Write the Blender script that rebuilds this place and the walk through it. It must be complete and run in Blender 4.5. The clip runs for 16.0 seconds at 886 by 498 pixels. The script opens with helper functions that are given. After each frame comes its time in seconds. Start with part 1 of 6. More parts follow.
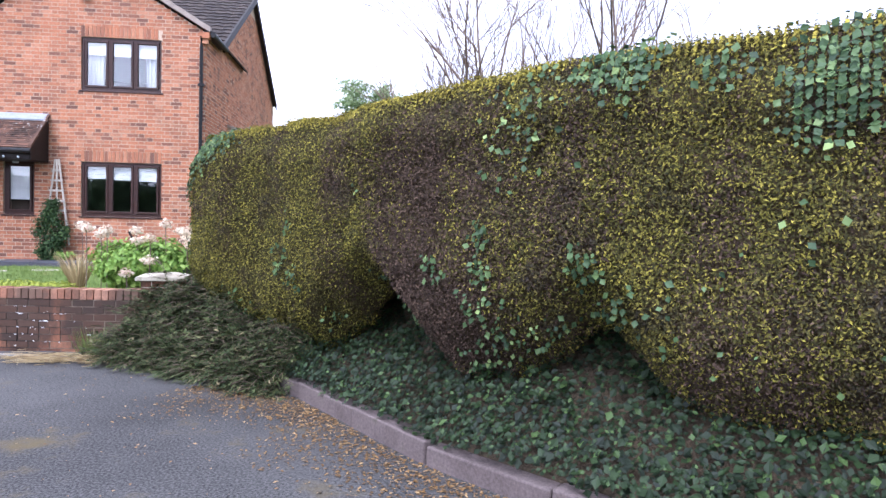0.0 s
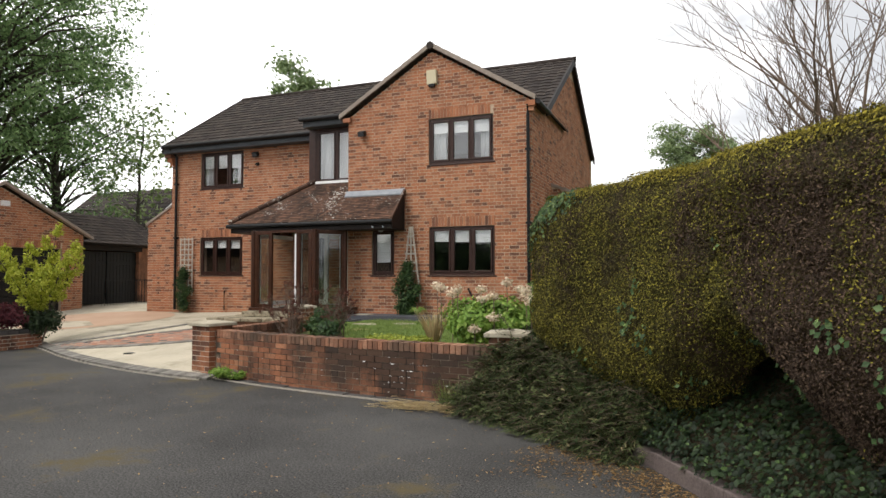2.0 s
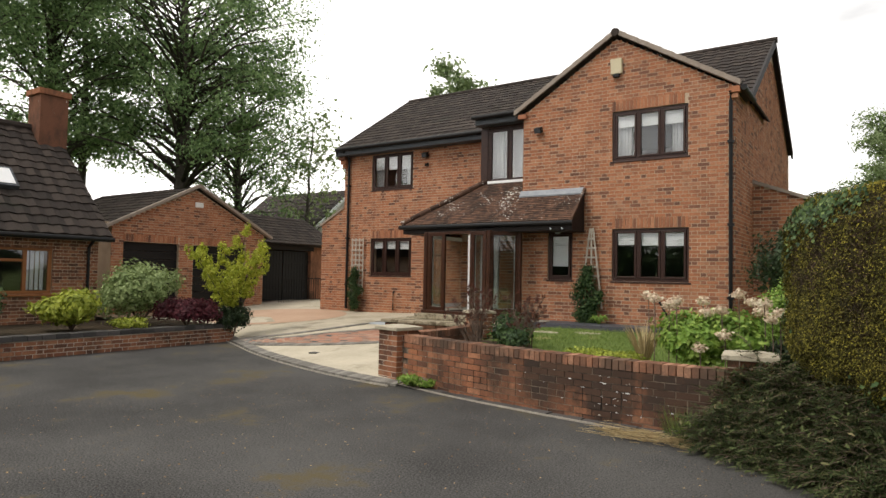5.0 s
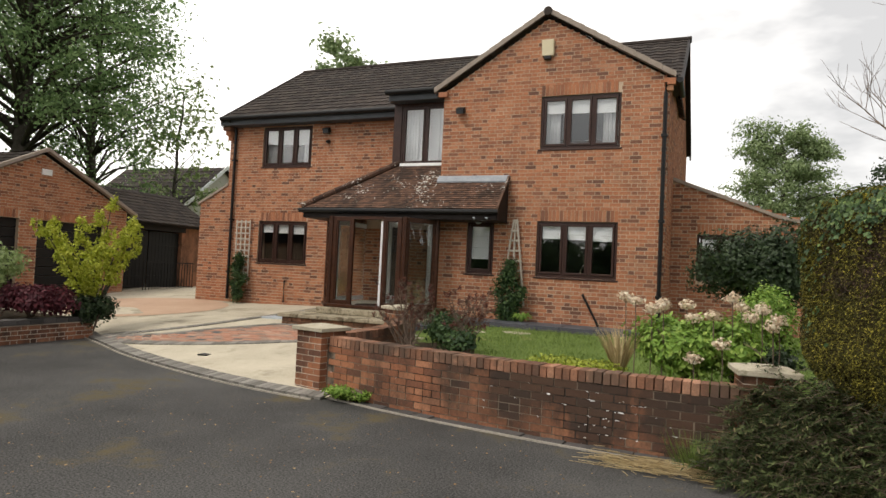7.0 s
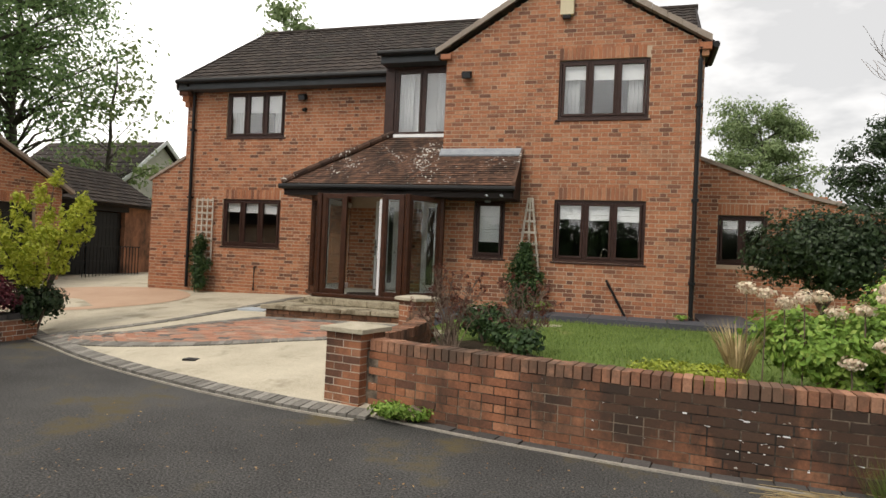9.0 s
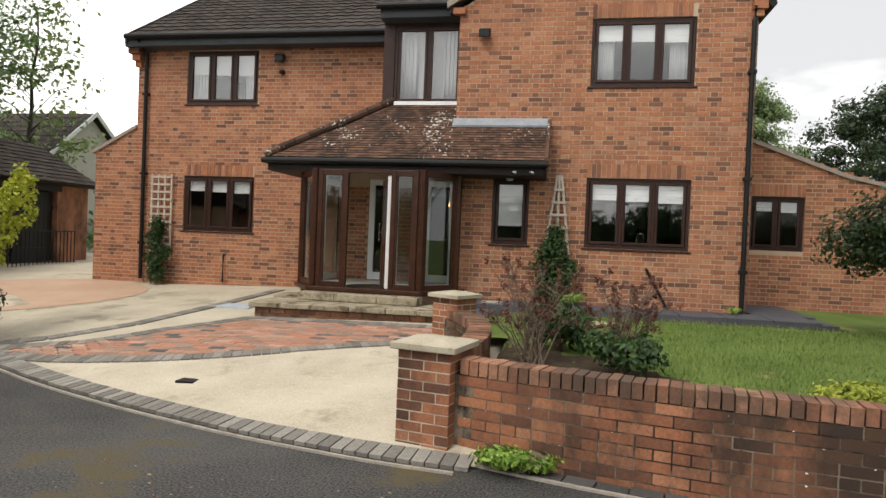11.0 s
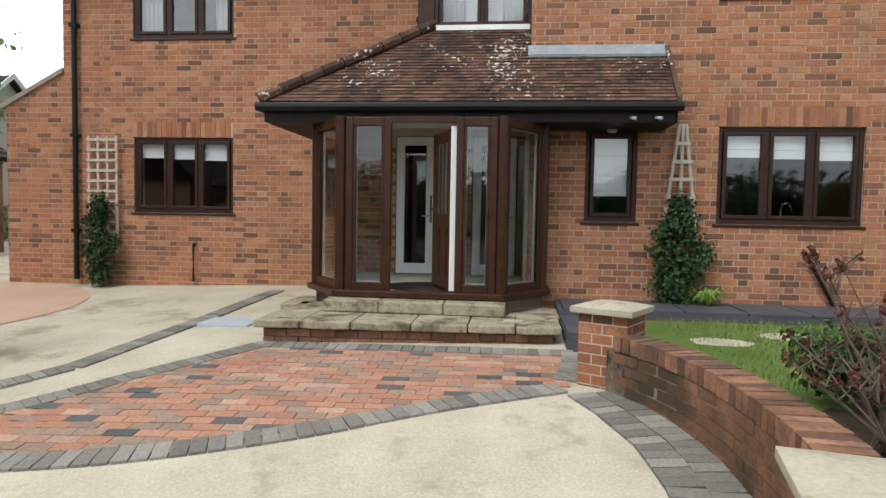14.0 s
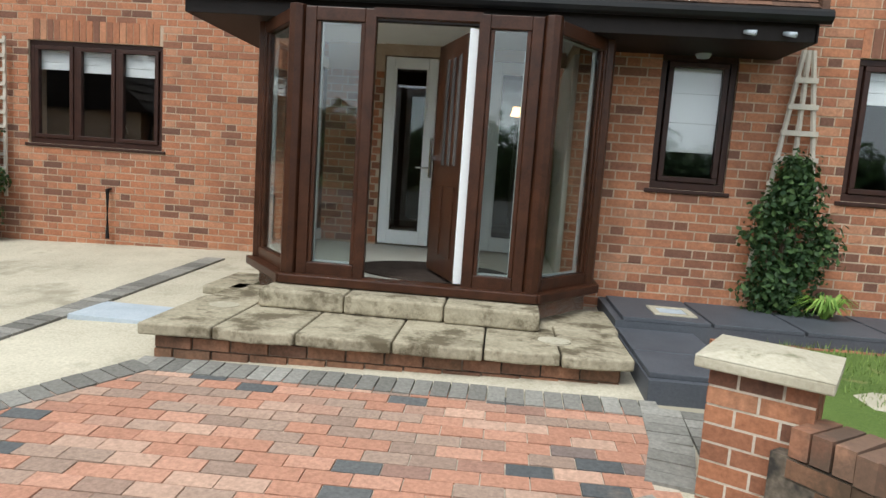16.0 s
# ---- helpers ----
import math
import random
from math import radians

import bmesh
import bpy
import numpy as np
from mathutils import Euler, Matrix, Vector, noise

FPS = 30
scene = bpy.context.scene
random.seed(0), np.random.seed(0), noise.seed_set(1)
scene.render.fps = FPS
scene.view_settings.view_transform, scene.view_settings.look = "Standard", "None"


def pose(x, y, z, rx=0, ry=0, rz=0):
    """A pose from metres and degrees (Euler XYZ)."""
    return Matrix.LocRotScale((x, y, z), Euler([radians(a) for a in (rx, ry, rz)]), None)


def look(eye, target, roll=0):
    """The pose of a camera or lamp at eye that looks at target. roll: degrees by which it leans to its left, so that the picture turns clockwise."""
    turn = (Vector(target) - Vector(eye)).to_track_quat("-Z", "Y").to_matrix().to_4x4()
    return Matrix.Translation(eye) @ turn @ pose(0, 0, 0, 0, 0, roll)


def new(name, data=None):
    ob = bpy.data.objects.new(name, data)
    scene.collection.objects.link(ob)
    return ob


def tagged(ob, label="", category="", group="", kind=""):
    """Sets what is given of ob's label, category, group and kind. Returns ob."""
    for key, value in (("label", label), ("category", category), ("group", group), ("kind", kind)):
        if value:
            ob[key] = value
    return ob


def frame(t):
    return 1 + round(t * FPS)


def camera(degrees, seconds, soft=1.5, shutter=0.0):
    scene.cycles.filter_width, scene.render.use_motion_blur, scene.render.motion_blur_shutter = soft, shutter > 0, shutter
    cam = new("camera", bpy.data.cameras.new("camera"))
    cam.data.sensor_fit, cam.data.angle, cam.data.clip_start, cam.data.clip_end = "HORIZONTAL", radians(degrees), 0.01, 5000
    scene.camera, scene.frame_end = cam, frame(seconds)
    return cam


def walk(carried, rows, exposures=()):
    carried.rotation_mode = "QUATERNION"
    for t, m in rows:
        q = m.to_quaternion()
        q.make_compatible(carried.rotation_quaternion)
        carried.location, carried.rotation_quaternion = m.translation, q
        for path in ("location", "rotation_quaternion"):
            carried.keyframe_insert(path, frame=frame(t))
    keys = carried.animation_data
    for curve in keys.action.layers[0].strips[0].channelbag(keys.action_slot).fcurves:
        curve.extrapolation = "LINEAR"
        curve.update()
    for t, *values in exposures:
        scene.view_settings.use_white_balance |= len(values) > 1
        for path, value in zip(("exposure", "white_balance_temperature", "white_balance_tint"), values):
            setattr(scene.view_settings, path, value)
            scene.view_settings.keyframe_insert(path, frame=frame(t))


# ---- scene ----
cam = camera(68.9, 16.0)
PATH = [
    (0, (0.62, -0.66, 1.44), (0.811, 1.33, 1.374), 1.4),
    (0.5, (0.57, -0.64, 1.445), (0.451, 1.355, 1.373), 0.8),
    (1, (0.53, -0.635, 1.475), (0.159, 1.33, 1.44), 0.2),
    (1.5, (0.466, -0.633, 1.5), (-0.109, 1.281, 1.547), -0.6),
    (2, (0.324, -0.551, 1.5), (-0.416, 1.305, 1.581), -0.1),
    (2.5, (0.154, -0.426, 1.498), (-0.714, 1.373, 1.586), 0.1),
    (3, (-0.011, -0.335, 1.493), (-1.049, 1.374, 1.562), 0.8),
    (3.5, (-0.174, -0.28, 1.512), (-1.339, 1.344, 1.587), 0.6),
    (5.8, (-1.209, -0.099, 1.576), (-2.246, 1.608, 1.675), 2.3),
    (6, (-1.395, 0.001, 1.581), (-2.366, 1.747, 1.678), 2.3),
    (6.5, (-1.822, 0.245, 1.569), (-2.651, 2.064, 1.626), 2.8),
    (7, (-2.21, 0.527, 1.561), (-2.98, 2.371, 1.623), 2.7),
    (7.5, (-2.682, 0.763, 1.56), (-3.406, 2.626, 1.634), 2.5),
    (8, (-3.105, 0.993, 1.521), (-3.77, 2.879, 1.583), 3.3),
    (8.5, (-3.544, 1.212, 1.543), (-4.161, 3.114, 1.586), 2.9),
    (9, (-3.988, 1.432, 1.538), (-4.565, 3.347, 1.554), 2.5),
    (9.5, (-4.485, 1.72, 1.521), (-5.034, 3.643, 1.542), 2.8),
    (9.7, (-4.678, 1.801, 1.517), (-5.214, 3.727, 1.532), 2.6),
    (11.8, (-6.396, 3.303, 1.571), (-6.718, 5.276, 1.523), 2.5),
    (12, (-6.598, 3.472, 1.565), (-6.972, 5.436, 1.516), 2.3),
    (12.5, (-6.991, 3.933, 1.549), (-7.326, 5.904, 1.495), 1.5),
    (13, (-7.302, 4.401, 1.544), (-7.606, 6.378, 1.489), 2.0),
    (13.5, (-7.577, 4.867, 1.579), (-7.822, 6.851, 1.505), 0.9),
    (14, (-7.74, 5.401, 1.551), (-7.956, 7.386, 1.445), 1.0),
    (14.5, (-7.892, 5.97, 1.55), (-8.086, 7.957, 1.435), 2.7),
    (15, (-7.953, 6.555, 1.5), (-8.09, 8.546, 1.371), 4.1),
    (15.5, (-8.04, 7.123, 1.53), (-8.165, 9.107, 1.317), 3.5),
    (16, (-8.098, 7.684, 1.541), (-8.27, 9.661, 1.293), 4.0),
]
EXPOSURES = [(0.0, 2.0, 5300, 23), (0.5, 1.85, 5450, 21), (1.0, 1.42, 6000, 15), (1.5, 0.98, 6450, 10), (2.0, 0.85, 6600, 10), (3.5, 0.78, 6800, 10), (6.0, 0.75, 6900, 10), (9.5, 0.8, 6900, 10), (12.5, 0.92, 6500, 9), (14.0, 0.92, 6220, 6), (15.0, 0.98, 6120, 5), (16.0, 1.26, 6020, 4)]
walk(cam, [(t, look(eye, target, roll)) for t, eye, target, roll in PATH], EXPOSURES)

# ---- world, sun and sky ----
world = bpy.data.worlds.new("overcast_sky")
scene.world = world
world.use_nodes = True
wn, wl = world.node_tree.nodes, world.node_tree.links
wn.clear()
w_out = wn.new("ShaderNodeOutputWorld")
w_bg = wn.new("ShaderNodeBackground")
w_sky = wn.new("ShaderNodeTexSky")
w_sky.sky_type, w_sky.sun_disc = "NISHITA", False
w_sky.sun_elevation, w_sky.sun_rotation = radians(48), radians(200)
w_tc = wn.new("ShaderNodeTexCoord")
w_map = wn.new("ShaderNodeMapping")
w_map.inputs["Scale"].default_value = (1.0, 1.0, 2.6)
w_noise = wn.new("ShaderNodeTexNoise")
w_noise.inputs["Scale"].default_value = 1.9
w_noise.inputs["Detail"].default_value = 6
w_noise.inputs["Roughness"].default_value = 0.52
w_ramp = wn.new("ShaderNodeValToRGB")
w_ramp.color_ramp.elements[0].position, w_ramp.color_ramp.elements[0].color = 0.43, (0.46, 0.47, 0.49, 1)
w_ramp.color_ramp.elements[1].position, w_ramp.color_ramp.elements[1].color = 0.62, (1.12, 1.12, 1.13, 1)
w_gain = wn.new("ShaderNodeMixRGB")
w_gain.blend_type, w_gain.inputs[0].default_value = "MULTIPLY", 1.0
w_gain.inputs[2].default_value = (0.07, 0.07, 0.07, 1)
w_mix = wn.new("ShaderNodeMixRGB")
w_mix.inputs[0].default_value = 0.93
wl.new(w_tc.outputs["Generated"], w_map.inputs["Vector"])
wl.new(w_map.outputs["Vector"], w_noise.inputs["Vector"])
w_sep = wn.new("ShaderNodeSeparateXYZ")
w_lean = wn.new("ShaderNodeMath")
w_lean.operation, w_lean.inputs[1].default_value = "MULTIPLY_ADD", -0.34
wl.new(w_tc.outputs["Generated"], w_sep.inputs[0])
wl.new(w_sep.outputs["X"], w_lean.inputs[0])
wl.new(w_noise.outputs["Fac"], w_lean.inputs[2])
wl.new(w_lean.outputs[0], w_ramp.inputs["Fac"])
wl.new(w_sky.outputs["Color"], w_gain.inputs[1])
wl.new(w_gain.outputs["Color"], w_mix.inputs[1])
wl.new(w_ramp.outputs["Color"], w_mix.inputs[2])
wl.new(w_mix.outputs["Color"], w_bg.inputs["Color"])
w_bg.inputs["Strength"].default_value = 1.0
wl.new(w_bg.outputs["Background"], w_out.inputs["Surface"])
sun = new("sun", bpy.data.lights.new("sun", "SUN"))
sun.data.energy, sun.data.angle, sun.data.color = 0.9, radians(20), (1.0, 0.95, 0.88)
sun.matrix_world = look((-4.5, -9, 14.5), (0, 0, 0))

# ---- materials ----
def material(name, rough=0.8, metal=0.0):
    m = bpy.data.materials.new(name)
    m.use_nodes = True
    b = m.node_tree.nodes["Principled BSDF"]
    b.inputs["Roughness"].default_value, b.inputs["Metallic"].default_value = rough, metal
    b.inputs["Specular IOR Level"].default_value = 0.15 if rough > 0.65 else 0.28
    return m, m.node_tree.nodes, m.node_tree.links, b


def ramp(nodes, stops):
    r = nodes.new("ShaderNodeValToRGB")
    e = r.color_ramp.elements
    while len(e) < len(stops):
        e.new(0.5)
    for k, (p, c) in enumerate(stops):
        e[k].position, e[k].color = p, (*c, 1)
    return r


def noise_of(nodes, links, coord, scale, detail=4, rough=0.6):
    n = nodes.new("ShaderNodeTexNoise")
    n.inputs["Scale"].default_value, n.inputs["Detail"].default_value, n.inputs["Roughness"].default_value = scale, detail, rough
    links.new(coord, n.inputs["Vector"])
    return n.outputs["Fac"]


def blend(nodes, links, a, b, fac, mode="MIX"):
    x = nodes.new("ShaderNodeMixRGB")
    x.blend_type = mode
    for k, v in ((0, fac), (1, a), (2, b)):
        if isinstance(v, (int, float)):
            x.inputs[k].default_value = v
        elif isinstance(v, tuple):
            x.inputs[k].default_value = (*v, 1)
        else:
            links.new(v, x.inputs[k])
    return x.outputs["Color"]


def bump(nodes, links, bsdf, height, strength, distance=0.01):
    u = nodes.new("ShaderNodeBump")
    u.inputs["Strength"].default_value, u.inputs["Distance"].default_value = strength, distance
    links.new(height, u.inputs["Height"])
    links.new(u.outputs["Normal"], bsdf.inputs["Normal"])


def place(nodes):
    return nodes.new("ShaderNodeNewGeometry").outputs["Position"]


def chance(nodes, links):
    """A random value for every loose piece, whether joined in a mesh or an object of its own."""
    g, o, a, f = nodes.new("ShaderNodeNewGeometry"), nodes.new("ShaderNodeObjectInfo"), nodes.new("ShaderNodeMath"), nodes.new("ShaderNodeMath")
    a.operation, f.operation = "ADD", "FRACT"
    links.new(g.outputs["Random Per Island"], a.inputs[0])
    links.new(o.outputs["Random"], a.inputs[1])
    links.new(a.outputs[0], f.inputs[0])
    return f.outputs[0]


def mottled(name, dark, light, scale=3.0, fine=60.0, rough=0.85, relief=0.3, metal=0.0, stain=None, stain_scale=0.8, stain_at=0.58, distance=0.004, tight=0.18, grainy=0.5):
    """A surface with broad patches, fine grain and, where given, stains of another colour."""
    m, n, l, b = material(name, rough, metal)
    p = place(n)
    broad, grain = noise_of(n, l, p, scale), noise_of(n, l, p, fine, 3, 0.7)
    mixed = blend(n, l, broad, grain, grainy)
    r = ramp(n, [(0.5 - tight, dark), (0.5 + tight, light)])
    l.new(mixed, r.inputs["Fac"])
    colour = r.outputs["Color"]
    if stain:
        s = ramp(n, [(stain_at, (0, 0, 0)), (stain_at + 0.1, (1, 1, 1))])
        l.new(noise_of(n, l, p, stain_scale, 6, 0.68), s.inputs["Fac"])
        colour = blend(n, l, colour, stain, s.outputs["Color"])
    l.new(colour, b.inputs["Base Color"])
    bump(n, l, b, grain, relief, distance)
    return m


def pieces(name, stops, rough=0.85, grime=(0.05, 0.045, 0.04), grime_at=0.6, grime_scale=1.1, specks=None, speck_at=0.7, relief=0.5, cover=0.75, fade=0.14, streak=1.0, blot=None):
    """Bricks, blocks or tiles: a colour for each piece, grain on it, and grime and lichen across many."""
    m, n, l, b = material(name, rough)
    p = place(n)
    r = ramp(n, stops)
    l.new(chance(n, l), r.inputs["Fac"])
    grain = noise_of(n, l, p, 45, 5, 0.7)
    g = ramp(n, [(0.3, (0.62, 0.62, 0.62)), (0.7, (1.18, 1.18, 1.18))])
    l.new(grain, g.inputs["Fac"])
    colour = blend(n, l, r.outputs["Color"], g.outputs["Color"], 0.85, "MULTIPLY")
    d = ramp(n, [(grime_at, (0, 0, 0)), (grime_at + fade, (1, 1, 1))])
    run = n.new("ShaderNodeMapping")
    run.inputs["Scale"].default_value = (1, 1, streak)
    l.new(p, run.inputs["Vector"])
    soot = noise_of(n, l, run.outputs["Vector"], grime_scale, 8, 0.72)
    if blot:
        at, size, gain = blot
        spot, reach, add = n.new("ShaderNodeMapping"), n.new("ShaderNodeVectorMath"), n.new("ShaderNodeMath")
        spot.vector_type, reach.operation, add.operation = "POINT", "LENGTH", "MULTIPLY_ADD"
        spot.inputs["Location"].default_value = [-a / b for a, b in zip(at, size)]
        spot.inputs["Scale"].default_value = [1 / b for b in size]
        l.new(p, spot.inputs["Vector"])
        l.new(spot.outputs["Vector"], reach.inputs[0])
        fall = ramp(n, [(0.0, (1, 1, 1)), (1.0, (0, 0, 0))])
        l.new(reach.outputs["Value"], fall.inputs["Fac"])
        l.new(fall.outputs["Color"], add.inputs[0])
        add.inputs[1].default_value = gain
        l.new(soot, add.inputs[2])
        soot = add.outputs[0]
    l.new(soot, d.inputs["Fac"])
    soft = blend(n, l, (0, 0, 0), d.outputs["Color"], cover)
    colour = blend(n, l, colour, grime, soft)
    if specks:
        s = ramp(n, [(speck_at, (0, 0, 0)), (speck_at + 0.03, (1, 1, 1))])
        l.new(blend(n, l, noise_of(n, l, p, 22, 2, 0.5), noise_of(n, l, p, 1.3, 3, 0.6), 0.45), s.inputs["Fac"])
        colour = blend(n, l, colour, specks, s.outputs["Color"])
    l.new(colour, b.inputs["Base Color"])
    bump(n, l, b, grain, relief, 0.004)
    return m


def foliage(name, stops, patch=None, patch_scale=1.5, patch_at=0.5, rough=0.55, through_light=0.25):
    m, n, l, b = material(name, rough)
    p = place(n)
    r = ramp(n, stops)
    l.new(chance(n, l), r.inputs["Fac"])
    colour = r.outputs["Color"]
    if patch:
        s = ramp(n, [(patch_at, (0, 0, 0)), (patch_at + 0.16, (1, 1, 1))])
        l.new(noise_of(n, l, p, patch_scale, 5, 0.65), s.inputs["Fac"])
        q = ramp(n, patch)
        l.new(chance(n, l), q.inputs["Fac"])
        colour = blend(n, l, colour, q.outputs["Color"], s.outputs["Color"])
    l.new(colour, b.inputs["Base Color"])
    t = n.new("ShaderNodeBsdfTranslucent")
    l.new(colour, t.inputs["Color"])
    mix = n.new("ShaderNodeMixShader")
    mix.inputs[0].default_value = through_light
    l.new(b.outputs[0], mix.inputs[1])
    l.new(t.outputs[0], mix.inputs[2])
    l.new(mix.outputs[0], n["Material Output"].inputs["Surface"])
    return m


def pane_glass(name, tint=(0.82, 0.85, 0.84), gloss=0.02):
    m, n, l, b = material(name, 0.05)
    t, g, f, mix = n.new("ShaderNodeBsdfTransparent"), n.new("ShaderNodeBsdfGlossy"), n.new("ShaderNodeLayerWeight"), n.new("ShaderNodeMixShader")
    up, lift = n.new("ShaderNodeMath"), n.new("ShaderNodeMath")
    up.operation, up.inputs[1].default_value = "POWER", 4.5
    lift.operation, lift.inputs[1].default_value, lift.inputs[2].default_value = "MULTIPLY_ADD", 0.88, 0.09
    t.inputs["Color"].default_value = (*tint, 1)
    g.inputs["Roughness"].default_value = gloss
    l.new(f.outputs["Facing"], up.inputs[0])
    l.new(up.outputs[0], lift.inputs[0])
    l.new(lift.outputs[0], mix.inputs[0])
    l.new(t.outputs[0], mix.inputs[1])
    l.new(g.outputs[0], mix.inputs[2])
    l.new(mix.outputs[0], n["Material Output"].inputs["Surface"])
    return m


BRICK_STOPS = [(0.0, (0.16, 0.083, 0.06)), (0.1, (0.25, 0.115, 0.074)), (0.22, (0.37, 0.157, 0.088)), (0.5, (0.44, 0.182, 0.097)), (0.75, (0.48, 0.21, 0.114)), (0.9, (0.52, 0.262, 0.155)), (1.0, (0.35, 0.143, 0.083))]
M_BRICK = pieces("red_facing_brick", BRICK_STOPS, grime=(0.17, 0.085, 0.058), grime_at=0.5, grime_scale=1.6, fade=0.2)
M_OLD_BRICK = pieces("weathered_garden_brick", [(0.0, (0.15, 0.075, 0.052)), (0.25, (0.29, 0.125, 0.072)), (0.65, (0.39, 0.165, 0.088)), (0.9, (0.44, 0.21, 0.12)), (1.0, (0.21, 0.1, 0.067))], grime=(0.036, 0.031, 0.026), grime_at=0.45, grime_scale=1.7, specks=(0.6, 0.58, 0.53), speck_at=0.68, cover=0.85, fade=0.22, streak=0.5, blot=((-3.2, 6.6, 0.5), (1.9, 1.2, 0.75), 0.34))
M_DAMP_BRICK = pieces("mossy_garden_brick", [(0.0, (0.13, 0.075, 0.052)), (0.3, (0.25, 0.125, 0.078)), (0.7, (0.34, 0.17, 0.1)), (1.0, (0.2, 0.11, 0.07))], grime=(0.05, 0.042, 0.03), grime_at=0.44, grime_scale=1.9, specks=(0.55, 0.53, 0.48), speck_at=0.67, cover=0.8, fade=0.22, streak=0.6, blot=((-6.72, 9.75, 0.5), (0.5, 0.5, 0.35), 0.45))
M_COPING = pieces("dirty_coping_brick", [(0.0, (0.15, 0.082, 0.057)), (0.5, (0.32, 0.15, 0.09)), (1.0, (0.44, 0.235, 0.15))], grime=(0.085, 0.065, 0.05), grime_at=0.43, grime_scale=1.7, specks=(0.5, 0.48, 0.43), speck_at=0.68)
M_WALL_MORTAR = mottled("dirty_wall_mortar", (0.13, 0.1, 0.075), (0.33, 0.265, 0.2), 1.6, 50, 0.95, 0.5, stain=(0.04, 0.036, 0.032), stain_scale=1.3, stain_at=0.475)
M_MORTAR = mottled("buff_mortar", (0.38, 0.275, 0.195), (0.6, 0.475, 0.355), 2, 80, 0.95, 0.4)
M_OLD_MORTAR = mottled("old_mortar", (0.38, 0.32, 0.25), (0.66, 0.58, 0.48), 2.4, 70, 0.95, 0.4, stain=(0.16, 0.14, 0.11), stain_at=0.57)
M_TILE = pieces("brown_concrete_tile", [(0, (0.031, 0.025, 0.022)), (0.5, (0.048, 0.038, 0.033)), (1, (0.07, 0.055, 0.046))], 0.8, grime=(0.035, 0.035, 0.026), grime_at=0.55, specks=(0.3, 0.29, 0.24), speck_at=0.72)
M_PORCH_TILE = pieces("lichened_porch_tile", [(0, (0.06, 0.038, 0.03)), (0.5, (0.12, 0.07, 0.05)), (1, (0.2, 0.108, 0.072))], 0.8, grime=(0.035, 0.026, 0.021), grime_at=0.48, grime_scale=1.6, specks=(0.62, 0.6, 0.55), speck_at=0.6)
M_PAVER = pieces("red_block_paver", [(0, (0.095, 0.098, 0.1)), (0.09, (0.14, 0.137, 0.133)), (0.12, (0.4, 0.2, 0.135)), (0.42, (0.45, 0.23, 0.155)), (0.6, (0.49, 0.27, 0.19)), (0.66, (0.29, 0.2, 0.155)), (0.8, (0.34, 0.24, 0.185)), (1, (0.53, 0.335, 0.245))], 0.85, grime=(0.27, 0.2, 0.15), grime_at=0.6, relief=0.35)
M_SETT = pieces("grey_sett", [(0, (0.165, 0.155, 0.137)), (0.6, (0.24, 0.225, 0.2)), (1, (0.33, 0.31, 0.275))], 0.85, grime=(0.1, 0.092, 0.078), grime_at=0.6, relief=0.35)
M_DARK_SETT = pieces("dark_sett", [(0, (0.06, 0.058, 0.055)), (1, (0.12, 0.11, 0.105))], 0.85, relief=0.4)
M_STONE = mottled("mossy_york_stone", (0.2, 0.17, 0.115), (0.47, 0.41, 0.3), 3.5, 30, 0.9, 0.8, stain=(0.13, 0.105, 0.068), stain_scale=3.4, stain_at=0.5)
M_CAP = mottled("pale_cap_stone", (0.34, 0.3, 0.22), (0.52, 0.47, 0.37), 4, 50, 0.9, 0.5, stain=(0.2, 0.19, 0.12), stain_scale=5)
M_ASPHALT = mottled("worn_dark_asphalt", (0.014, 0.014, 0.014), (0.116, 0.112, 0.106), 0.5, 62, 0.8, 0.8, tight=0.105, grainy=0.72, stain=(0.1, 0.08, 0.042), stain_scale=1.0, stain_at=0.56, distance=0.006)
M_DRIVE = mottled("cream_concrete", (0.37, 0.325, 0.245), (0.63, 0.57, 0.45), 1.7, 60, 0.9, 0.9, grainy=0.58, stain=(0.34, 0.3, 0.225), stain_scale=1.3, stain_at=0.54)
M_PINK = mottled("pink_concrete", (0.45, 0.3, 0.21), (0.56, 0.395, 0.285), 2, 90, 0.9, 0.4)
M_LINE = mottled("mortar_line", (0.22, 0.2, 0.17), (0.46, 0.42, 0.36), 8, 60, 0.95, 0.4)
M_SOIL = mottled("bare_soil", (0.035, 0.026, 0.017), (0.1, 0.076, 0.05), 6, 60, 1.0, 1.0, distance=0.02)
M_EARTH = mottled("rough_grass", (0.05, 0.075, 0.02), (0.12, 0.16, 0.05), 0.3, 20, 1.0, 0.6)
M_LAWN = mottled("mown_lawn", (0.07, 0.115, 0.026), (0.17, 0.235, 0.06), 1.2, 70, 0.9, 0.8, stain=(0.36, 0.3, 0.14), stain_scale=0.8, stain_at=0.6, distance=0.02)
M_SLATE = mottled("dark_slate_paving", (0.055, 0.06, 0.07), (0.1, 0.105, 0.12), 3, 60, 0.55, 0.3)
M_WOOD = mottled("rosewood_frame", (0.024, 0.011, 0.009), (0.056, 0.025, 0.018), 9, 120, 0.38, 0.15)
M_PORCH_WOOD = mottled("mahogany_porch_frame", (0.02, 0.0075, 0.004), (0.075, 0.028, 0.0135), 9, 120, 0.35, 0.15)
M_FASCIA = mottled("dark_brown_fascia", (0.009, 0.006, 0.005), (0.02, 0.013, 0.011), 5, 80, 0.6, 0.2)
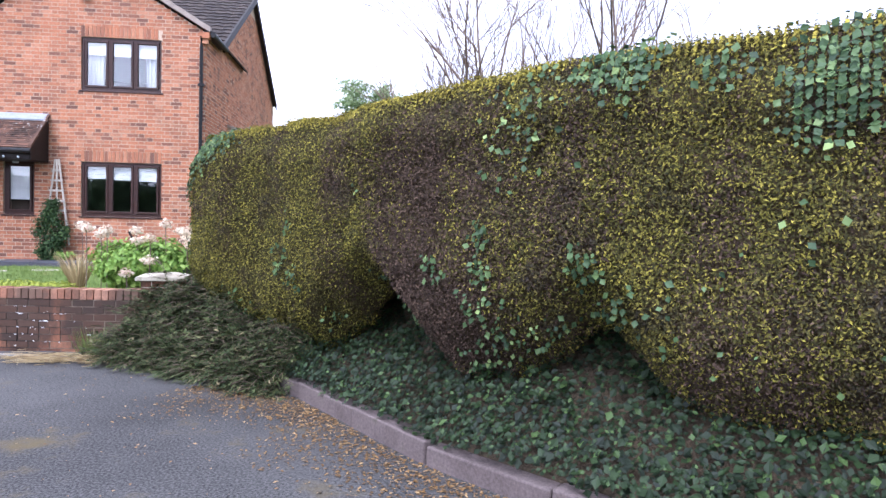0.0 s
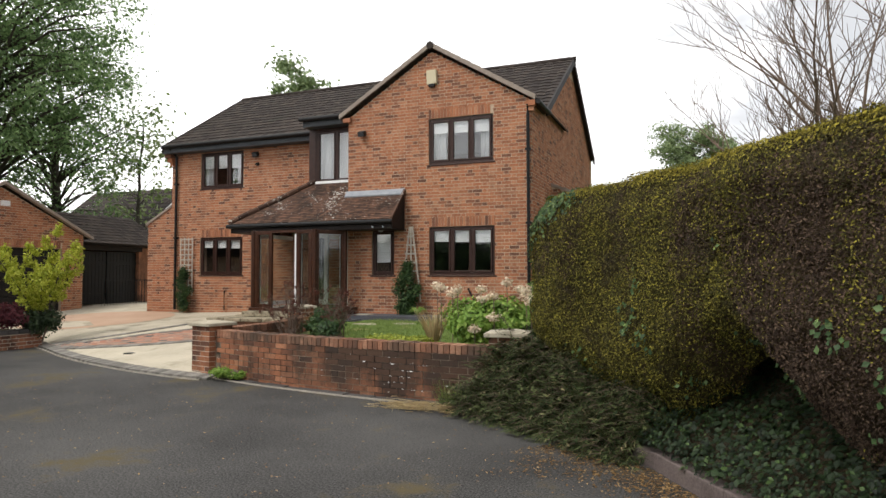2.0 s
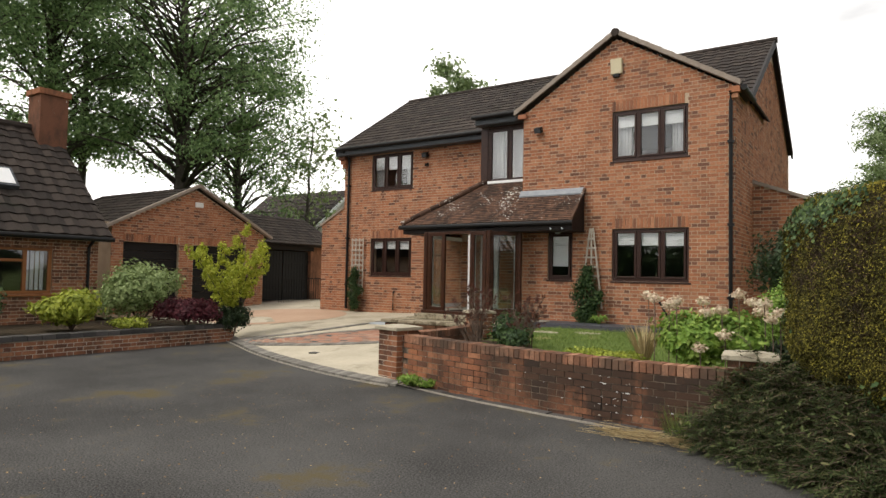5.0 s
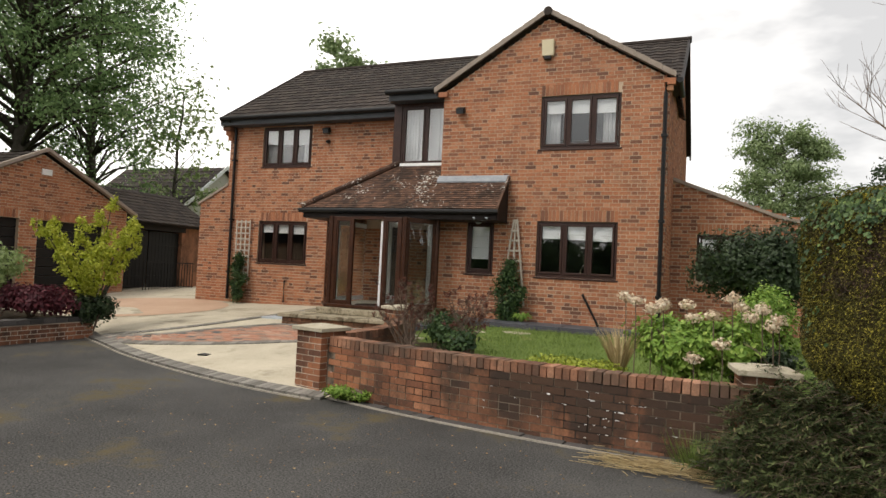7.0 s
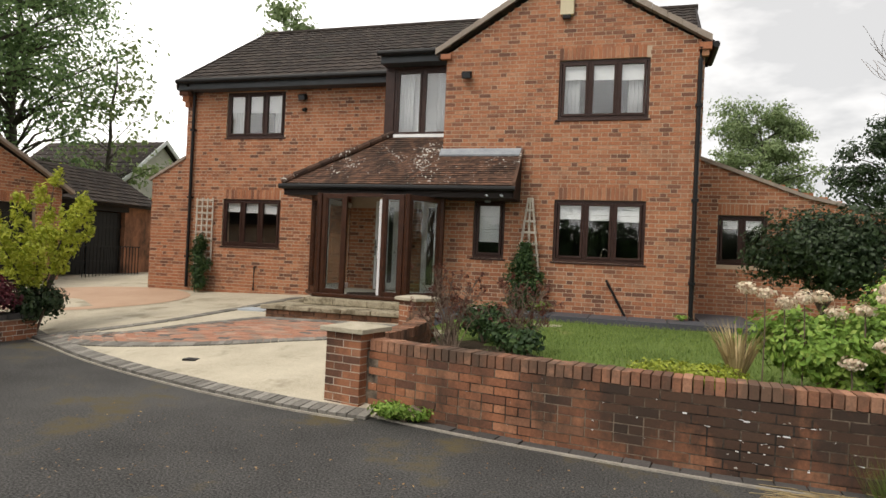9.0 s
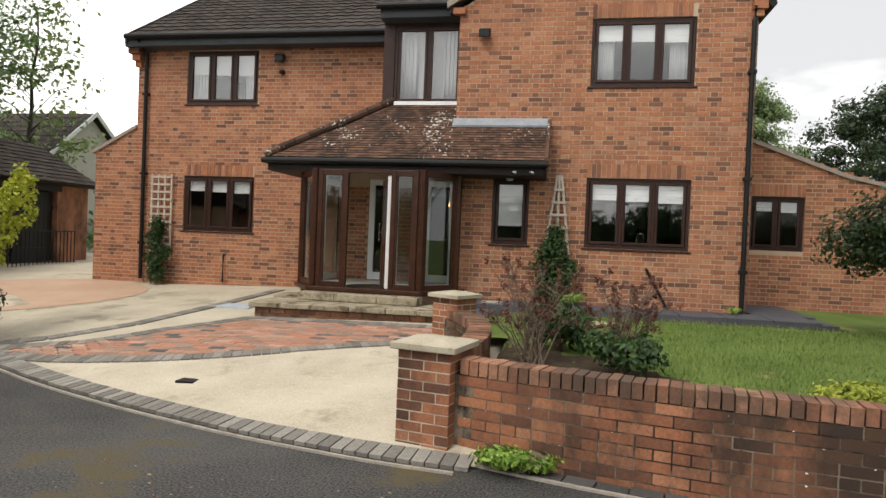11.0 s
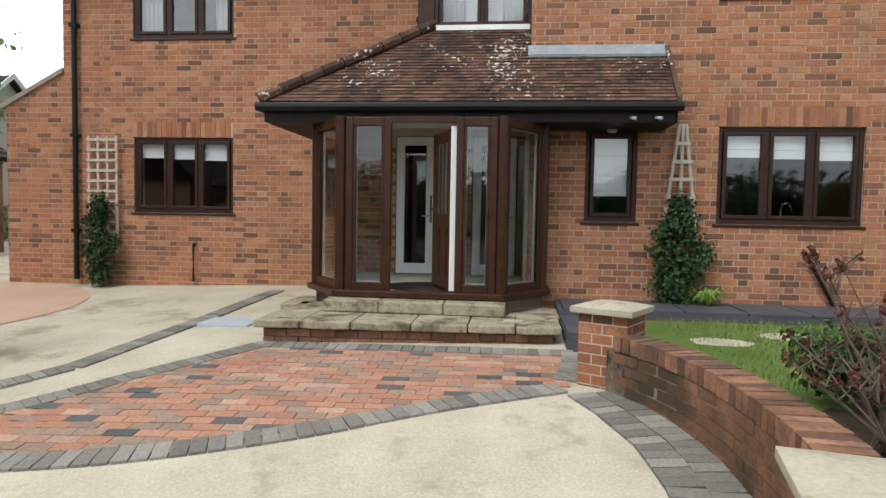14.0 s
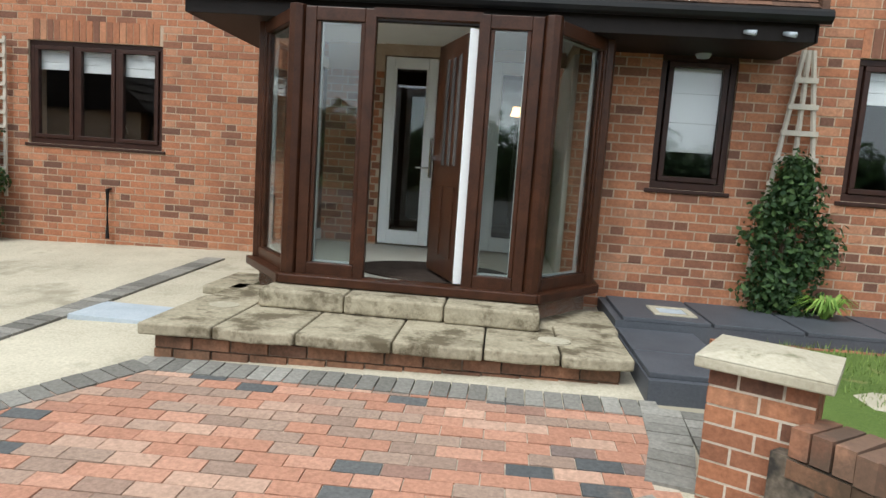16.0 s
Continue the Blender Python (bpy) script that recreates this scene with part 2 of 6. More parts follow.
M_BLACK = mottled("black_plastic", (0.005, 0.005, 0.006), (0.012, 0.012, 0.012), 6, 80, 0.5, 0.1)
M_GREYFASCIA = mottled("slate_blue_fascia", (0.045, 0.05, 0.058), (0.075, 0.082, 0.092), 5, 60, 0.5, 0.1)
M_VERGE = mottled("pale_verge_mortar", (0.24, 0.195, 0.16), (0.4, 0.34, 0.29), 6, 50, 0.95, 0.5)
M_LEAD = mottled("lead_flashing", (0.2, 0.22, 0.245), (0.36, 0.385, 0.41), 6, 40, 0.5, 0.3)
M_WHITE = mottled("white_plastic", (0.82, 0.83, 0.84), (0.9, 0.9, 0.9), 4, 60, 0.35, 0.05)
M_BLIND = mottled("white_blind", (0.72, 0.73, 0.74), (0.84, 0.84, 0.85), 5, 120, 0.9, 0.2)
M_CURTAIN = mottled("pale_curtain", (0.62, 0.63, 0.65), (0.78, 0.78, 0.79), 6, 90, 0.95, 0.3)
M_PLASTER = mottled("pale_plaster", (0.52, 0.49, 0.43), (0.62, 0.59, 0.53), 2, 60, 0.9, 0.1)
# dark colour of room linings and worktops stands for indoor dimness
M_DIM = mottled("shade_toned_room", (0.05, 0.046, 0.04), (0.09, 0.083, 0.072), 1.2, 40, 0.9, 0.1)
M_MAT = mottled("brown_doormat", (0.028, 0.02, 0.016), (0.065, 0.048, 0.04), 9, 200, 1.0, 0.8)
M_CREAM = mottled("cream_alarm_box", (0.62, 0.54, 0.36), (0.72, 0.64, 0.46), 4, 50, 0.5, 0.1)
M_CHROME = mottled("chrome", (0.6, 0.6, 0.6), (0.75, 0.75, 0.75), 5, 50, 0.2, 0.02, metal=1.0)
M_TRELLIS = mottled("weathered_trellis", (0.42, 0.37, 0.31), (0.62, 0.56, 0.48), 10, 120, 0.9, 0.4)
M_OAK = mottled("orange_oak_frame", (0.24, 0.09, 0.03), (0.36, 0.15, 0.055), 8, 100, 0.45, 0.15)
M_BARK = mottled("grey_bark", (0.05, 0.042, 0.034), (0.13, 0.115, 0.095), 4, 40, 0.95, 0.9, distance=0.02)
M_TWIG = mottled("brown_twig", (0.1, 0.07, 0.05), (0.22, 0.165, 0.13), 6, 60, 0.95, 0.5)
M_KERB = mottled("pinkish_kerbstone", (0.07, 0.056, 0.052), (0.19, 0.152, 0.143), 3, 60, 0.9, 0.6, stain=(0.07, 0.065, 0.045), stain_scale=3)
M_STRAW = foliage("dry_straw", [(0, (0.36, 0.26, 0.12)), (1, (0.58, 0.46, 0.26))])
M_GLASS = pane_glass("window_glass", (0.95, 0.96, 0.96))
M_PORCH_GLASS = pane_glass("porch_double_glazing")
M_PUTTY = mottled("blue_grey_cover", (0.35, 0.4, 0.45), (0.5, 0.54, 0.58), 6, 60, 0.6, 0.2)
M_TREE = foliage("sycamore_leaf", [(0, (0.1, 0.16, 0.068)), (0.5, (0.2, 0.31, 0.125)), (1, (0.33, 0.46, 0.2))], through_light=0.55)
M_WILLOW = foliage("silver_green_leaf", [(0, (0.14, 0.2, 0.085)), (1, (0.3, 0.38, 0.18))])
M_SHRUB = foliage("grey_green_leaf", [(0, (0.13, 0.19, 0.06)), (1, (0.36, 0.44, 0.19))])
M_LIME = foliage("lime_leaf", [(0, (0.17, 0.22, 0.025)), (1, (0.48, 0.52, 0.08))])
M_GOLD = foliage("golden_leaf", [(0, (0.26, 0.31, 0.03)), (0.6, (0.46, 0.5, 0.06)), (1, (0.66, 0.66, 0.12))], through_light=0.35)
M_GREEN = foliage("bright_green_leaf", [(0, (0.12, 0.22, 0.035)), (0.6, (0.22, 0.36, 0.06)), (1, (0.38, 0.5, 0.12))])
M_DARKLEAF = foliage("dark_evergreen_leaf", [(0, (0.018, 0.035, 0.016)), (1, (0.055, 0.085, 0.035))], rough=0.4)
M_CLIMBER = foliage("climber_leaf", [(0, (0.02, 0.045, 0.017)), (0.7, (0.05, 0.095, 0.03)), (1, (0.1, 0.16, 0.05))])
M_ACER = foliage("dark_red_leaf", [(0, (0.05, 0.012, 0.018)), (1, (0.14, 0.03, 0.04))])
M_DEADHEAD = foliage("dried_red_brown_leaf", [(0, (0.07, 0.02, 0.015)), (1, (0.17, 0.06, 0.04))])
M_FLOWER = foliage("pale_pink_flower", [(0, (0.6, 0.44, 0.33)), (0.5, (0.75, 0.62, 0.47)), (1, (0.82, 0.76, 0.6))])
M_IVY = foliage("ivy_leaf", [(0, (0.025, 0.05, 0.02)), (0.6, (0.07, 0.125, 0.045)), (0.9, (0.13, 0.2, 0.07)), (1, (0.3, 0.4, 0.13))], rough=0.5)
# darker copy of the ivy leaf: the shade under the hedge is in its colour
M_BANKIVY = foliage("ivy_leaf_shade_copy", [(0, (0.006, 0.012, 0.005)), (0.6, (0.017, 0.034, 0.011)), (0.88, (0.03, 0.056, 0.018)), (1, (0.08, 0.135, 0.038))], rough=0.55)
M_HEDGE = foliage("conifer_hedge_sprig", [(0, (0.03, 0.03, 0.012)), (0.45, (0.085, 0.08, 0.02)), (0.8, (0.185, 0.165, 0.03)), (1, (0.36, 0.31, 0.05))], patch=[(0, (0.02, 0.017, 0.014)), (0.6, (0.05, 0.04, 0.03)), (1, (0.115, 0.092, 0.04))], patch_scale=2.4, patch_at=0.52, rough=0.8, through_light=0.1)
M_MOSS = foliage("golden_moss_sprig", [(0, (0.12, 0.1, 0.02)), (0.5, (0.27, 0.23, 0.035)), (1, (0.46, 0.39, 0.06))], rough=0.85, through_light=0.1)
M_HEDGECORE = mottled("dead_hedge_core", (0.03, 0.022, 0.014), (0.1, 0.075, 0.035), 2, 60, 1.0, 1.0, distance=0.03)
M_DEADSPRIG = foliage("dead_brown_sprig", [(0, (0.022, 0.016, 0.012)), (0.6, (0.066, 0.044, 0.032)), (1, (0.14, 0.096, 0.064))], rough=0.9, through_light=0.05)
M_CUTTING = foliage("wilted_conifer_cutting", [(0, (0.022, 0.033, 0.014)), (0.6, (0.065, 0.085, 0.032)), (0.9, (0.12, 0.14, 0.055)), (1, (0.25, 0.2, 0.11))], rough=0.8, through_light=0.1)
M_LITTER = foliage("orange_leaf_litter", [(0, (0.09, 0.055, 0.025)), (0.6, (0.24, 0.135, 0.045)), (1, (0.42, 0.29, 0.14))])
M_GRASS = foliage("grass_blade", [(0, (0.085, 0.14, 0.028)), (1, (0.25, 0.33, 0.085))])
M_LAMP = material("warm_lamp_glow", 0.5)[0]
M_LAMP.node_tree.nodes["Principled BSDF"].inputs["Emission Color"].default_value = (1.0, 0.5, 0.16, 1)
M_LAMP.node_tree.nodes["Principled BSDF"].inputs["Emission Strength"].default_value = 4.0

# ---- mesh helpers ----
class Shape:
    """Gathers boxes, prisms, tubes and leaves into one mesh."""

    def __init__(self):
        self.v, self.f = [], []

    def quad(self, *p):
        k = len(self.v)
        self.v += [tuple(q) for q in p]
        self.f.append(tuple(range(k, k + len(p))))
        return self

    def box(self, x0, x1, y0, y1, z0, z1, m=None):
        k = len(self.v)
        c = [(x, y, z) for x in (x0, x1) for y in (y0, y1) for z in (z0, z1)]
        if m is not None:
            c = [tuple(m @ Vector(q)) for q in c]
        self.v += c
        for q in ((0, 1, 3, 2), (4, 6, 7, 5), (0, 4, 5, 1), (2, 3, 7, 6), (0, 2, 6, 4), (1, 5, 7, 3)):
            self.f.append(tuple(k + i for i in q))
        return self

    def prism(self, base, way):
        """A closed prism: the polygon base, moved along way."""
        k, n = len(self.v), len(base)
        way = Vector(way)
        self.v += [tuple(q) for q in base] + [tuple(Vector(q) + way) for q in base]
        self.f += [tuple(range(k + n - 1, k - 1, -1)), tuple(range(k + n, k + 2 * n))]
        for i in range(n):
            j = (i + 1) % n
            self.f.append((k + i, k + j, k + n + j, k + n + i))
        return self

    def tube(self, pts, radii, sides=6):
        k = len(self.v)
        pts = [Vector(p) for p in pts]
        if isinstance(radii, (int, float)):
            radii = [radii] * len(pts)
        for i, p in enumerate(pts):
            d = (pts[min(i + 1, len(pts) - 1)] - pts[max(i - 1, 0)]).normalized()
            u = d.orthogonal().normalized() if abs(d.z) < 0.99 else Vector((1, 0, 0))
            w = d.cross(u)
            for s in range(sides):
                a = 2 * math.pi * s / sides
                self.v.append(tuple(p + radii[i] * (math.cos(a) * u + math.sin(a) * w)))
        for i in range(len(pts) - 1):
            for s in range(sides):
                t = (s + 1) % sides
                self.f.append((k + i * sides + s, k + i * sides + t, k + (i + 1) * sides + t, k + (i + 1) * sides + s))
        self.f.append(tuple(range(k + sides - 1, k - 1, -1)))
        e = k + (len(pts) - 1) * sides
        self.f.append(tuple(range(e, e + sides)))
        return self

    def leaf(self, p, normal, size, slim=0.55, rng=random):
        n = Vector(normal)
        if n.length < 1e-6:
            n = Vector((0, 0, 1))
        n.normalize()
        u = n.orthogonal().normalized()
        a = rng.uniform(0, 2 * math.pi)
        u = (math.cos(a) * u + math.sin(a) * n.cross(u)) * size
        w = n.cross(u) * slim
        p = Vector(p)
        self.quad(p - u, p - 0.1 * u + w + 0.12 * size * n, p + u, p - 0.1 * u - w + 0.12 * size * n)
        return self

    def mesh(self, name, smooth=False):
        d = bpy.data.meshes.new(name)
        d.from_pydata(self.v, [], self.f)
        if smooth:
            d.polygons.foreach_set("use_smooth", [True] * len(d.polygons))
        d.update()
        return d


def part(name, shape, mat, parent=None, label="", smooth=False, bevel=0.0, kind=""):
    """One mesh object, under a thing or a part where parent is given."""
    d = shape.mesh(name, smooth) if isinstance(shape, Shape) else shape
    if mat and not d.materials:
        d.materials.append(mat)
    ob = new(name, d)
    if parent:
        ob.parent = parent
    if bevel:
        b = ob.modifiers.new("edge", "BEVEL")
        b.width, b.segments, b.limit_method = bevel, 2, "ANGLE"
    return tagged(ob, label=label, kind=kind)


def thing(name, label, category, at=(0, 0, 0), group="", kind=""):
    ob = new(name)
    ob.location = at
    ob.empty_display_size = 0.1
    return tagged(ob, label, category, group, kind)


def along(pts, step, start=0.0):
    """Points and headings each step along a polyline."""
    pts = [Vector((p[0], p[1], 0)) for p in pts]
    left, out = start, []
    for a, b in zip(pts, pts[1:]):
        d = b - a
        n = d.length
        while left <= n:
            out.append((a + d * (left / n), math.atan2(d.y, d.x)))
            left += step
        left -= n
    return out


def smooth_line(pts, n=6):
    """A rounder polyline through the same points."""
    out = []
    p = [Vector((*q[:2], 0)) for q in pts]
    for i in range(len(p) - 1):
        a, b, c, d = p[max(i - 1, 0)], p[i], p[i + 1], p[min(i + 2, len(p) - 1)]
        for k in range(n):
            t = k / n
            out.append(0.5 * ((2 * b) + (c - a) * t + (2 * a - 5 * b + 4 * c - d) * t * t + (3 * b - a - 3 * c + d) * t ** 3))
    return [(q.x, q.y) for q in out] + [tuple(pts[-1][:2])]


def inside(x, y, poly):
    hit = False
    for (a, b), (c, d) in zip(poly, poly[1:] + poly[:1]):
        if (b > y) != (d > y) and x < (c - a) * (y - b) / (d - b) + a:
            hit = not hit
    return hit


COURSE, BRICK_L, JOINT = 0.075, 0.225, 0.01250


def spans(lo, hi, holes):
    out = [(lo, hi)]
    for a, b in holes:
        nxt = []
        for p, q in out:
            if b <= p or a >= q:
                nxt.append((p, q))
            else:
                if a > p:
                    nxt.append((p, a))
                if b < q:
                    nxt.append((b, q))
        out = nxt
    return out


def brick_boxes(z0, z1, limits, holes, rng):
    """Bricks in Flemish bond on a wall: u0, u1, z0, z1 and how far each stands proud. limits(z): the wall's extent."""
    out = []
    for k in range(int((z1 - z0) / COURSE)):
        a = z0 + k * COURSE
        lo, hi = limits(a + COURSE / 2)
        cut = [(h[0], h[1]) for h in holes if h[2] < a + COURSE * 0.6 and h[3] > a + COURSE * 0.4]
        for p, q in spans(lo, hi, cut):
            j = 2 * math.floor(p / 0.3375) - 2
            while True:
                u = (j // 2) * 0.3375 + (0.225 if j % 2 else 0.0) + (k % 2) * 0.16875
                if u >= q:
                    break
                s, e = max(u, p), min(u + (0.1 if j % 2 else 0.2125), q)
                if e - s > 0.03:
                    out.append((s, e, a, a + COURSE - JOINT, rng.uniform(0.002, 0.006)))
                j += 1
    return out


def soldiers(u0, u1, z0, rng, high=0.215):
    out, u = [], u0
    while u + 0.06 < u1:
        out.append((u, u + 0.065, z0, z0 + high, rng.uniform(0.006, 0.010)))
        u += 0.075
    return out


def wall_body(shape, x0, x1, z0, z1, y0, y1, holes, m=None):
    """A wall with openings through it, as one closed body whose cells share their corners."""
    xs = sorted({x0, x1} | {min(max(v, x0), x1) for h in holes for v in h[:2]})
    zs = sorted({z0, z1} | {min(max(v, z0), z1) for h in holes for v in h[2:4]})
    index = {}

    def corner(i, j, k):
        if (i, j, k) not in index:
            q = Vector((xs[i], (y0, y1)[k], zs[j]))
            index[i, j, k] = len(shape.v)
            shape.v.append(tuple(m @ q if m is not None else q))
        return index[i, j, k]

    def solid(i, j):
        if not (0 <= i < len(xs) - 1 and 0 <= j < len(zs) - 1):
            return False
        x, z = (xs[i] + xs[i + 1]) / 2, (zs[j] + zs[j + 1]) / 2
        return not any(h[0] < x < h[1] and h[2] < z < h[3] for h in holes)

    for i in range(len(xs) - 1):
        for j in range(len(zs) - 1):
            if not solid(i, j):
                continue
            for k in (0, 1):
                f = (corner(i, j, k), corner(i + 1, j, k), corner(i + 1, j + 1, k), corner(i, j + 1, k))
                shape.f.append(f if k == 0 else f[::-1])
            for di, dj, a, b in ((-1, 0, (i, j), (i, j + 1)), (1, 0, (i + 1, j + 1), (i + 1, j)), (0, -1, (i + 1, j), (i, j)), (0, 1, (i, j + 1), (i + 1, j + 1))):
                if not solid(i + di, j + dj):
                    shape.f.append((corner(*a, 0), corner(*b, 0), corner(*b, 1), corner(*a, 1)))
    return shape


# ---- ground, road and driveway ----
KERB = smooth_line([(-22.0, 9.6), (-16.0, 9.6), (-13.6, 9.5), (-12.6, 9.05), (-11.8, 8.68), (-10.74, 8.16), (-9.69, 7.74), (-8.77, 7.44), (-8.0, 7.22), (-7.0, 7.02), (-6.3, 6.95)], 5)


def kerb_y(x):
    for (a, b), (c, d) in zip(KERB, KERB[1:]):
        if a <= x <= c:
            return b + (d - b) * (x - a) / (c - a)
    return KERB[0][1] if x < KERB[0][0] else KERB[-1][1]


def drive_z(x, y):
    s = y - kerb_y(x)
    return float(np.interp(s, [0, 0.6, 1.9, 3.8, 6.5, 12], [0.02, 0.12, 0.25, 0.355, 0.51, 0.6]))


rng = random.Random(7)
part("ground", Shape().quad((-400, -400, -0.06), (400, -400, -0.06), (400, 400, -0.06), (-400, 400, -0.06)), M_EARTH, label="rough grassy ground reaching to the distance", kind="structure")
road = Shape()
for i in range(-30, 16):
    for j in range(-24, 12):
        x, y = i * 0.8, j * 0.8
        road.quad((x, y, 0), (x + 0.8, y, 0), (x + 0.8, y + 0.8, 0), (x, y + 0.8, 0))
part("road", road, M_ASPHALT, label="dark patched asphalt road of a cul-de-sac", kind="structure")

driveway = thing("driveway", "cream concrete driveway with red block paving and grey setts", "driveway", kind="structure")
slab = Shape()
XS = [-22 + 0.25 * k for k in range(64)]
STEPS = [0, 0.3, 0.6, 1.0, 1.45, 1.9, 2.5, 3.1, 3.8, 4.6, 5.5, 6.5, 8, 10, 12]
for a, b in zip(XS, XS[1:]):
    for s, t in zip(STEPS, STEPS[1:]):
        c = [(a, kerb_y(a) + s), (b, kerb_y(b) + s), (b, kerb_y(b) + t), (a, kerb_y(a) + t)]
        slab.quad(*[(x, y, drive_z(x, y)) for x, y in c])
part("slab", slab, M_DRIVE, driveway, "cream concrete with worn darker stains")
line = Shape()
for (p, h) in along(KERB, 0.15):
    if p.x > -13.6:
        line.box(-0.076, 0.076, -0.155, -0.13, -0.03, 0.018, pose(p.x, p.y, 0, 0, 0, math.degrees(h)))
part("mortar_edge", line, M_LINE, driveway, "thin pale mortar line beside the road")
circle = Shape()
ring = [(-15.1 + 2.0 * math.cos(a), 12.5 + 1.9 * math.sin(a)) for a in [k * math.pi / 24 for k in range(48)]]
for (a, b), (c, d) in zip(ring, ring[1:] + ring[:1]):
    circle.quad((-15.1, 12.5, drive_z(-15.1, 12.5) + 0.008), (a, b, drive_z(a, b) + 0.008), (c, d, drive_z(c, d) + 0.008))
part("circle_panel", circle, M_PINK, driveway, "pink concrete circle set in the drive")

# the lawn and the planting bed behind the garden wall
LAWN_EDGE = [(-6.45, 7.3), (-5.5, 7.1), (-4.4, 6.9), (-3.2, 6.75), (-1.5, 6.75), (2, 6.75), (6, 6.75), (6, 14.5), (-2.0, 14.5), (-2.0, 12.1), (-6.6, 12.1), (-6.7, 10.2), (-6.35, 9.6), (-6.3, 8.6)]
lawn = Shape()
for i in range(-28, 24):
    for j in range(27, 60):
        x, y = i * 0.25, j * 0.25
        if inside(x + 0.12, y + 0.12, LAWN_EDGE):
            z = lambda a, b: 0.43 + 0.02 * (b - 7) + 0.02 * noise.noise(Vector((a * 0.9, b * 0.9, 0)))
            lawn.quad((x, y, z(x, y)), (x + 0.25, y, z(x + 0.25, y)), (x + 0.25, y + 0.25, z(x + 0.25, y + 0.25)), (x, y + 0.25, z(x, y + 0.25)))
part("lawn", lawn, M_LAWN, label="mown front lawn with a few straw-coloured patches", smooth=True, kind="structure")
bed = Shape()
BED = [(-6.5, 7.35), (-5.5, 7.12), (-4.4, 6.92), (-2.2, 6.8), (-2.2, 7.1), (-4.2, 7.5), (-4.9, 8.3), (-5.4, 9.2), (-6.25, 9.5), (-6.3, 8.6)]
for i in range(-66, -20):
    for j in range(67, 97):
        x, y = i * 0.1, j * 0.1
        if inside(x + 0.05, y + 0.05, BED):
            z = lambda a, b: 0.475 + 0.03 * noise.noise(Vector((a * 4, b * 4, 2)))
            bed.quad((x, y, z(x, y)), (x + 0.1, y, z(x + 0.1, y)), (x + 0.1, y + 0.1, z(x + 0.1, y + 0.1)), (x, y + 0.1, z(x, y + 0.1)))
part("flower_bed", bed, M_SOIL, label="bare soil flower bed along the garden wall", smooth=True, kind="structure")

# slate path along the house
path = thing("slate_path", "dark slate path edged with brick along the house", "path", kind="structure")
base = Shape().box(-7.25, -2.05, 12.2, 13.05, 0.2, 0.575).box(-2.98, -2.05, 13.05, 14.95, 0.2, 0.575).box(-7.25, -6.7, 11.1, 12.2, 0.2, 0.5)
part("bed", base, M_SLATE, path)
for x0, x1, y0, y1, z in [(-7.24, -6.72, 11.15, 11.6, 0.5), (-7.24, -6.72, 11.61, 12.18, 0.5)] + [(-7.2 + 0.62 * k, -6.6 + 0.62 * k, 12.2, 12.98, 0.575) for k in range(8)] + [(-2.95, -2.07, 13.0 + 0.62 * k, 13.6 + 0.62 * k, 0.575) for k in range(3)]:
    part("slate", Shape().box(x0, x1, y0, y1, z, z + 0.03), M_SLATE, path, bevel=0.004)
for k in range(22):
    x = -6.6 + 0.2 * k
    part("edging_brick", Shape().box(x, x + 0.19, 12.1, 12.2, 0.38, 0.5 + rng.uniform(0, 0.01)), M_OLD_BRICK, path)

# ---- the house ----
house = thing("house", "two-storey red brick house with brown tiled roofs and a porch", "house", (-8.5, 14.5, 0.5))
GABLE_Y, WING_Y, CORNER_Y = 13.08, 14.42, 13.55
GX0, GX1, WX0 = -7.58, -3.03, -14.42
HOLES_G = [(-5.45, -3.88, 1.5, 2.6), (-5.46, -3.9, 4.04, 5.1), (-6.93, -6.34, 1.5, 2.56)]
HOLES_W = [(-13.33, -11.8, 1.51, 2.61), (-13.33, -11.79, 4.04, 5.1), (-9.95, -7.7, 0.6, 2.7)]


def part_world(name, shape, mat, parent, label="", smooth=False, bevel=0.0, kind=""):
    """A part given in world metres under a thing that stands elsewhere."""
    ob = part(name, shape, mat, parent, label, smooth, bevel, kind)
    top, at = parent, Vector()
    while top:
        at += top.location
        top = top.parent
    ob.location = -at
    return ob


def gable_limits(z):
    if z < 5.3:
        return GX0, GX1
    k = (z - 5.3) / (6.68 - 5.3)
    return GX0 + k * (-5.38 - GX0), GX1 + k * (-5.38 - GX1)


w_gable = Shape()
wall_body(w_gable, GX0, GX1, 0.3, 5.3, GABLE_Y, GABLE_Y + 0.28, HOLES_G)
gable_wall = part_world("gable_wall", w_gable, M_MORTAR, house, "red brick gable wall with buff mortar")
part_world("gable_head", Shape().prism([(GX0, GABLE_Y, 5.3), (GX1, GABLE_Y, 5.3), (-5.38, GABLE_Y, 6.67)], (0, 0.28, 0)), M_MORTAR, house)
w_wing = Shape()
wall_body(w_wing, WX0, GX0, 0.3, 5.4, WING_Y, WING_Y + 0.28, HOLES_W)
wing_wall = part_world("wing_wall", w_wing, M_MORTAR, house, "red brick front wall of the recessed wing")
part_world("link_wall", Shape().prism([(WX0, WING_Y, 0.3), (WX0, WING_Y, 3.55), (-15.35, WING_Y, 3.05), (-15.35, WING_Y, 0.3)], (0, 0.28, 0)), M_MORTAR, house, "low sloping brick wall beside the wing")
side_wall = part_world("side_wall", Shape().prism([(GX1, GABLE_Y + 0.28, 0.3), (GX1, 21.1, 0.3), (GX1, 21.1, 5.3), (GX1, 17.6, 7.5), (GX1, 14.1, 5.3), (GX1, GABLE_Y + 0.28, 5.3)], (-0.28, 0, 0)), M_MORTAR, house, "red brick side wall")
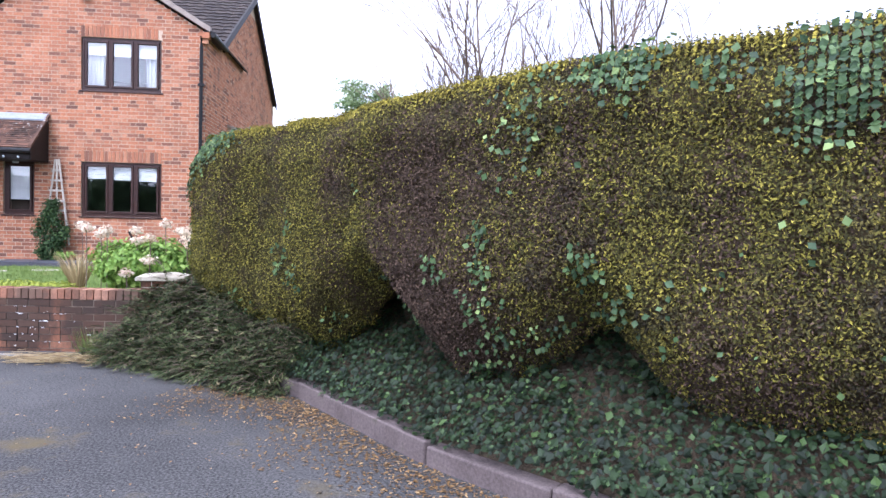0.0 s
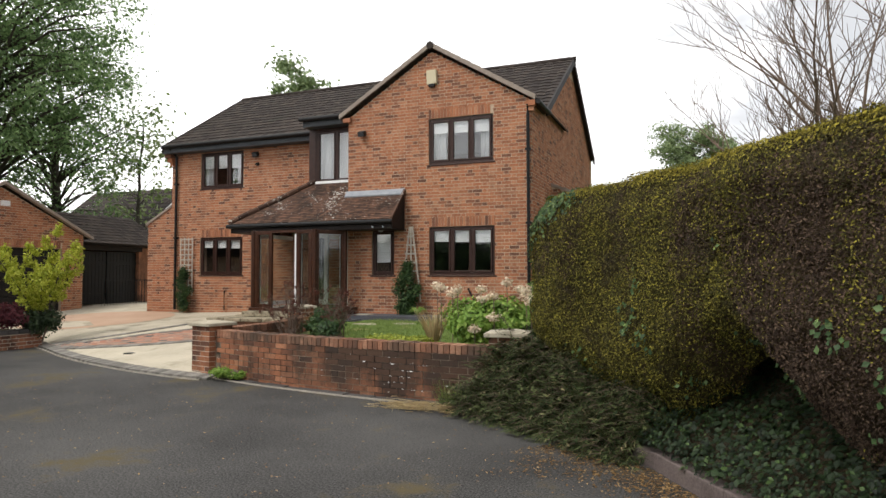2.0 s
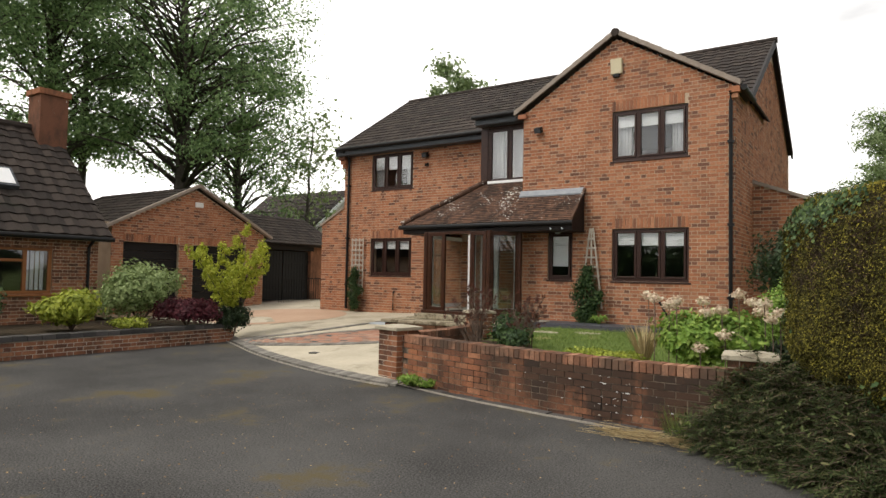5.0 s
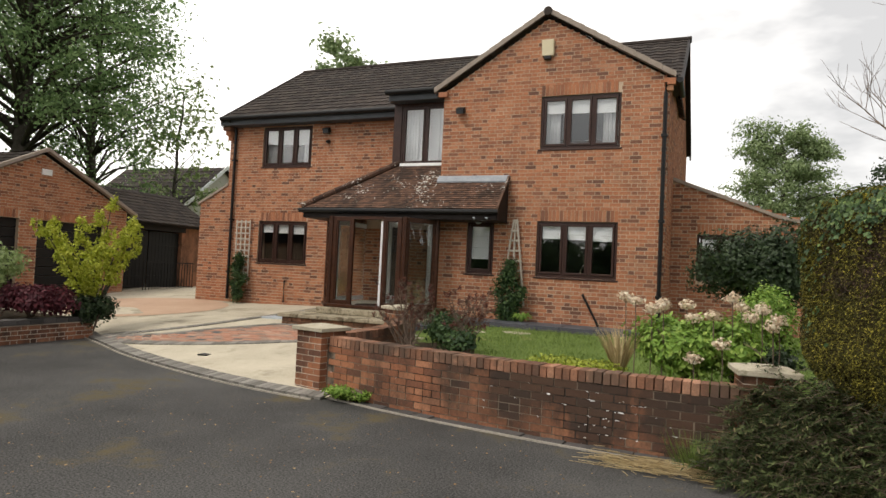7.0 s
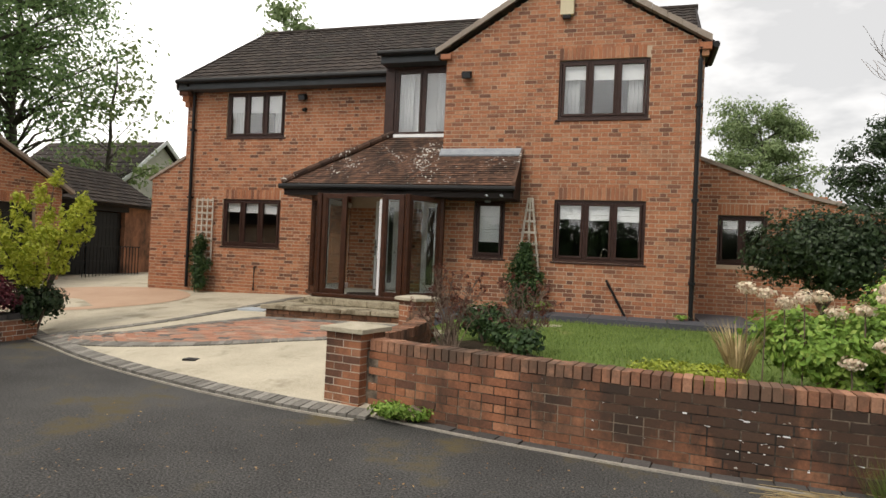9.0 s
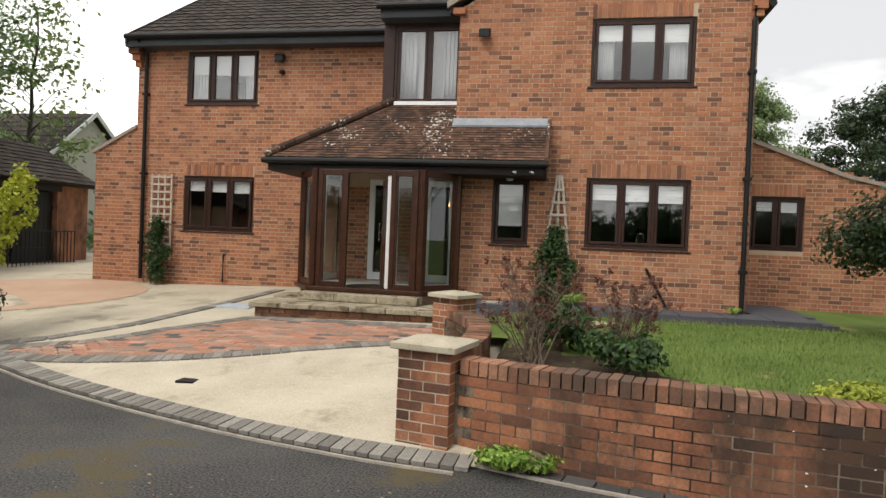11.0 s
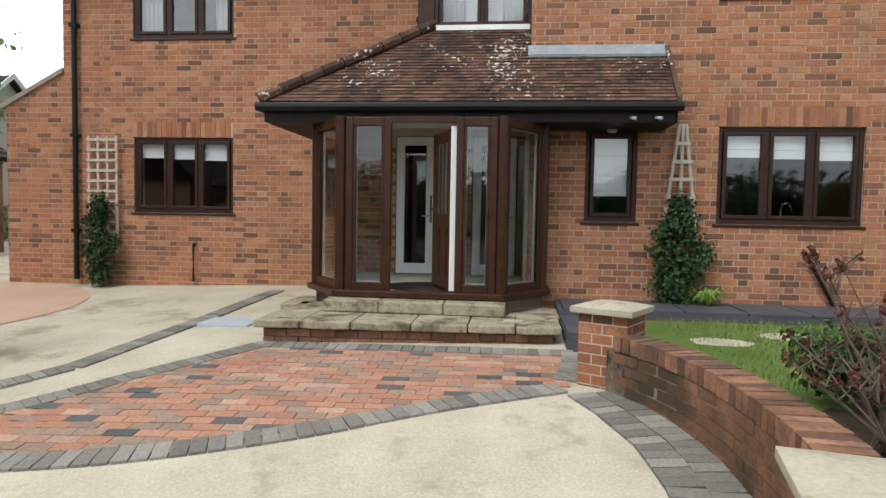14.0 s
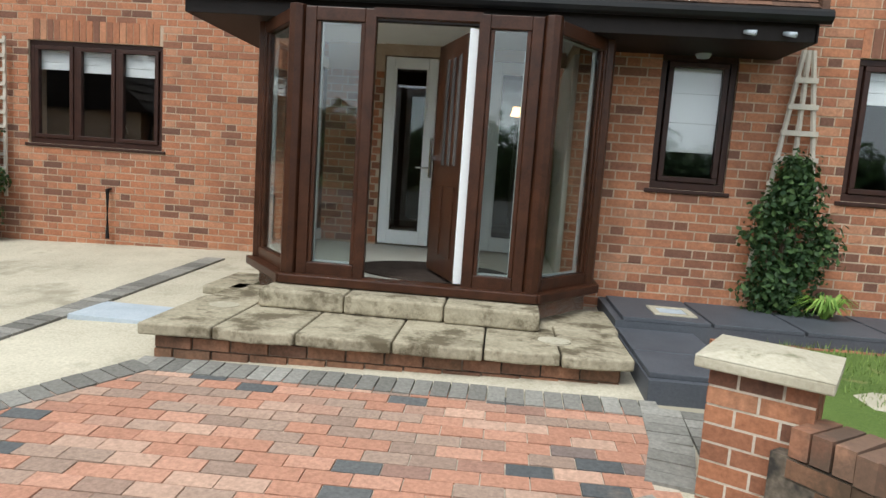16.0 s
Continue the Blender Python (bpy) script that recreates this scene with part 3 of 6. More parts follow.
part_world("side_wall", Shape().prism([(WX0, WING_Y + 0.28, 0.3), (WX0, 21.1, 0.3), (WX0, 21.1, 5.3), (WX0, 17.6, 7.5), (WX0, WING_Y + 0.28, 5.45)], (0.28, 0, 0)), M_MORTAR, house)
part_world("rear_wall", Shape().box(WX0, GX1, 21.1, 21.35, 0.3, 5.3), M_MORTAR, house)
part_world("return_wall", Shape().box(GX0, GX0 + 0.28, GABLE_Y + 0.28, WING_Y, 0.3, 5.3), M_MORTAR, house)
w_ext = Shape()
EXT_Y, HOLES_E = 15.0, [(-2.52, -1.63, 1.57, 2.53)]
wall_body(w_ext, GX1, 0.6, 0.4, 2.53, EXT_Y, EXT_Y + 0.28, HOLES_E)
w_ext.prism([(GX1, EXT_Y, 2.53), (0.6, EXT_Y, 2.53), (-1.0, EXT_Y, 2.9), (GX1, EXT_Y, 3.68)], (0, 0.28, 0))
w_ext.box(0.32, 0.6, EXT_Y + 0.28, 19.0, 0.4, 2.4)
extension_wall = part_world("extension_wall", w_ext, M_MORTAR, house, "red brick lean-to wall at the side")

# rooms behind the windows, their dimness put into the dark lining colour
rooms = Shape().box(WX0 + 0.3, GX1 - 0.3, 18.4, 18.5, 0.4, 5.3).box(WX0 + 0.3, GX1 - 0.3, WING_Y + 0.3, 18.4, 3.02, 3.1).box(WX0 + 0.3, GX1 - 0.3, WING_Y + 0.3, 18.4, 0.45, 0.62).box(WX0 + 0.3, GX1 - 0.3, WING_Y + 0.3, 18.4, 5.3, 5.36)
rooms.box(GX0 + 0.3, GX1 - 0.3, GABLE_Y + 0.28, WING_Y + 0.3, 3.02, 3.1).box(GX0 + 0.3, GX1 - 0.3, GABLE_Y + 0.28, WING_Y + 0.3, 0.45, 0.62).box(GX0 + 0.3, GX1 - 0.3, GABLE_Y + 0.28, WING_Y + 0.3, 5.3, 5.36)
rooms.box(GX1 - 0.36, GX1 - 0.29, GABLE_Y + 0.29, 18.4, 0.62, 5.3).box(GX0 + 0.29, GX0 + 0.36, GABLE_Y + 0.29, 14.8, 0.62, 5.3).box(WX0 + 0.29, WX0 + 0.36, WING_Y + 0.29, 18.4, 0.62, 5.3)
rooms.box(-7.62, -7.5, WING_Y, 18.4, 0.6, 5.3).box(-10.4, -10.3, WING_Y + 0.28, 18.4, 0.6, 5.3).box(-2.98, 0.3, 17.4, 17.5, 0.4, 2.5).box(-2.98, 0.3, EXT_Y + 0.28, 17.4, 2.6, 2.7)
part_world("room_shell", rooms, M_DIM, house, "room linings coloured dark to stand for dim interiors")


def tile_slope(a, b, c, d, course=0.3, tile=0.3, rng=random, lip=0.022, roll=0.02):
    """Tiles on the slope with the eave a to b and the top d to c, as courses of small humped plates. a, b, c, d go round."""
    out = Shape()
    a, b, c, d = map(Vector, (a, b, c, d))
    n = (b - a).cross(d - a).normalized()
    rows = max(1, int(round((d - a).length / course)))
    for r in range(rows):
        p0, p1 = a + (d - a) * (r / rows), b + (c - b) * (r / rows)
        q0, q1 = a + (d - a) * ((r + 1.12) / rows), b + (c - b) * ((r + 1.12) / rows)
        cols = max(1, int(round((p1 - p0).length / tile)))
        for k in range(cols):
            s, t = k / cols, (k + 1) / cols
            lo, hi = p0.lerp(p1, s), p0.lerp(p1, t)
            top0, top1 = q0.lerp(q1, s), q0.lerp(q1, t)
            h = n * (lip + rng.uniform(-0.003, 0.003))
            mid, tm = (lo + hi) / 2 + n * roll, (top0 + top1) / 2 + n * roll
            out.quad(lo + h, mid + h, tm, top0).quad(mid + h, hi + h, top1, tm).quad(lo, hi, hi + h, mid + h, lo + h)
    return out


rng = random.Random(11)
# main roof: ridge along x, front slope, rear slope
EZ, RZ, RY = 5.33, 7.6, 17.6
roof_main = part_world("main_roof", tile_slope((WX0 - 0.03, 14.08, EZ), (GX1 + 0.12, 14.08, EZ), (GX1 + 0.12, RY, RZ), (WX0 - 0.03, RY, RZ), 0.27, 0.28, rng), M_TILE, house, "dark brown interlocking tiled roof")
deck = Shape().prism([(WX0 + 0.3, 14.08, EZ - 0.02), (WX0 + 0.3, RY, RZ - 0.02), (WX0 + 0.3, 21.2, EZ - 0.02)], (GX1 - WX0 - 0.6, 0, 0))
for x in (WX0 - 0.03, GX1 - 0.02):
    deck.prism([(x, 14.08, EZ - 0.05), (x, RY, RZ - 0.05), (x, RY, RZ - 0.01), (x, 14.08, EZ - 0.01)], (0.14, 0, 0)).prism([(x, 21.2, EZ - 0.05), (x, RY, RZ - 0.05), (x, RY, RZ - 0.01), (x, 21.2, EZ - 0.01)], (0.14, 0, 0))
part_world("roof_deck", deck, M_FASCIA, house)
ridge = Shape()
for k in range(26):
    x = WX0 + k * 0.445
    ridge.tube([(x, RY, RZ + 0.0), (x + 0.44, RY, RZ + 0.0)], 0.085, 8)
part_world("ridge_tiles", ridge, M_TILE, house)
# front gable roof
GA, GE = 6.76, 5.33
s1 = tile_slope((GX1 + 0.14, 16.6, GE), (GX1 + 0.14, 12.99, GE), (-5.38, 12.99, GA), (-5.38, 16.6, GA), 0.27, 0.28, rng)
s2 = tile_slope((GX0 - 0.16, 12.99, GE), (GX0 - 0.16, 16.6, GE), (-5.38, 16.6, GA), (-5.38, 12.99, GA), 0.27, 0.28, rng)
s1.v, s1.f = s1.v + s2.v, s1.f + [tuple(i + len(s1.v) for i in q) for q in s2.f]
part_world("gable_roof", s1, M_TILE, house, "brown tiled roof over the gable")
part_world("gable_roof_deck", Shape().prism([(GX0 + 0.02, 13.4, GE - 0.02), (GX1 - 0.02, 13.4, GE - 0.02), (-5.38, 13.4, GA - 0.06)], (0, 3.1, 0)).box(GX1 - 0.02, GX1 + 0.14, 13.0, 14.1, GE - 0.1, GE - 0.02).box(GX0 - 0.16, GX0 + 0.02, 13.0, 13.2, GE - 0.1, GE - 0.02), M_FASCIA, house)
for p, q in (((GX0 - 0.2, 12.96, GE - 0.04), (-5.38, 12.96, GA + 0.0)), ((GX1 + 0.1, 12.96, GE - 0.04), (-5.38, 12.96, GA + 0.0))):
    p, q = Vector(p), Vector(q)
    for k in range(10):
        a, b = p.lerp(q, k / 10), p.lerp(q, (k + 0.98) / 10)
        part_world("verge_tile", Shape().prism([a, b, b + Vector((0, 0, 0.1)), a + Vector((0, 0, 0.115))], (0, 0.14, 0)), M_VERGE, house, "pale mortared verge tile")
part_world("gable_ridge", Shape().tube([(-5.38, 12.94, GA + 0.03), (-5.38, 16.4, GA + 0.03)], 0.09, 8), M_TILE, house)
for a, b in (((GX1 + 0.14, 14.08, EZ), (GX1 + 0.14, RY, RZ)), ((GX1 + 0.14, 21.2, EZ), (GX1 + 0.14, RY, RZ)), ((WX0 - 0.04, 14.08, EZ), (WX0 - 0.04, RY, RZ))):
    a, b = Vector(a), Vector(b)
    part_world("bargeboard", Shape().prism([a - Vector((0, 0, 0.16)), b - Vector((0, 0, 0.16)), b + Vector((0, 0, 0.03)), a + Vector((0, 0, 0.03))], (-0.05, 0, 0)), M_FASCIA, house, "dark brown side bargeboard")
# eaves, gutters and downpipes
part_world("fascia", Shape().box(WX0 - 0.1, -8.95, 14.1, 14.42, 5.12, 5.3).box(-8.98, GX0, 13.2, 13.6, 5.24, 5.44), M_GREYFASCIA, house, "dark grey fascia under the eaves", bevel=0.006)
corner_roof = tile_slope((-9.02, 13.15, 5.46), (GX0, 13.15, 5.46), (GX0, 14.4, 5.75), (-9.02, 14.4, 5.75), 0.27, 0.28, rng)
part_world("corner_roof", corner_roof, M_TILE, house)


def gutter(a, b, r=0.055):
    a, b = Vector(a), Vector(b)
    return Shape().tube([a, b], r, 10)


for a, b in (((WX0 - 0.05, 14.03, 5.3), (-9.0, 14.03, 5.3)), ((-9.02, 13.12, 5.42), (GX0 - 0.02, 13.12, 5.42)), ((GX1 + 0.17, 12.98, 5.24), (GX1 + 0.17, 14.1, 5.24))):
    part_world("gutter", gutter(a, b), M_BLACK, house, "black plastic gutter")
for boxes in ([(WX0 - 0.1, WX0 + 0.14, 14.2, 14.42, 5.02, 5.12), (WX0 - 0.06, WX0 + 0.12, 14.27, 14.42, 4.9, 5.02), (WX0 - 0.03, WX0 + 0.1, 14.34, 14.42, 4.78, 4.9)], [(GX1 - 0.1, GX1 + 0.1, 12.96, 13.08, 5.16, 5.28), (GX1 - 0.08, GX1 + 0.06, 13.0, 13.08, 5.06, 5.16)], [(GX0 - 0.1, GX0 + 0.1, 12.98, 13.08, 5.2, 5.3)]):
    corbel = Shape()
    for q in boxes:
        corbel.box(*q)
    part_world("corbel", corbel, M_BRICK, house, "brick corbel under the eaves", bevel=0.004)
for x, y, top, foot in ((-14.2, 14.35, 5.25, 0.5), (-9.08, 14.35, 5.3, 3.95), (-3.1, 13.01, 5.2, 0.55)):
    pipe = Shape().tube([(x, y - 0.3 if top > 5.22 and x < -14 else y - 0.03, top), (x, y, top - 0.2), (x, y, foot)], 0.037, 8)
    for z in (1.2, 2.6, 4.2):
        if z > foot:
            pipe.box(x - 0.055, x + 0.055, y - 0.045, y + 0.07, z, z + 0.05)
    part_world("downpipe", pipe, M_BLACK, house, "black plastic downpipe")
for x, y, z0, z1, dx in ((-12.38, 14.36, 0.52, 1.06, 0.0), (-4.49, 13.02, 0.6, 1.2, 0.33)):
    part_world("waste_pipe", Shape().tube([(x, y + 0.08, z1), (x, y, z1), (x + dx, y, z0)], 0.022, 8), M_BLACK, house, "short black waste pipe")


def window(x0, x1, z0, z1, y, lights=3, blind=0.28, curtains=False, tap=False, mat=None, panel=False):
    """A casement window set in its opening: frame, lights with sashes and panes, sill, blinds or curtains behind."""
    mat = mat or M_WOOD
    w = new("window")
    w.parent = house
    w.location = -house.location
    tagged(w, label="brown framed casement window" + (" with white blinds" if blind else " with net curtains"))
    fr = Shape().box(x0, x1, y - 0.012, y + 0.06, z0, z0 + 0.06).box(x0, x1, y - 0.012, y + 0.06, z1 - 0.05, z1).box(x0, x0 + 0.05, y - 0.012, y + 0.06, z0 + 0.06, z1 - 0.05).box(x1 - 0.05, x1, y - 0.012, y + 0.06, z0 + 0.06, z1 - 0.05)
    step = (x1 - x0 - 0.1) / lights
    for k in range(1, lights):
        fr.box(x0 + 0.05 + k * step - 0.025, x0 + 0.05 + k * step + 0.025, y - 0.01, y + 0.06, z0 + 0.06, z1 - 0.05)
    part("frame", fr, mat, w, bevel=0.006)
    part("sill", Shape().box(x0 - 0.04, x1 + 0.04, y - 0.06, y + 0.03, z0 - 0.035, z0 - 0.002), mat, w, bevel=0.006)
    for k in range(lights):
        a, b = x0 + 0.05 + k * step + 0.012, x0 + 0.05 + (k + 1) * step - 0.012
        if k:
            a += 0.014
        if k < lights - 1:
            b -= 0.014
        lo, hi, t = z0 + 0.062, z1 - 0.052, 0.042
        sash = Shape().box(a, b, y - 0.026, y + 0.03, lo, lo + t).box(a, b, y - 0.026, y + 0.03, hi - t, hi).box(a, a + t, y - 0.026, y + 0.03, lo + t, hi - t).box(b - t, b, y - 0.026, y + 0.03, lo + t, hi - t)
        part("sash", sash, mat, w, bevel=0.005)
        g = part("pane", Shape().box(a + t, b - t, y + 0.004, y + 0.010, lo + t, hi - t), M_GLASS, w)
        g.visible_shadow = False
        if blind:
            h = blind + 0.015 * ((k * 7) % 3 - 1)
            bl = Shape()
            for s in range(3):
                bl.box(a + 0.02, b - 0.02, y + 0.04 + 0.004 * s, y + 0.048 + 0.004 * s, hi - h + s * h / 3, hi - h + (s + 1) * h / 3 - 0.004)
            part("blind", bl, M_BLIND, w, "white roman blind")
    if curtains:
        for side in (0, 1):
            cu = Shape()
            for s in range(9):
                u = (x0 + 0.06 + s * 0.035) if side == 0 else (x1 - 0.06 - s * 0.035)
                cu.tube([(u, y + 0.16 + 0.015 * (s % 2), z0 + 0.02), (u, y + 0.16 + 0.015 * (s % 2), z1 - 0.03)], 0.021, 6)
            part("curtain", cu, M_CURTAIN, w, "pale curtain drawn aside", smooth=True)
    if tap:
        xm = (x0 + x1) / 2 + 0.05
        pts = [(xm, y + 0.3, z0 - 0.05), (xm, y + 0.3, z0 + 0.2)] + [(xm + 0.06 - 0.06 * math.cos(q), y + 0.3, z0 + 0.2 + 0.06 * math.sin(q)) for q in (0.8, 1.6, 2.4, 3.1)] + [(xm + 0.12, y + 0.3, z0 + 0.16)]
        part("tap", Shape().tube(pts, 0.011, 8), M_CHROME, w, "chrome kitchen tap", smooth=True)
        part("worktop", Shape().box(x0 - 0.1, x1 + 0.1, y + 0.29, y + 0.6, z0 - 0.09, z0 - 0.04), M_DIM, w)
    return w


window(*HOLES_G[0], GABLE_Y + 0.04, 3, 0.3, tap=True)
window(*HOLES_G[1], GABLE_Y + 0.04, 3, 0.3, curtains=True)
window(*HOLES_G[2], GABLE_Y + 0.04, 1, 0.72)
window(*HOLES_W[0], WING_Y + 0.04, 3, 0.26, tap=True)
window(*HOLES_W[1], WING_Y + 0.04, 3, 0.42, curtains=True)
window(*HOLES_E[0], EXT_Y + 0.07, 2, 0.22)
# the tall window in the corner above the porch, in a timber bay
corner = Shape().box(-8.98, -8.78, 13.5, 14.42, 3.8, 5.26).box(-8.78, GX0, 13.5, 13.6, 3.72, 3.84).box(-8.78, GX0, 13.5, 13.6, 5.2, 5.26)
part_world("corner_bay", corner, M_WOOD, house, "brown timber cheek of the stair window", bevel=0.006)
window(-8.78, GX0, 3.84, 5.2, 13.53, 2, 0, curtains=True)
part_world("bay_lining", Shape().box(-8.78, GX0, 14.3, 14.4, 3.7, 5.26).box(-8.78, GX0, 13.75, 13.78, 3.86, 5.18), M_CURTAIN, house, "pale net behind the stair window")

# ---- the porch ----
porch = thing("porch", "mahogany framed glazed entrance porch with a tiled lean-to roof", "porch", (-8.7, 12.8, 0.6))
EV = 2.74
BAY = [(-10.0, 14.42), (-10.0, 12.66), (-9.56, 12.06), (-7.86, 12.06), (-7.42, 12.66), (-7.42, 13.08)]
roof = tile_slope((-10.55, 12.38, EV + 0.03), (-6.07, 12.38, EV + 0.03), (-6.07, 13.06, 3.44), (-9.35, 13.06, 3.44), 0.1, 0.165, rng, 0.012, 0.0)
up = tile_slope((-9.35, 13.06, 3.44), (-7.58, 13.06, 3.44), (-7.58, 13.5, 3.86), (-8.75, 13.5, 3.86), 0.1, 0.165, rng, 0.012, 0.0)
hip = tile_slope((-10.55, 14.4, EV + 0.03), (-10.55, 12.38, EV + 0.03), (-8.75, 13.5, 3.86), (-8.75, 14.4, 3.86), 0.1, 0.165, rng, 0.012, 0.0)
part_world("porch_tiles", roof, M_PORCH_TILE, porch, "brown plain tiles spotted with pale lichen")
part_world("porch_tiles", up, M_PORCH_TILE, porch)
part_world("porch_tiles", hip, M_PORCH_TILE, porch)
hips = Shape()
for k in range(9):
    a, b = Vector((-10.57, 12.36, EV + 0.06)).lerp(Vector((-8.75, 13.5, 3.92)), k / 9), Vector((-10.57, 12.36, EV + 0.06)).lerp(Vector((-8.75, 13.5, 3.92)), (k + 0.97) / 9)
    hips.tube([a, b], [0.068, 0.058], 8)
part_world("hip_tiles", hips, M_PORCH_TILE, porch, "rounded hip tiles")
part_world("flashing", Shape().prism([(-7.62, 13.07, 3.43), (-7.62, 13.07, 3.53), (-7.62, 12.96, 3.4), (-7.62, 12.965, 3.37)], (1.56, 0, 0)), M_LEAD, porch, "grey lead flashing")
part_world("apron_strip", Shape().box(-8.75, -7.6, 13.44, 13.52, 3.82, 3.885), M_WHITE, porch, "white strip under the stair window", bevel=0.004)
part_world("soffit", Shape().prism([(-10.52, 12.42, 2.55), (-6.1, 12.42, 2.55), (-6.1, 13.07, 2.55), (-7.4, 13.07, 2.55), (-7.4, 12.66, 2.55), (-7.6, 12.45, 2.55), (-9.8, 12.45, 2.55), (-10.02, 12.66, 2.55), (-10.02, 14.4, 2.55), (-10.52, 14.4, 2.55)], (0, 0, 0.02)), M_FASCIA, porch)
part_world("porch_fascia", Shape().box(-10.53, -6.08, 12.4, 12.43, 2.55, 2.74).box(-10.53, -10.5, 12.43, 14.4, 2.55, 2.74).prism([(-6.1, 12.4, 2.55), (-6.1, 13.07, 2.55), (-6.1, 13.07, 3.44), (-6.1, 12.4, 2.76)], (0.03, 0, 0)), M_FASCIA, porch, "dark brown boarded fascia", bevel=0.004)
part_world("porch_gutter", Shape().tube([(-10.57, 14.4, 2.71), (-10.57, 12.34, 2.71)], 0.05, 10).tube([(-10.6, 12.34, 2.71), (-6.03, 12.34, 2.71)], 0.05, 10), M_BLACK, porch, "black plastic gutter")
part_world("porch_verge", Shape().prism([(-6.09, 12.36, 2.76), (-6.09, 13.06, 3.46), (-6.09, 13.06, 3.52), (-6.09, 12.36, 2.82)], (0.05, 0, 0)), M_PORCH_TILE, porch, "brown tiled verge")
floor = Shape().prism([(x, y, 0.5) for x, y in BAY] + [(-7.58, 13.08, 0.5), (-7.58, 14.42, 0.5)], (0, 0, 0.22))
part_world("floor", floor, M_PLASTER, porch, "pale tiled porch floor")
part_world("ceiling_panel", Shape().prism([(x, y + 0.36 if y < 12.5 else y, 2.72) for x, y in BAY] + [(-7.58, 13.08, 2.72), (-7.58, 14.42, 2.72)], (0, 0, 0.025)), M_WHITE, porch)


def bay_side(a, b, z0=0.74, z1=2.55, fixed=True, inner=True):
    """One glazed side of the porch from a to b: posts, rails and a pane, white inside."""
    a, b = Vector((*a, 0)), Vector((*b, 0))
    d = b - a
    m = Matrix.Translation(a) @ Matrix.Rotation(math.atan2(d.y, d.x), 4, "Z")
    n = d.length
    fr = Shape().box(0, 0.075, -0.03, 0.035, z0, z1, m).box(n - 0.075, n, -0.03, 0.035, z0, z1, m).box(0.075, n - 0.075, -0.03, 0.035, z0, z0 + 0.09, m).box(0.075, n - 0.075, -0.03, 0.035, z1 - 0.09, z1, m)
    fr.box(0.075, 0.105, -0.015, 0.03, z0 + 0.09, z1 - 0.09, m).box(n - 0.105, n - 0.075, -0.015, 0.03, z0 + 0.09, z1 - 0.09, m)
    ob = part_world("side_frame", fr, M_PORCH_WOOD, porch, "mahogany woodgrain frame", bevel=0.006)
    wi = Shape().box(0.04, 0.11, 0.036, 0.06, z0, z1, m).box(n - 0.11, n - 0.04, 0.036, 0.06, z0, z1, m).box(0.11, n - 0.11, 0.036, 0.06, z0, z0 + 0.1, m).box(0.11, n - 0.11, 0.036, 0.06, z1 - 0.1, z1, m)
    part_world("inner_frame", wi, M_WHITE, porch, "white inside face of the frame")
    g = part_world("pane", Shape().box(0.105, n - 0.105, 0.0, 0.006, z0 + 0.09, z1 - 0.09, m), M_PORCH_GLASS, porch)
    return ob


for a, b in ((BAY[1], BAY[2]), (BAY[3], BAY[4]), ((-9.5, 12.06), (-9.02, 12.06)), ((-8.34, 12.06), (-7.92, 12.06)), (BAY[0], BAY[1])):
    bay_side(a, b)
for x, y in (BAY[1], BAY[2], BAY[3], BAY[4]):
    part_world("corner_post", Shape().tube([(x, y, 0.72), (x, y, 2.56)], 0.06, 8), M_PORCH_WOOD, porch, bevel=0.004)
part_world("door_head", Shape().box(-9.04, -8.32, 12.03, 12.1, 2.5, 2.56), M_PORCH_WOOD, porch)
for a, b in zip(BAY[1:], BAY[2:]):
    a, b = Vector((*a, 0)), Vector((*b, 0))
    m = Matrix.Translation(a) @ Matrix.Rotation(math.atan2((b - a).y, (b - a).x), 4, "Z")
    part_world("porch_sill", Shape().box(-0.04, (b - a).length + 0.04, -0.1, 0.05, 0.68, 0.745, m), M_PORCH_WOOD, porch, "wide mahogany sill", bevel=0.008)
plinth = Shape()
for a, b in zip(BAY, BAY[1:]):
    a, b = Vector((*a, 0)), Vector((*b, 0))
    m = Matrix.Translation(a) @ Matrix.Rotation(math.atan2((b - a).y, (b - a).x), 4, "Z")
    plinth.box(0, (b - a).length, 0.0, 0.1, 0.3, 0.68, m)
part_world("plinth", plinth, M_OLD_BRICK, porch, "brick plinth under the porch")

# the open front door, hinged beside the fixed light
door = thing("front_door", "open mahogany front door with a white edge and long handle", "door", (-8.37, 12.07, 0.76))
dm = Matrix.Rotation(radians(113), 4, "Z")
part("leaf", Shape().box(0, 0.66, -0.03, 0.03, 0, 1.68, dm), M_PORCH_WOOD, door, bevel=0.004)
part("edge", Shape().box(-0.016, -0.001, -0.032, 0.032, 0, 1.7, dm), M_WHITE, door, "white door edge")
mould = Shape()
for x0, x1, z0, z1 in ((0.1, 0.3, 0.15, 0.65), (0.36, 0.56, 0.15, 0.65)):
    mould.box(x0, x1, 0.031, 0.04, z0, z1, dm).box(x0, x1, -0.04, -0.031, z0, z1, dm)
part("panel", mould, M_PORCH_WOOD, door, bevel=0.006)
for x in (0.12, 0.25, 0.38):
    part("glazing_bar", Shape().box(x, x + 0.05, 0.031, 0.038, 0.8, 1.55, dm), M_DARK_SETT, door, "dark glazed strip")
part("handle", Shape().tube([dm @ Vector((0.6, 0.07, 0.7)), dm @ Vector((0.6, 0.07, 1.0))], 0.012, 8).box(0.585, 0.615, 0.03, 0.075, 0.84, 0.87, dm), M_CHROME, door, "chrome handle")
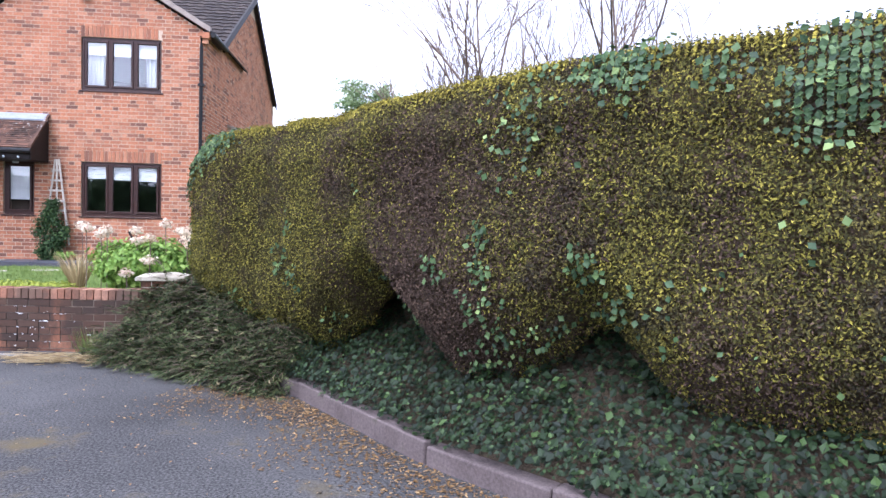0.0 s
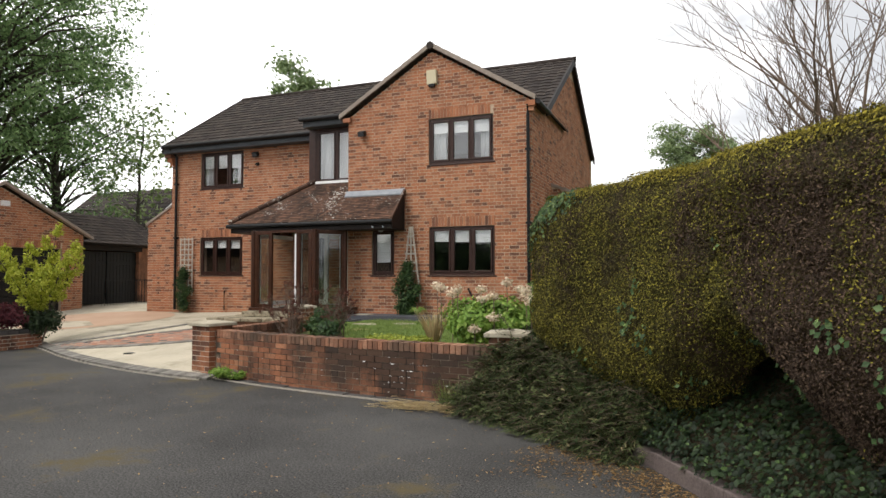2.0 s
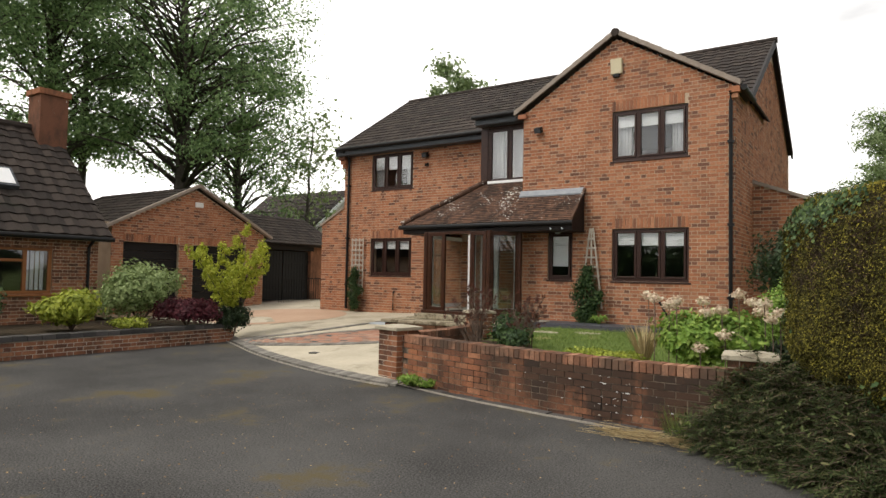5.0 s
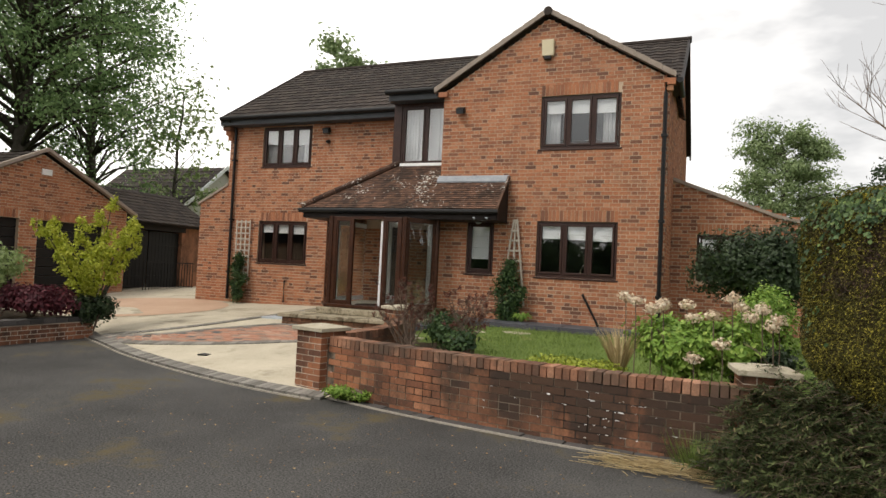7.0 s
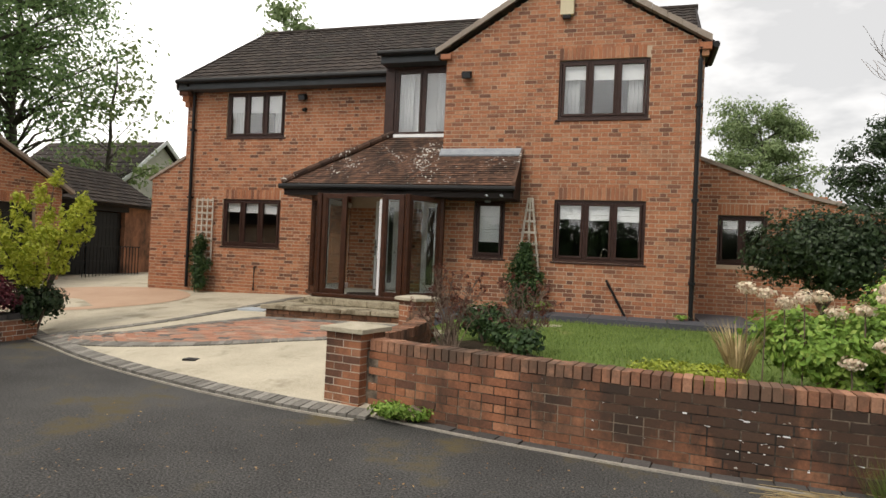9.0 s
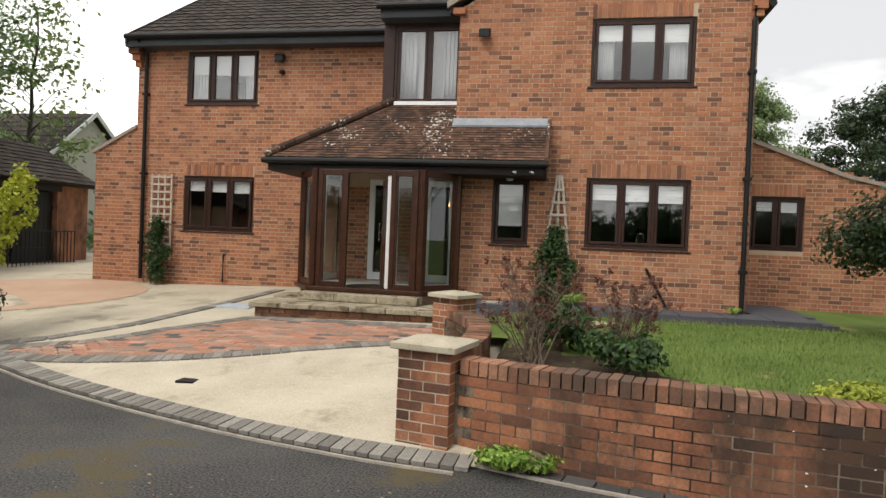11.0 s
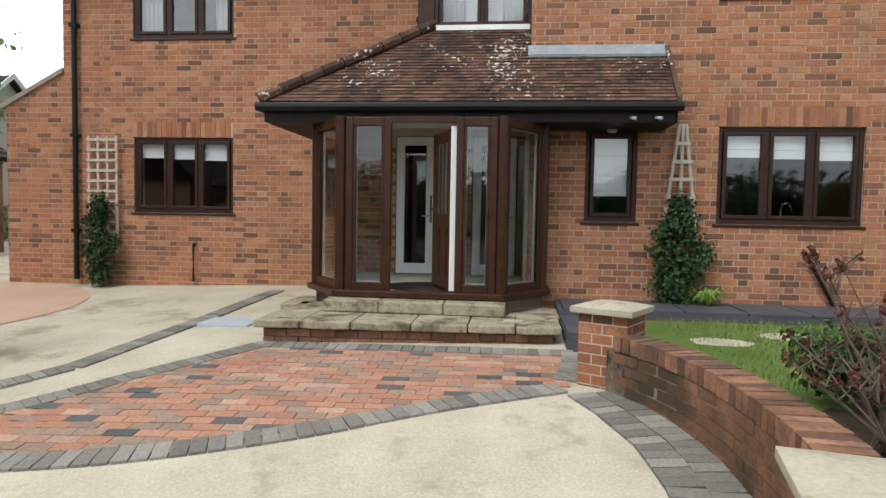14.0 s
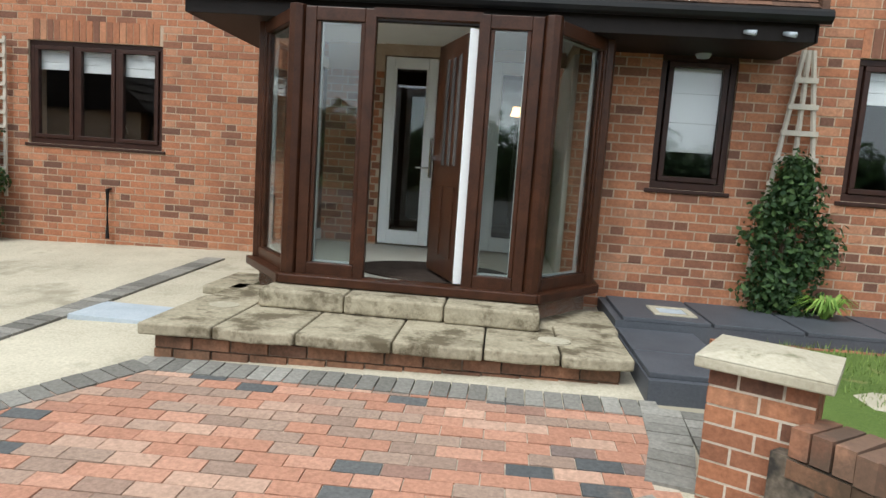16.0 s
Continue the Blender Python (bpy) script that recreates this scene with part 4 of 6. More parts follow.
part("hinge", Shape().tube([dm @ Vector((-0.012, -0.036, 1.3)), dm @ Vector((-0.012, -0.036, 1.4))], 0.012, 8).tube([dm @ Vector((-0.012, -0.036, 0.28)), dm @ Vector((-0.012, -0.036, 0.38))], 0.012, 8), M_CHROME, door, "bright hinges")

# the inner wall of the porch: dark hallway openings with white doors
inner = Shape().box(-7.62, -7.58, 13.1, 14.42, 0.72, 2.52)
part_world("inner_wall", inner, M_PLASTER, porch, "plastered porch side wall")


def white_door(x0, x1, y, z0=0.74, z1=2.6):
    d = thing("glazed_door", "white framed glazed inner door in the porch", "door", ((x0 + x1) / 2, y, z0))
    w, h = (x1 - x0) / 2, z1 - z0
    fr = Shape().box(-w, -w + 0.09, -0.03, 0.03, 0, h).box(w - 0.09, w, -0.03, 0.03, 0, h).box(-w + 0.09, w - 0.09, -0.03, 0.03, 0, 0.14).box(-w + 0.09, w - 0.09, -0.03, 0.03, h - 0.11, h)
    part("door_frame", fr, M_WHITE, d, bevel=0.008)
    part("bead", Shape().box(-w + 0.09, -w + 0.11, -0.036, 0.0, 0.14, h - 0.11).box(w - 0.11, w - 0.09, -0.036, 0.0, 0.14, h - 0.11), M_WHITE, d)
    g = part("pane", Shape().box(-w + 0.11, w - 0.11, -0.004, 0.004, 0.14, h - 0.11), M_GLASS, d)
    g.visible_shadow = False
    part("door_handle", Shape().box(w - 0.06, w - 0.035, -0.075, -0.03, 0.78, 0.8).tube([(w - 0.05, -0.07, 0.79), (w - 0.16, -0.07, 0.79)], 0.011, 8), M_CHROME, d, "chrome lever handle")
    return d


white_door(-9.35, -8.83, 14.2)
white_door(-8.3, -7.72, 14.2)
part_world("inner_brick", Shape().box(-9.95, -9.37, 14.2, 14.4, 0.72, 2.72).box(-8.81, -8.32, 14.2, 14.4, 0.72, 2.72).box(-9.37, -7.6, 14.17, 14.4, 2.61, 2.72), M_MORTAR, porch, "bare brick inside the porch")
hall_lamp = thing("hall_lamp", "small lit amber hall lamp behind the porch glass", "lamp", (-8.0, 15.4, 2.3))
part("shade", Shape().tube([(0, 0, -0.1), (0, 0, 0.0)], [0.09, 0.06], 12), M_LAMP, hall_lamp, "glowing amber shade")
part("cord", Shape().tube([(0, 0, 0.0), (0, 0, 0.72)], 0.006, 6), M_BLACK, hall_lamp)
mat = Shape()
pts = [(-8.6 + 0.62 * math.cos(q), 12.68 + 0.46 * math.sin(q), 0.724) for q in [k * math.pi / 16 for k in range(32)]]
mat.prism(pts, (0, 0, 0.012))
tagged(part("doormat", mat, M_MAT), "oval brown doormat on the porch floor", "doormat")

# stone steps
steps = thing("stone_steps", "two mossy york stone steps on a low brick base", "steps", (-8.7, 11.8, 0.3))
part_world("riser", Shape().prism([(-10.05, 11.2, 0.25), (-7.36, 11.36, 0.25), (-7.36, 12.3, 0.25), (-10.05, 12.3, 0.25)], (0, 0, 0.22)).box(-10.0, -9.58, 12.3, 13.0, 0.3, 0.47), M_WALL_MORTAR, steps, "brick riser")
for k in range(3):
    for j in range(13):
        u = -10.05 + 0.225 * j - 0.1125 * (k % 2)
        part_world("brick", Shape().box(max(u, -10.05), min(u + 0.215, -7.355), 11.19 + 0.06 * (u + 10.05), 11.29 + 0.06 * (u + 10.05), 0.245 + COURSE * k, 0.31 + COURSE * k), M_DAMP_BRICK, steps)
rng = random.Random(5)
xs = [-10.13, -9.7, -9.22, -8.66, -8.14, -7.7, -7.28]
for k, (a, b) in enumerate(zip(xs, xs[1:])):
    w = [rng.uniform(-0.02, 0.02) for _ in range(4)]
    k0, k1 = 11.12 + 0.06 * (a + 10.13), 11.12 + 0.06 * (b + 10.13)
    base = [(a + 0.005, k0 + w[0], 0.475), (a + (b - a) * 0.5, (k0 + k1) / 2 + w[1], 0.475), (b - 0.005, k1 + w[2], 0.475), (b - 0.005, 11.98, 0.475), (a + 0.005, 11.98, 0.475)]
    part_world("slab", Shape().prism(base, (0, 0, 0.07 + rng.uniform(-0.004, 0.004))), M_STONE, steps, bevel=0.012)
for a, b, c, d in ((-10.1, -9.62, 11.99, 12.5), (-7.78, -7.26, 11.99, 12.62), (-10.3, -9.98, 12.3, 12.95)):
    part_world("slab", Shape().box(a, b, c, d, 0.475, 0.542), M_STONE, steps, bevel=0.012)
xs = [-9.66, -9.08, -8.42, -7.8]
for a, b in zip(xs, xs[1:]):
    part_world("upper_slab", Shape().box(a + 0.004, b - 0.004, 11.74 + rng.uniform(-0.015, 0.015), 12.1, 0.55, 0.672), M_STONE, steps, bevel=0.016)

for x, y in ((-9.87, 11.72), (-7.72, 11.56)):
    ring = [(x + 0.1 * math.cos(a), y + 0.085 * math.sin(a), 0.54) for a in [k * math.pi / 10 for k in range(20)]]
    part_world("pot_mark", Shape().prism(ring, (0, 0, 0.0125)), M_CAP, steps, "pale round mark left by a flower pot")

# fittings on the walls
alarm = thing("alarm_box", "cream burglar alarm box on the gable", "alarm box", (-5.36, 13.06, 6.06))
part("case", Shape().prism([(-0.12, -0.06, -0.16), (0.12, -0.06, -0.16), (0.12, -0.09, 0.16), (-0.12, -0.09, 0.16)], (0, 0.09, 0)), M_CREAM, alarm, bevel=0.012)
part("light_base", Shape().box(-0.07, 0.07, -0.07, -0.005, -0.23, -0.16), M_BLACK, alarm, "dark lamp base", bevel=0.01)


def floodlight(at, flip=1):
    f = thing("floodlight", "small dark security floodlight on the brick wall", "light", at)
    part("head", Shape().box(-0.09, 0.09, -0.17, -0.05, -0.06, 0.06, pose(0, 0, 0, 25, 0, 0)), M_BLACK, f, bevel=0.012)
    part("bracket", Shape().box(-0.03, 0.03, -0.07, 0.0, -0.03, 0.03), M_BLACK, f)
    part("lens", Shape().box(-0.075, 0.075, -0.18, -0.172, -0.045, 0.045, pose(0, 0, 0, 25, 0, 0)), M_GREYFASCIA, f, "glass front")
    return f


floodlight((-11.3, WING_Y - 0.01, 4.97))
floodlight((-7.15, GABLE_Y - 0.01, 4.93))
sensor = thing("motion_sensor", "small dark movement sensor on the wing wall", "sensor", (-11.28, WING_Y - 0.01, 4.66))
part("body", Shape().tube([(0, 0, 0), (0, -0.08, -0.02)], [0.05, 0.04], 10), M_BLACK, sensor)
pl = thing("porch_lamp", "round glass porch lamp above the small window", "lamp", (-6.65, 12.98, 2.62))
part("bowl", Shape().tube([(0, 0, -0.1), (0, 0, -0.05), (0, 0, 0)], [0.045, 0.075, 0.05], 12), M_PUTTY, pl, "glass bowl", smooth=True)
part("rose", Shape().tube([(0, 0.1, 0.02), (0, 0, 0.0)], 0.03, 8), M_BLACK, pl)
spots = thing("eave_spotlight", "pair of small white spotlights under the porch gutter", "light", (-6.42, 12.39, 2.6))
for dx in (-0.14, 0.12):
    part("spot", Shape().tube([(dx, 0, 0), (dx + 0.05, -0.07, -0.02)], [0.014, 0.02], 10), M_PUTTY, spots, smooth=True)
# lattice and obelisk trellises with the wall
tr = thing("lattice_trellis", "weathered square lattice trellis fixed to the brick", "trellis", (-13.77, 14.36, 1.5))
for k in range(4):
    part("upright", Shape().box(-0.235 + 0.145 * k, -0.2 + 0.145 * k, -0.02, 0, -0.6, 1.12), M_TRELLIS, tr)
for k in range(11):
    part("crossbar", Shape().box(-0.24, 0.24, -0.035, -0.021, -0.455 + 0.15 * k, -0.42 + 0.15 * k), M_TRELLIS, tr)
fan = thing("fan_trellis", "weathered narrow A-shaped trellis against the brick wall", "trellis", (-5.87, 13.02, 0.6))
for k in (-1, 0, 1):
    part("upright", Shape().tube([(0.24 * k, -0.03, 0.3), (0.035 * k, -0.03, 2.02)], 0.021, 6), M_TRELLIS, fan)
for k in range(5):
    h = 0.19 - 0.026 * k
    part("crossbar", Shape().box(-h, h, -0.06, -0.035, 0.975 + 0.2 * k, 1.015 + 0.2 * k), M_TRELLIS, fan)
cover = Shape().box(-11.0, -10.45, 11.76, 12.2, 0.3, 0.376)
tagged(part("manhole_cover", cover, M_PUTTY, bevel=0.004), "pale blue-grey metal access cover in the drive", "manhole cover")
drain = thing("drain_cover", "small dark square drain in the concrete", "drain", (-9.16, 8.15, drive_z(-9.16, 8.15)))
part("grate", Shape().box(-0.09, 0.09, -0.07, 0.07, -0.03, 0.008), M_BLACK, drain, bevel=0.003)

gully = thing("gully_cover", "small square gully with a cream frame in the slate", "drain", (-6.8, 12.5, 0.605))
part("frame", Shape().box(-0.15, 0.15, -0.15, -0.1, -0.02, 0.012).box(-0.15, 0.15, 0.1, 0.15, -0.02, 0.012).box(-0.15, -0.1, -0.1, 0.1, -0.02, 0.012).box(0.1, 0.15, -0.1, 0.1, -0.02, 0.012), M_CAP, gully, "cream stone frame", bevel=0.003)
part("grate", Shape().box(-0.1, 0.1, -0.1, 0.1, -0.02, 0.004), M_PUTTY, gully, bevel=0.003)

# ---- neighbouring buildings ----
def face_x(x):
    """Turns a wall built along x so that it faces east at x; u runs north."""
    return pose(x, 0, 0, 0, 0, 90)


def loose_bricks(boxes, m):
    s = Shape()
    for u0, u1, a, b, out in boxes:
        s.box(u0, u1, -out, 0.01, a, b, m)
    return s


garage = thing("garage", "red brick double garage with a pitched tiled roof", "garage", (-18.5, 12, 0.4))
GAR = face_x(-18.5)
HOLES_GAR = [(9.75, 11.5, 0.4, 2.35), (12.0, 14.0, 0.4, 2.35)]
body = wall_body(Shape(), 9.4, 14.75, 0.2, 2.8, 0, 0.25, HOLES_GAR, GAR)
body.prism([tuple(GAR @ Vector(q)) for q in ((9.4, 0, 2.8), (14.75, 0, 2.8), (12.05, 0, 4.08))], (-0.25, 0, 0))
body.box(-24, -18.75, 14.5, 14.75, 0.2, 2.9).box(-24, -18.75, 9.4, 9.65, 0.2, 2.9).box(-24.2, -24, 9.4, 14.75, 0.2, 2.9)
part_world("wall", body, M_MORTAR, garage, "red brick front gable")


def gar_limits(z):
    k = max(0.0, (z - 2.8) / 1.24)
    return 9.4 + k * 2.65, 14.75 - k * 2.7


rng = random.Random(21)
part_world("brickwork", loose_bricks(brick_boxes(0.3, 4.1, gar_limits, [(a, b, c, d + 0.22) for a, b, c, d in HOLES_GAR], rng) + soldiers(9.75, 11.5, 2.36, rng) + soldiers(12.0, 14.0, 2.36, rng), GAR), M_BRICK, garage, kind="stuff")
for a, b, c, d in HOLES_GAR:
    dr = new("garage_door")
    dr.parent = garage
    dr.location = -garage.location
    tagged(dr, label="black panelled garage door")
    for k in range(8):
        part("panel", Shape().box(a, b, 0.1, 0.14, c + k * 0.244, c + k * 0.244 + 0.236, GAR), M_BLACK, dr, bevel=0.01)
s1 = tile_slope((-18.35, 14.95, 2.72), (-24.2, 14.95, 2.72), (-24.2, 12.05, 4.16), (-18.35, 12.05, 4.16), 0.3, 0.32, rng)
s2 = tile_slope((-24.2, 9.2, 2.72), (-18.35, 9.2, 2.72), (-18.35, 12.05, 4.16), (-24.2, 12.05, 4.16), 0.3, 0.32, rng)
part_world("roof", s1, M_TILE, garage, "brown tiled roof")
part_world("roof", s2, M_TILE, garage)
part_world("roof_deck", Shape().prism([(-18.78, 9.2, 2.7), (-18.78, 14.95, 2.7), (-18.78, 12.05, 4.13)], (-5.4, 0, 0)), M_FASCIA, garage)
gv = Shape()
for p, q in (((-18.3, 9.15, 2.69), (-18.3, 12.05, 4.16)), ((-18.3, 14.98, 2.69), (-18.3, 12.05, 4.16))):
    p, q = Vector(p), Vector(q)
    gv.prism([p, q, q + Vector((0, 0, 0.09)), p + Vector((0, 0, 0.09))], (-0.14, 0, 0))
part_world("verge", gv, M_VERGE, garage, "pale mortared verge")
vent = thing("wall_vent", "small white vent high on the garage gable", "vent", (-18.5, 12.15, 3.62))
part("louvre", Shape().box(0.0, 0.04, -0.14, 0.14, -0.08, 0.08).box(0.04, 0.055, -0.12, 0.12, -0.05, -0.02).box(0.04, 0.055, -0.12, 0.12, 0.02, 0.05), M_WHITE, vent, bevel=0.006)

store = thing("carport", "low brick carport with black gates and a hipped tiled roof", "carport", (-19.5, 16, 0.5))
for box in ((-19.3, -19.0, 14.76, 14.95, 0.3, 2.6), (-19.3, -19.0, 17.5, 18.6, 0.3, 2.6), (-25, -24.8, 14.76, 18.6, 0.3, 2.6), (-24.8, -19.3, 18.35, 18.6, 0.3, 2.6)):
    part_world("wall", Shape().box(*box), M_OLD_BRICK, store, "red brick pier")
part_world("lintel", Shape().box(-19.25, -18.95, 14.9, 17.6, 2.38, 2.62), M_FASCIA, store, "dark timber lintel")
part_world("roof", tile_slope((-18.7, 14.95, 2.6), (-18.7, 18.8, 2.6), (-20.8, 18.8, 3.75), (-20.8, 13.4, 3.75), 0.3, 0.32, rng), M_TILE, store, "brown hipped tiled roof")
part_world("roof_back", Shape().prism([(-18.7, 14.95, 2.58), (-18.7, 18.8, 2.58), (-20.8, 18.8, 3.72), (-20.8, 13.6, 3.72)], (-0.1, 0, -0.05)).box(-25, -20.8, 14.9, 18.7, 2.6, 3.7), M_FASCIA, store)
for k in range(2):
    gate = thing("gate", "black boarded carport gate", "gate", (-19.15, 15.55 + 1.3 * k, 0.5))
    for j in range(9):
        part("board", Shape().box(-0.02, 0.02, -0.63 + 0.14 * j, -0.5 + 0.14 * j, 0.02, 1.85), M_BLACK, gate)
    for z in (0.3, 1.4):
        part("rail", Shape().box(0.02, 0.045, -0.63, 0.62, z, z + 0.1), M_BLACK, gate)
rail = thing("metal_railing", "low black metal railing before the carport", "railing", (-18.4, 16.4, 0.48))
for k in range(18):
    part("bar", Shape().box(-0.008, 0.008, -1.0 + 0.12 * k, -0.984 + 0.12 * k, 0.0, 0.85), M_BLACK, rail)
part("top_rail", Shape().box(-0.014, 0.014, -1.02, 1.08, 0.85, 0.88), M_BLACK, rail)
part("bottom_rail", Shape().box(-0.014, 0.014, -1.02, 1.08, 0.08, 0.1), M_BLACK, rail)

# the house across the drive
cottage = thing("cottage", "low red brick house with a steep mossy tiled roof and skylight", "house", (-17, 5, 0.3))
COT = face_x(-16.0)
CH = [(3.9, 6.75, 0.98, 2.0)]
cb = wall_body(Shape(), -6.0, 7.75, 0.0, 2.35, 0, 0.28, CH, COT)
cb.prism([(-16.28, 7.75, 0.0), (-22.0, 7.75, 0.0), (-22.0, 7.75, 2.3), (-19.0, 7.75, 5.1), (-16.28, 7.75, 2.3)], (0, -0.28, 0)).box(-22, -21.8, -6, 7.5, 0, 2.3)
part_world("wall", cb, M_MORTAR, cottage, "red brick wall")
part_world("brickwork", loose_bricks(brick_boxes(0.1, 2.3, lambda z: (2.0, 7.75), CH, rng), COT), M_OLD_BRICK, cottage, kind="stuff")
part_world("roof", tile_slope((-15.75, -6, 2.3), (-15.75, 7.95, 2.3), (-18.7, 7.95, 5.1), (-18.7, -6, 5.1), 0.3, 0.32, rng, 0.03, 0.035), M_TILE, cottage, "steep dark brown pantiled roof with white lichen")
part_world("roof_deck", Shape().prism([(-15.75, -6, 2.28), (-18.7, -6, 5.07), (-21.9, -6, 2.28)], (0, 13.9, 0)), M_FASCIA, cottage)
part_world("ridge", Shape().tube([(-18.7, -6, 5.12), (-18.7, 7.95, 5.12)], 0.11, 8), M_TILE, cottage)
part_world("gutter", Shape().tube([(-15.68, -6, 2.24), (-15.68, 7.95, 2.24)], 0.055, 8), M_BLACK, cottage)
part_world("downpipe", Shape().tube([(-15.7, 7.5, 2.22), (-15.93, 7.5, 2.05), (-15.93, 7.5, 0.2)], 0.035, 8), M_BLACK, cottage)
chim = Shape().box(-18.85, -18.2, 7.3, 7.98, 3.6, 5.95).box(-18.9, -18.15, 7.25, 8.03, 5.95, 6.1)
part_world("chimney", chim, M_OLD_BRICK, cottage, "brick chimney stack", bevel=0.01)
sk = pose(-17.0, 5.98, 3.52, 0, math.degrees(math.atan2(2.8, 2.95)), 0)
skylight = new("skylight")
skylight.parent = cottage
skylight.location = -cottage.location
part("frame", Shape().box(-0.34, 0.34, -0.32, 0.32, 0.0, 0.12, sk), M_GREYFASCIA, skylight, bevel=0.01)
# plain white colour stands for the sky's reflection on this pane
part("pane", Shape().box(-0.27, 0.27, -0.26, 0.26, 0.121, 0.13, sk), M_WHITE, skylight, "skylight glass coloured white for the sky it reflects")
cw = new("window")
cw.parent = cottage
cw.location = -cottage.location
tagged(cw, label="orange oak casement window")
fr = Shape()
for a, b, c, d in ((3.9, 6.75, 0.98, 1.05), (3.9, 6.75, 1.93, 2.0), (3.9, 3.98, 1.05, 1.93), (6.67, 6.75, 1.05, 1.93), (5.1, 5.18, 1.05, 1.93), (5.62, 5.7, 1.05, 1.93), (6.16, 6.24, 1.05, 1.93), (5.7, 6.16, 1.68, 1.74)):
    fr.box(a, b, 0.03, 0.1, c, d, COT)
part("frame", fr, M_OAK, cw, bevel=0.008)
part("sill", Shape().box(3.85, 6.8, -0.06, 0.05, 0.93, 0.975, COT), M_OAK, cw, bevel=0.006)
g = part("pane", Shape().box(3.98, 6.67, 0.06, 0.066, 1.05, 1.93, COT), M_GLASS, cw)
g.visible_shadow = False
vb = Shape()
for k in range(4):
    for a in (5.2, 6.26):
        vb.box(a + 0.1 * k, a + 0.1 * k + 0.075, 0.16, 0.165, 1.06, 1.92, COT)
part("blind_slats", vb, M_CURTAIN, cw, "pale vertical blind slats")
# back wall coloured dark in place of the room's own shade
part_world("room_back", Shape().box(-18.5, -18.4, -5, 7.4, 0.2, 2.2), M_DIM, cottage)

# a house and roofs farther off
far = thing("far_house", "distant house with a dark tiled roof and pale gable", "house", (-30, 27, 0))
part_world("wall", Shape().box(-34, -27, 25.5, 31, -0.1, 4.16).prism([(-27, 25.5, 4.16), (-27, 31, 4.16), (-27, 28.2, 6.4)], (-0.3, 0, 0)), M_PLASTER, far, "pale stone walls")
part_world("roof", tile_slope((-34.2, 25.2, 4.05), (-26.7, 25.2, 4.05), (-26.7, 28.2, 6.5), (-34.2, 28.2, 6.5), 0.4, 0.4, rng), M_TILE, far, "dark tiled roof")
part_world("roof", Shape().prism([(-34.2, 31.3, 4.05), (-34.2, 28.2, 6.5), (-34.2, 28.2, 6.4), (-34.2, 31.3, 3.95)], (7.5, 0, 0)), M_TILE, far)
part_world("bargeboard", Shape().prism([(-26.68, 25.2, 3.95), (-26.68, 28.2, 6.4), (-26.68, 28.2, 6.62), (-26.68, 25.2, 4.15)], (0.05, 0, 0)).prism([(-26.68, 31.3, 3.95), (-26.68, 28.2, 6.4), (-26.68, 28.2, 6.62), (-26.68, 31.3, 4.15)], (0.05, 0, 0)), M_WHITE, far, "white bargeboard")

# ---- trees, hedges and shrubs ----
def cloud(shape, centre, radii, count, size, rng, hollow=0.55, lump=0.35, seed=0.0, slim=0.55, droop=0.0):
    """Leaves round an uneven, lumpy crown."""
    c = Vector(centre)
    for _ in range(count):
        d = Vector((rng.gauss(0, 1), rng.gauss(0, 1), rng.gauss(0, 1))).normalized()
        r = hollow + (1 - hollow) * rng.random() ** 0.6
        r *= 1 + lump * noise.noise(d * 2.1 + Vector((seed, seed * 0.7, 0)))
        p = c + Vector((d.x * radii[0], d.y * radii[1], d.z * radii[2])) * r
        n = (d + Vector((rng.uniform(-0.8, 0.8), rng.uniform(-0.8, 0.8), rng.uniform(-0.3, 0.9)))).normalized()
        shape.leaf(p, n, size * rng.uniform(0.6, 1.3), slim, rng)
    return shape


def bush(name, label, at, radii, mat, count=2500, size=0.045, seed=1, category="bush", slim=0.55, group=""):
    """A shrub: stems from the ground and a lumpy crown of leaves."""
    rng = random.Random(seed)
    b = thing(name, label, category, at, group)
    stems = Shape()
    for k in range(9):
        a = rng.uniform(0, 6.28)
        e = Vector((math.cos(a) * radii[0] * 0.6, math.sin(a) * radii[1] * 0.6, radii[2] * rng.uniform(0.9, 1.5)))
        stems.tube([(0, 0, 0), e * 0.5 + Vector((0, 0, 0.1)), e], [0.02, 0.014, 0.005], 5)
    part("stem_mass", stems, M_TWIG, b, kind="stuff")
    lv = Shape()
    for k in range(8):
        a, r = rng.uniform(0, 6.28), rng.uniform(0.2, 0.6)
        q = (math.cos(a) * r * radii[0], math.sin(a) * r * radii[1], radii[2] * rng.uniform(0.75, 1.4))
        cloud(lv, q, [v * rng.uniform(0.45, 0.68) for v in radii], count // 8, size, rng, 0.35, 0.5, seed + k, slim)
    part("crown", lv, mat, b)
    return b


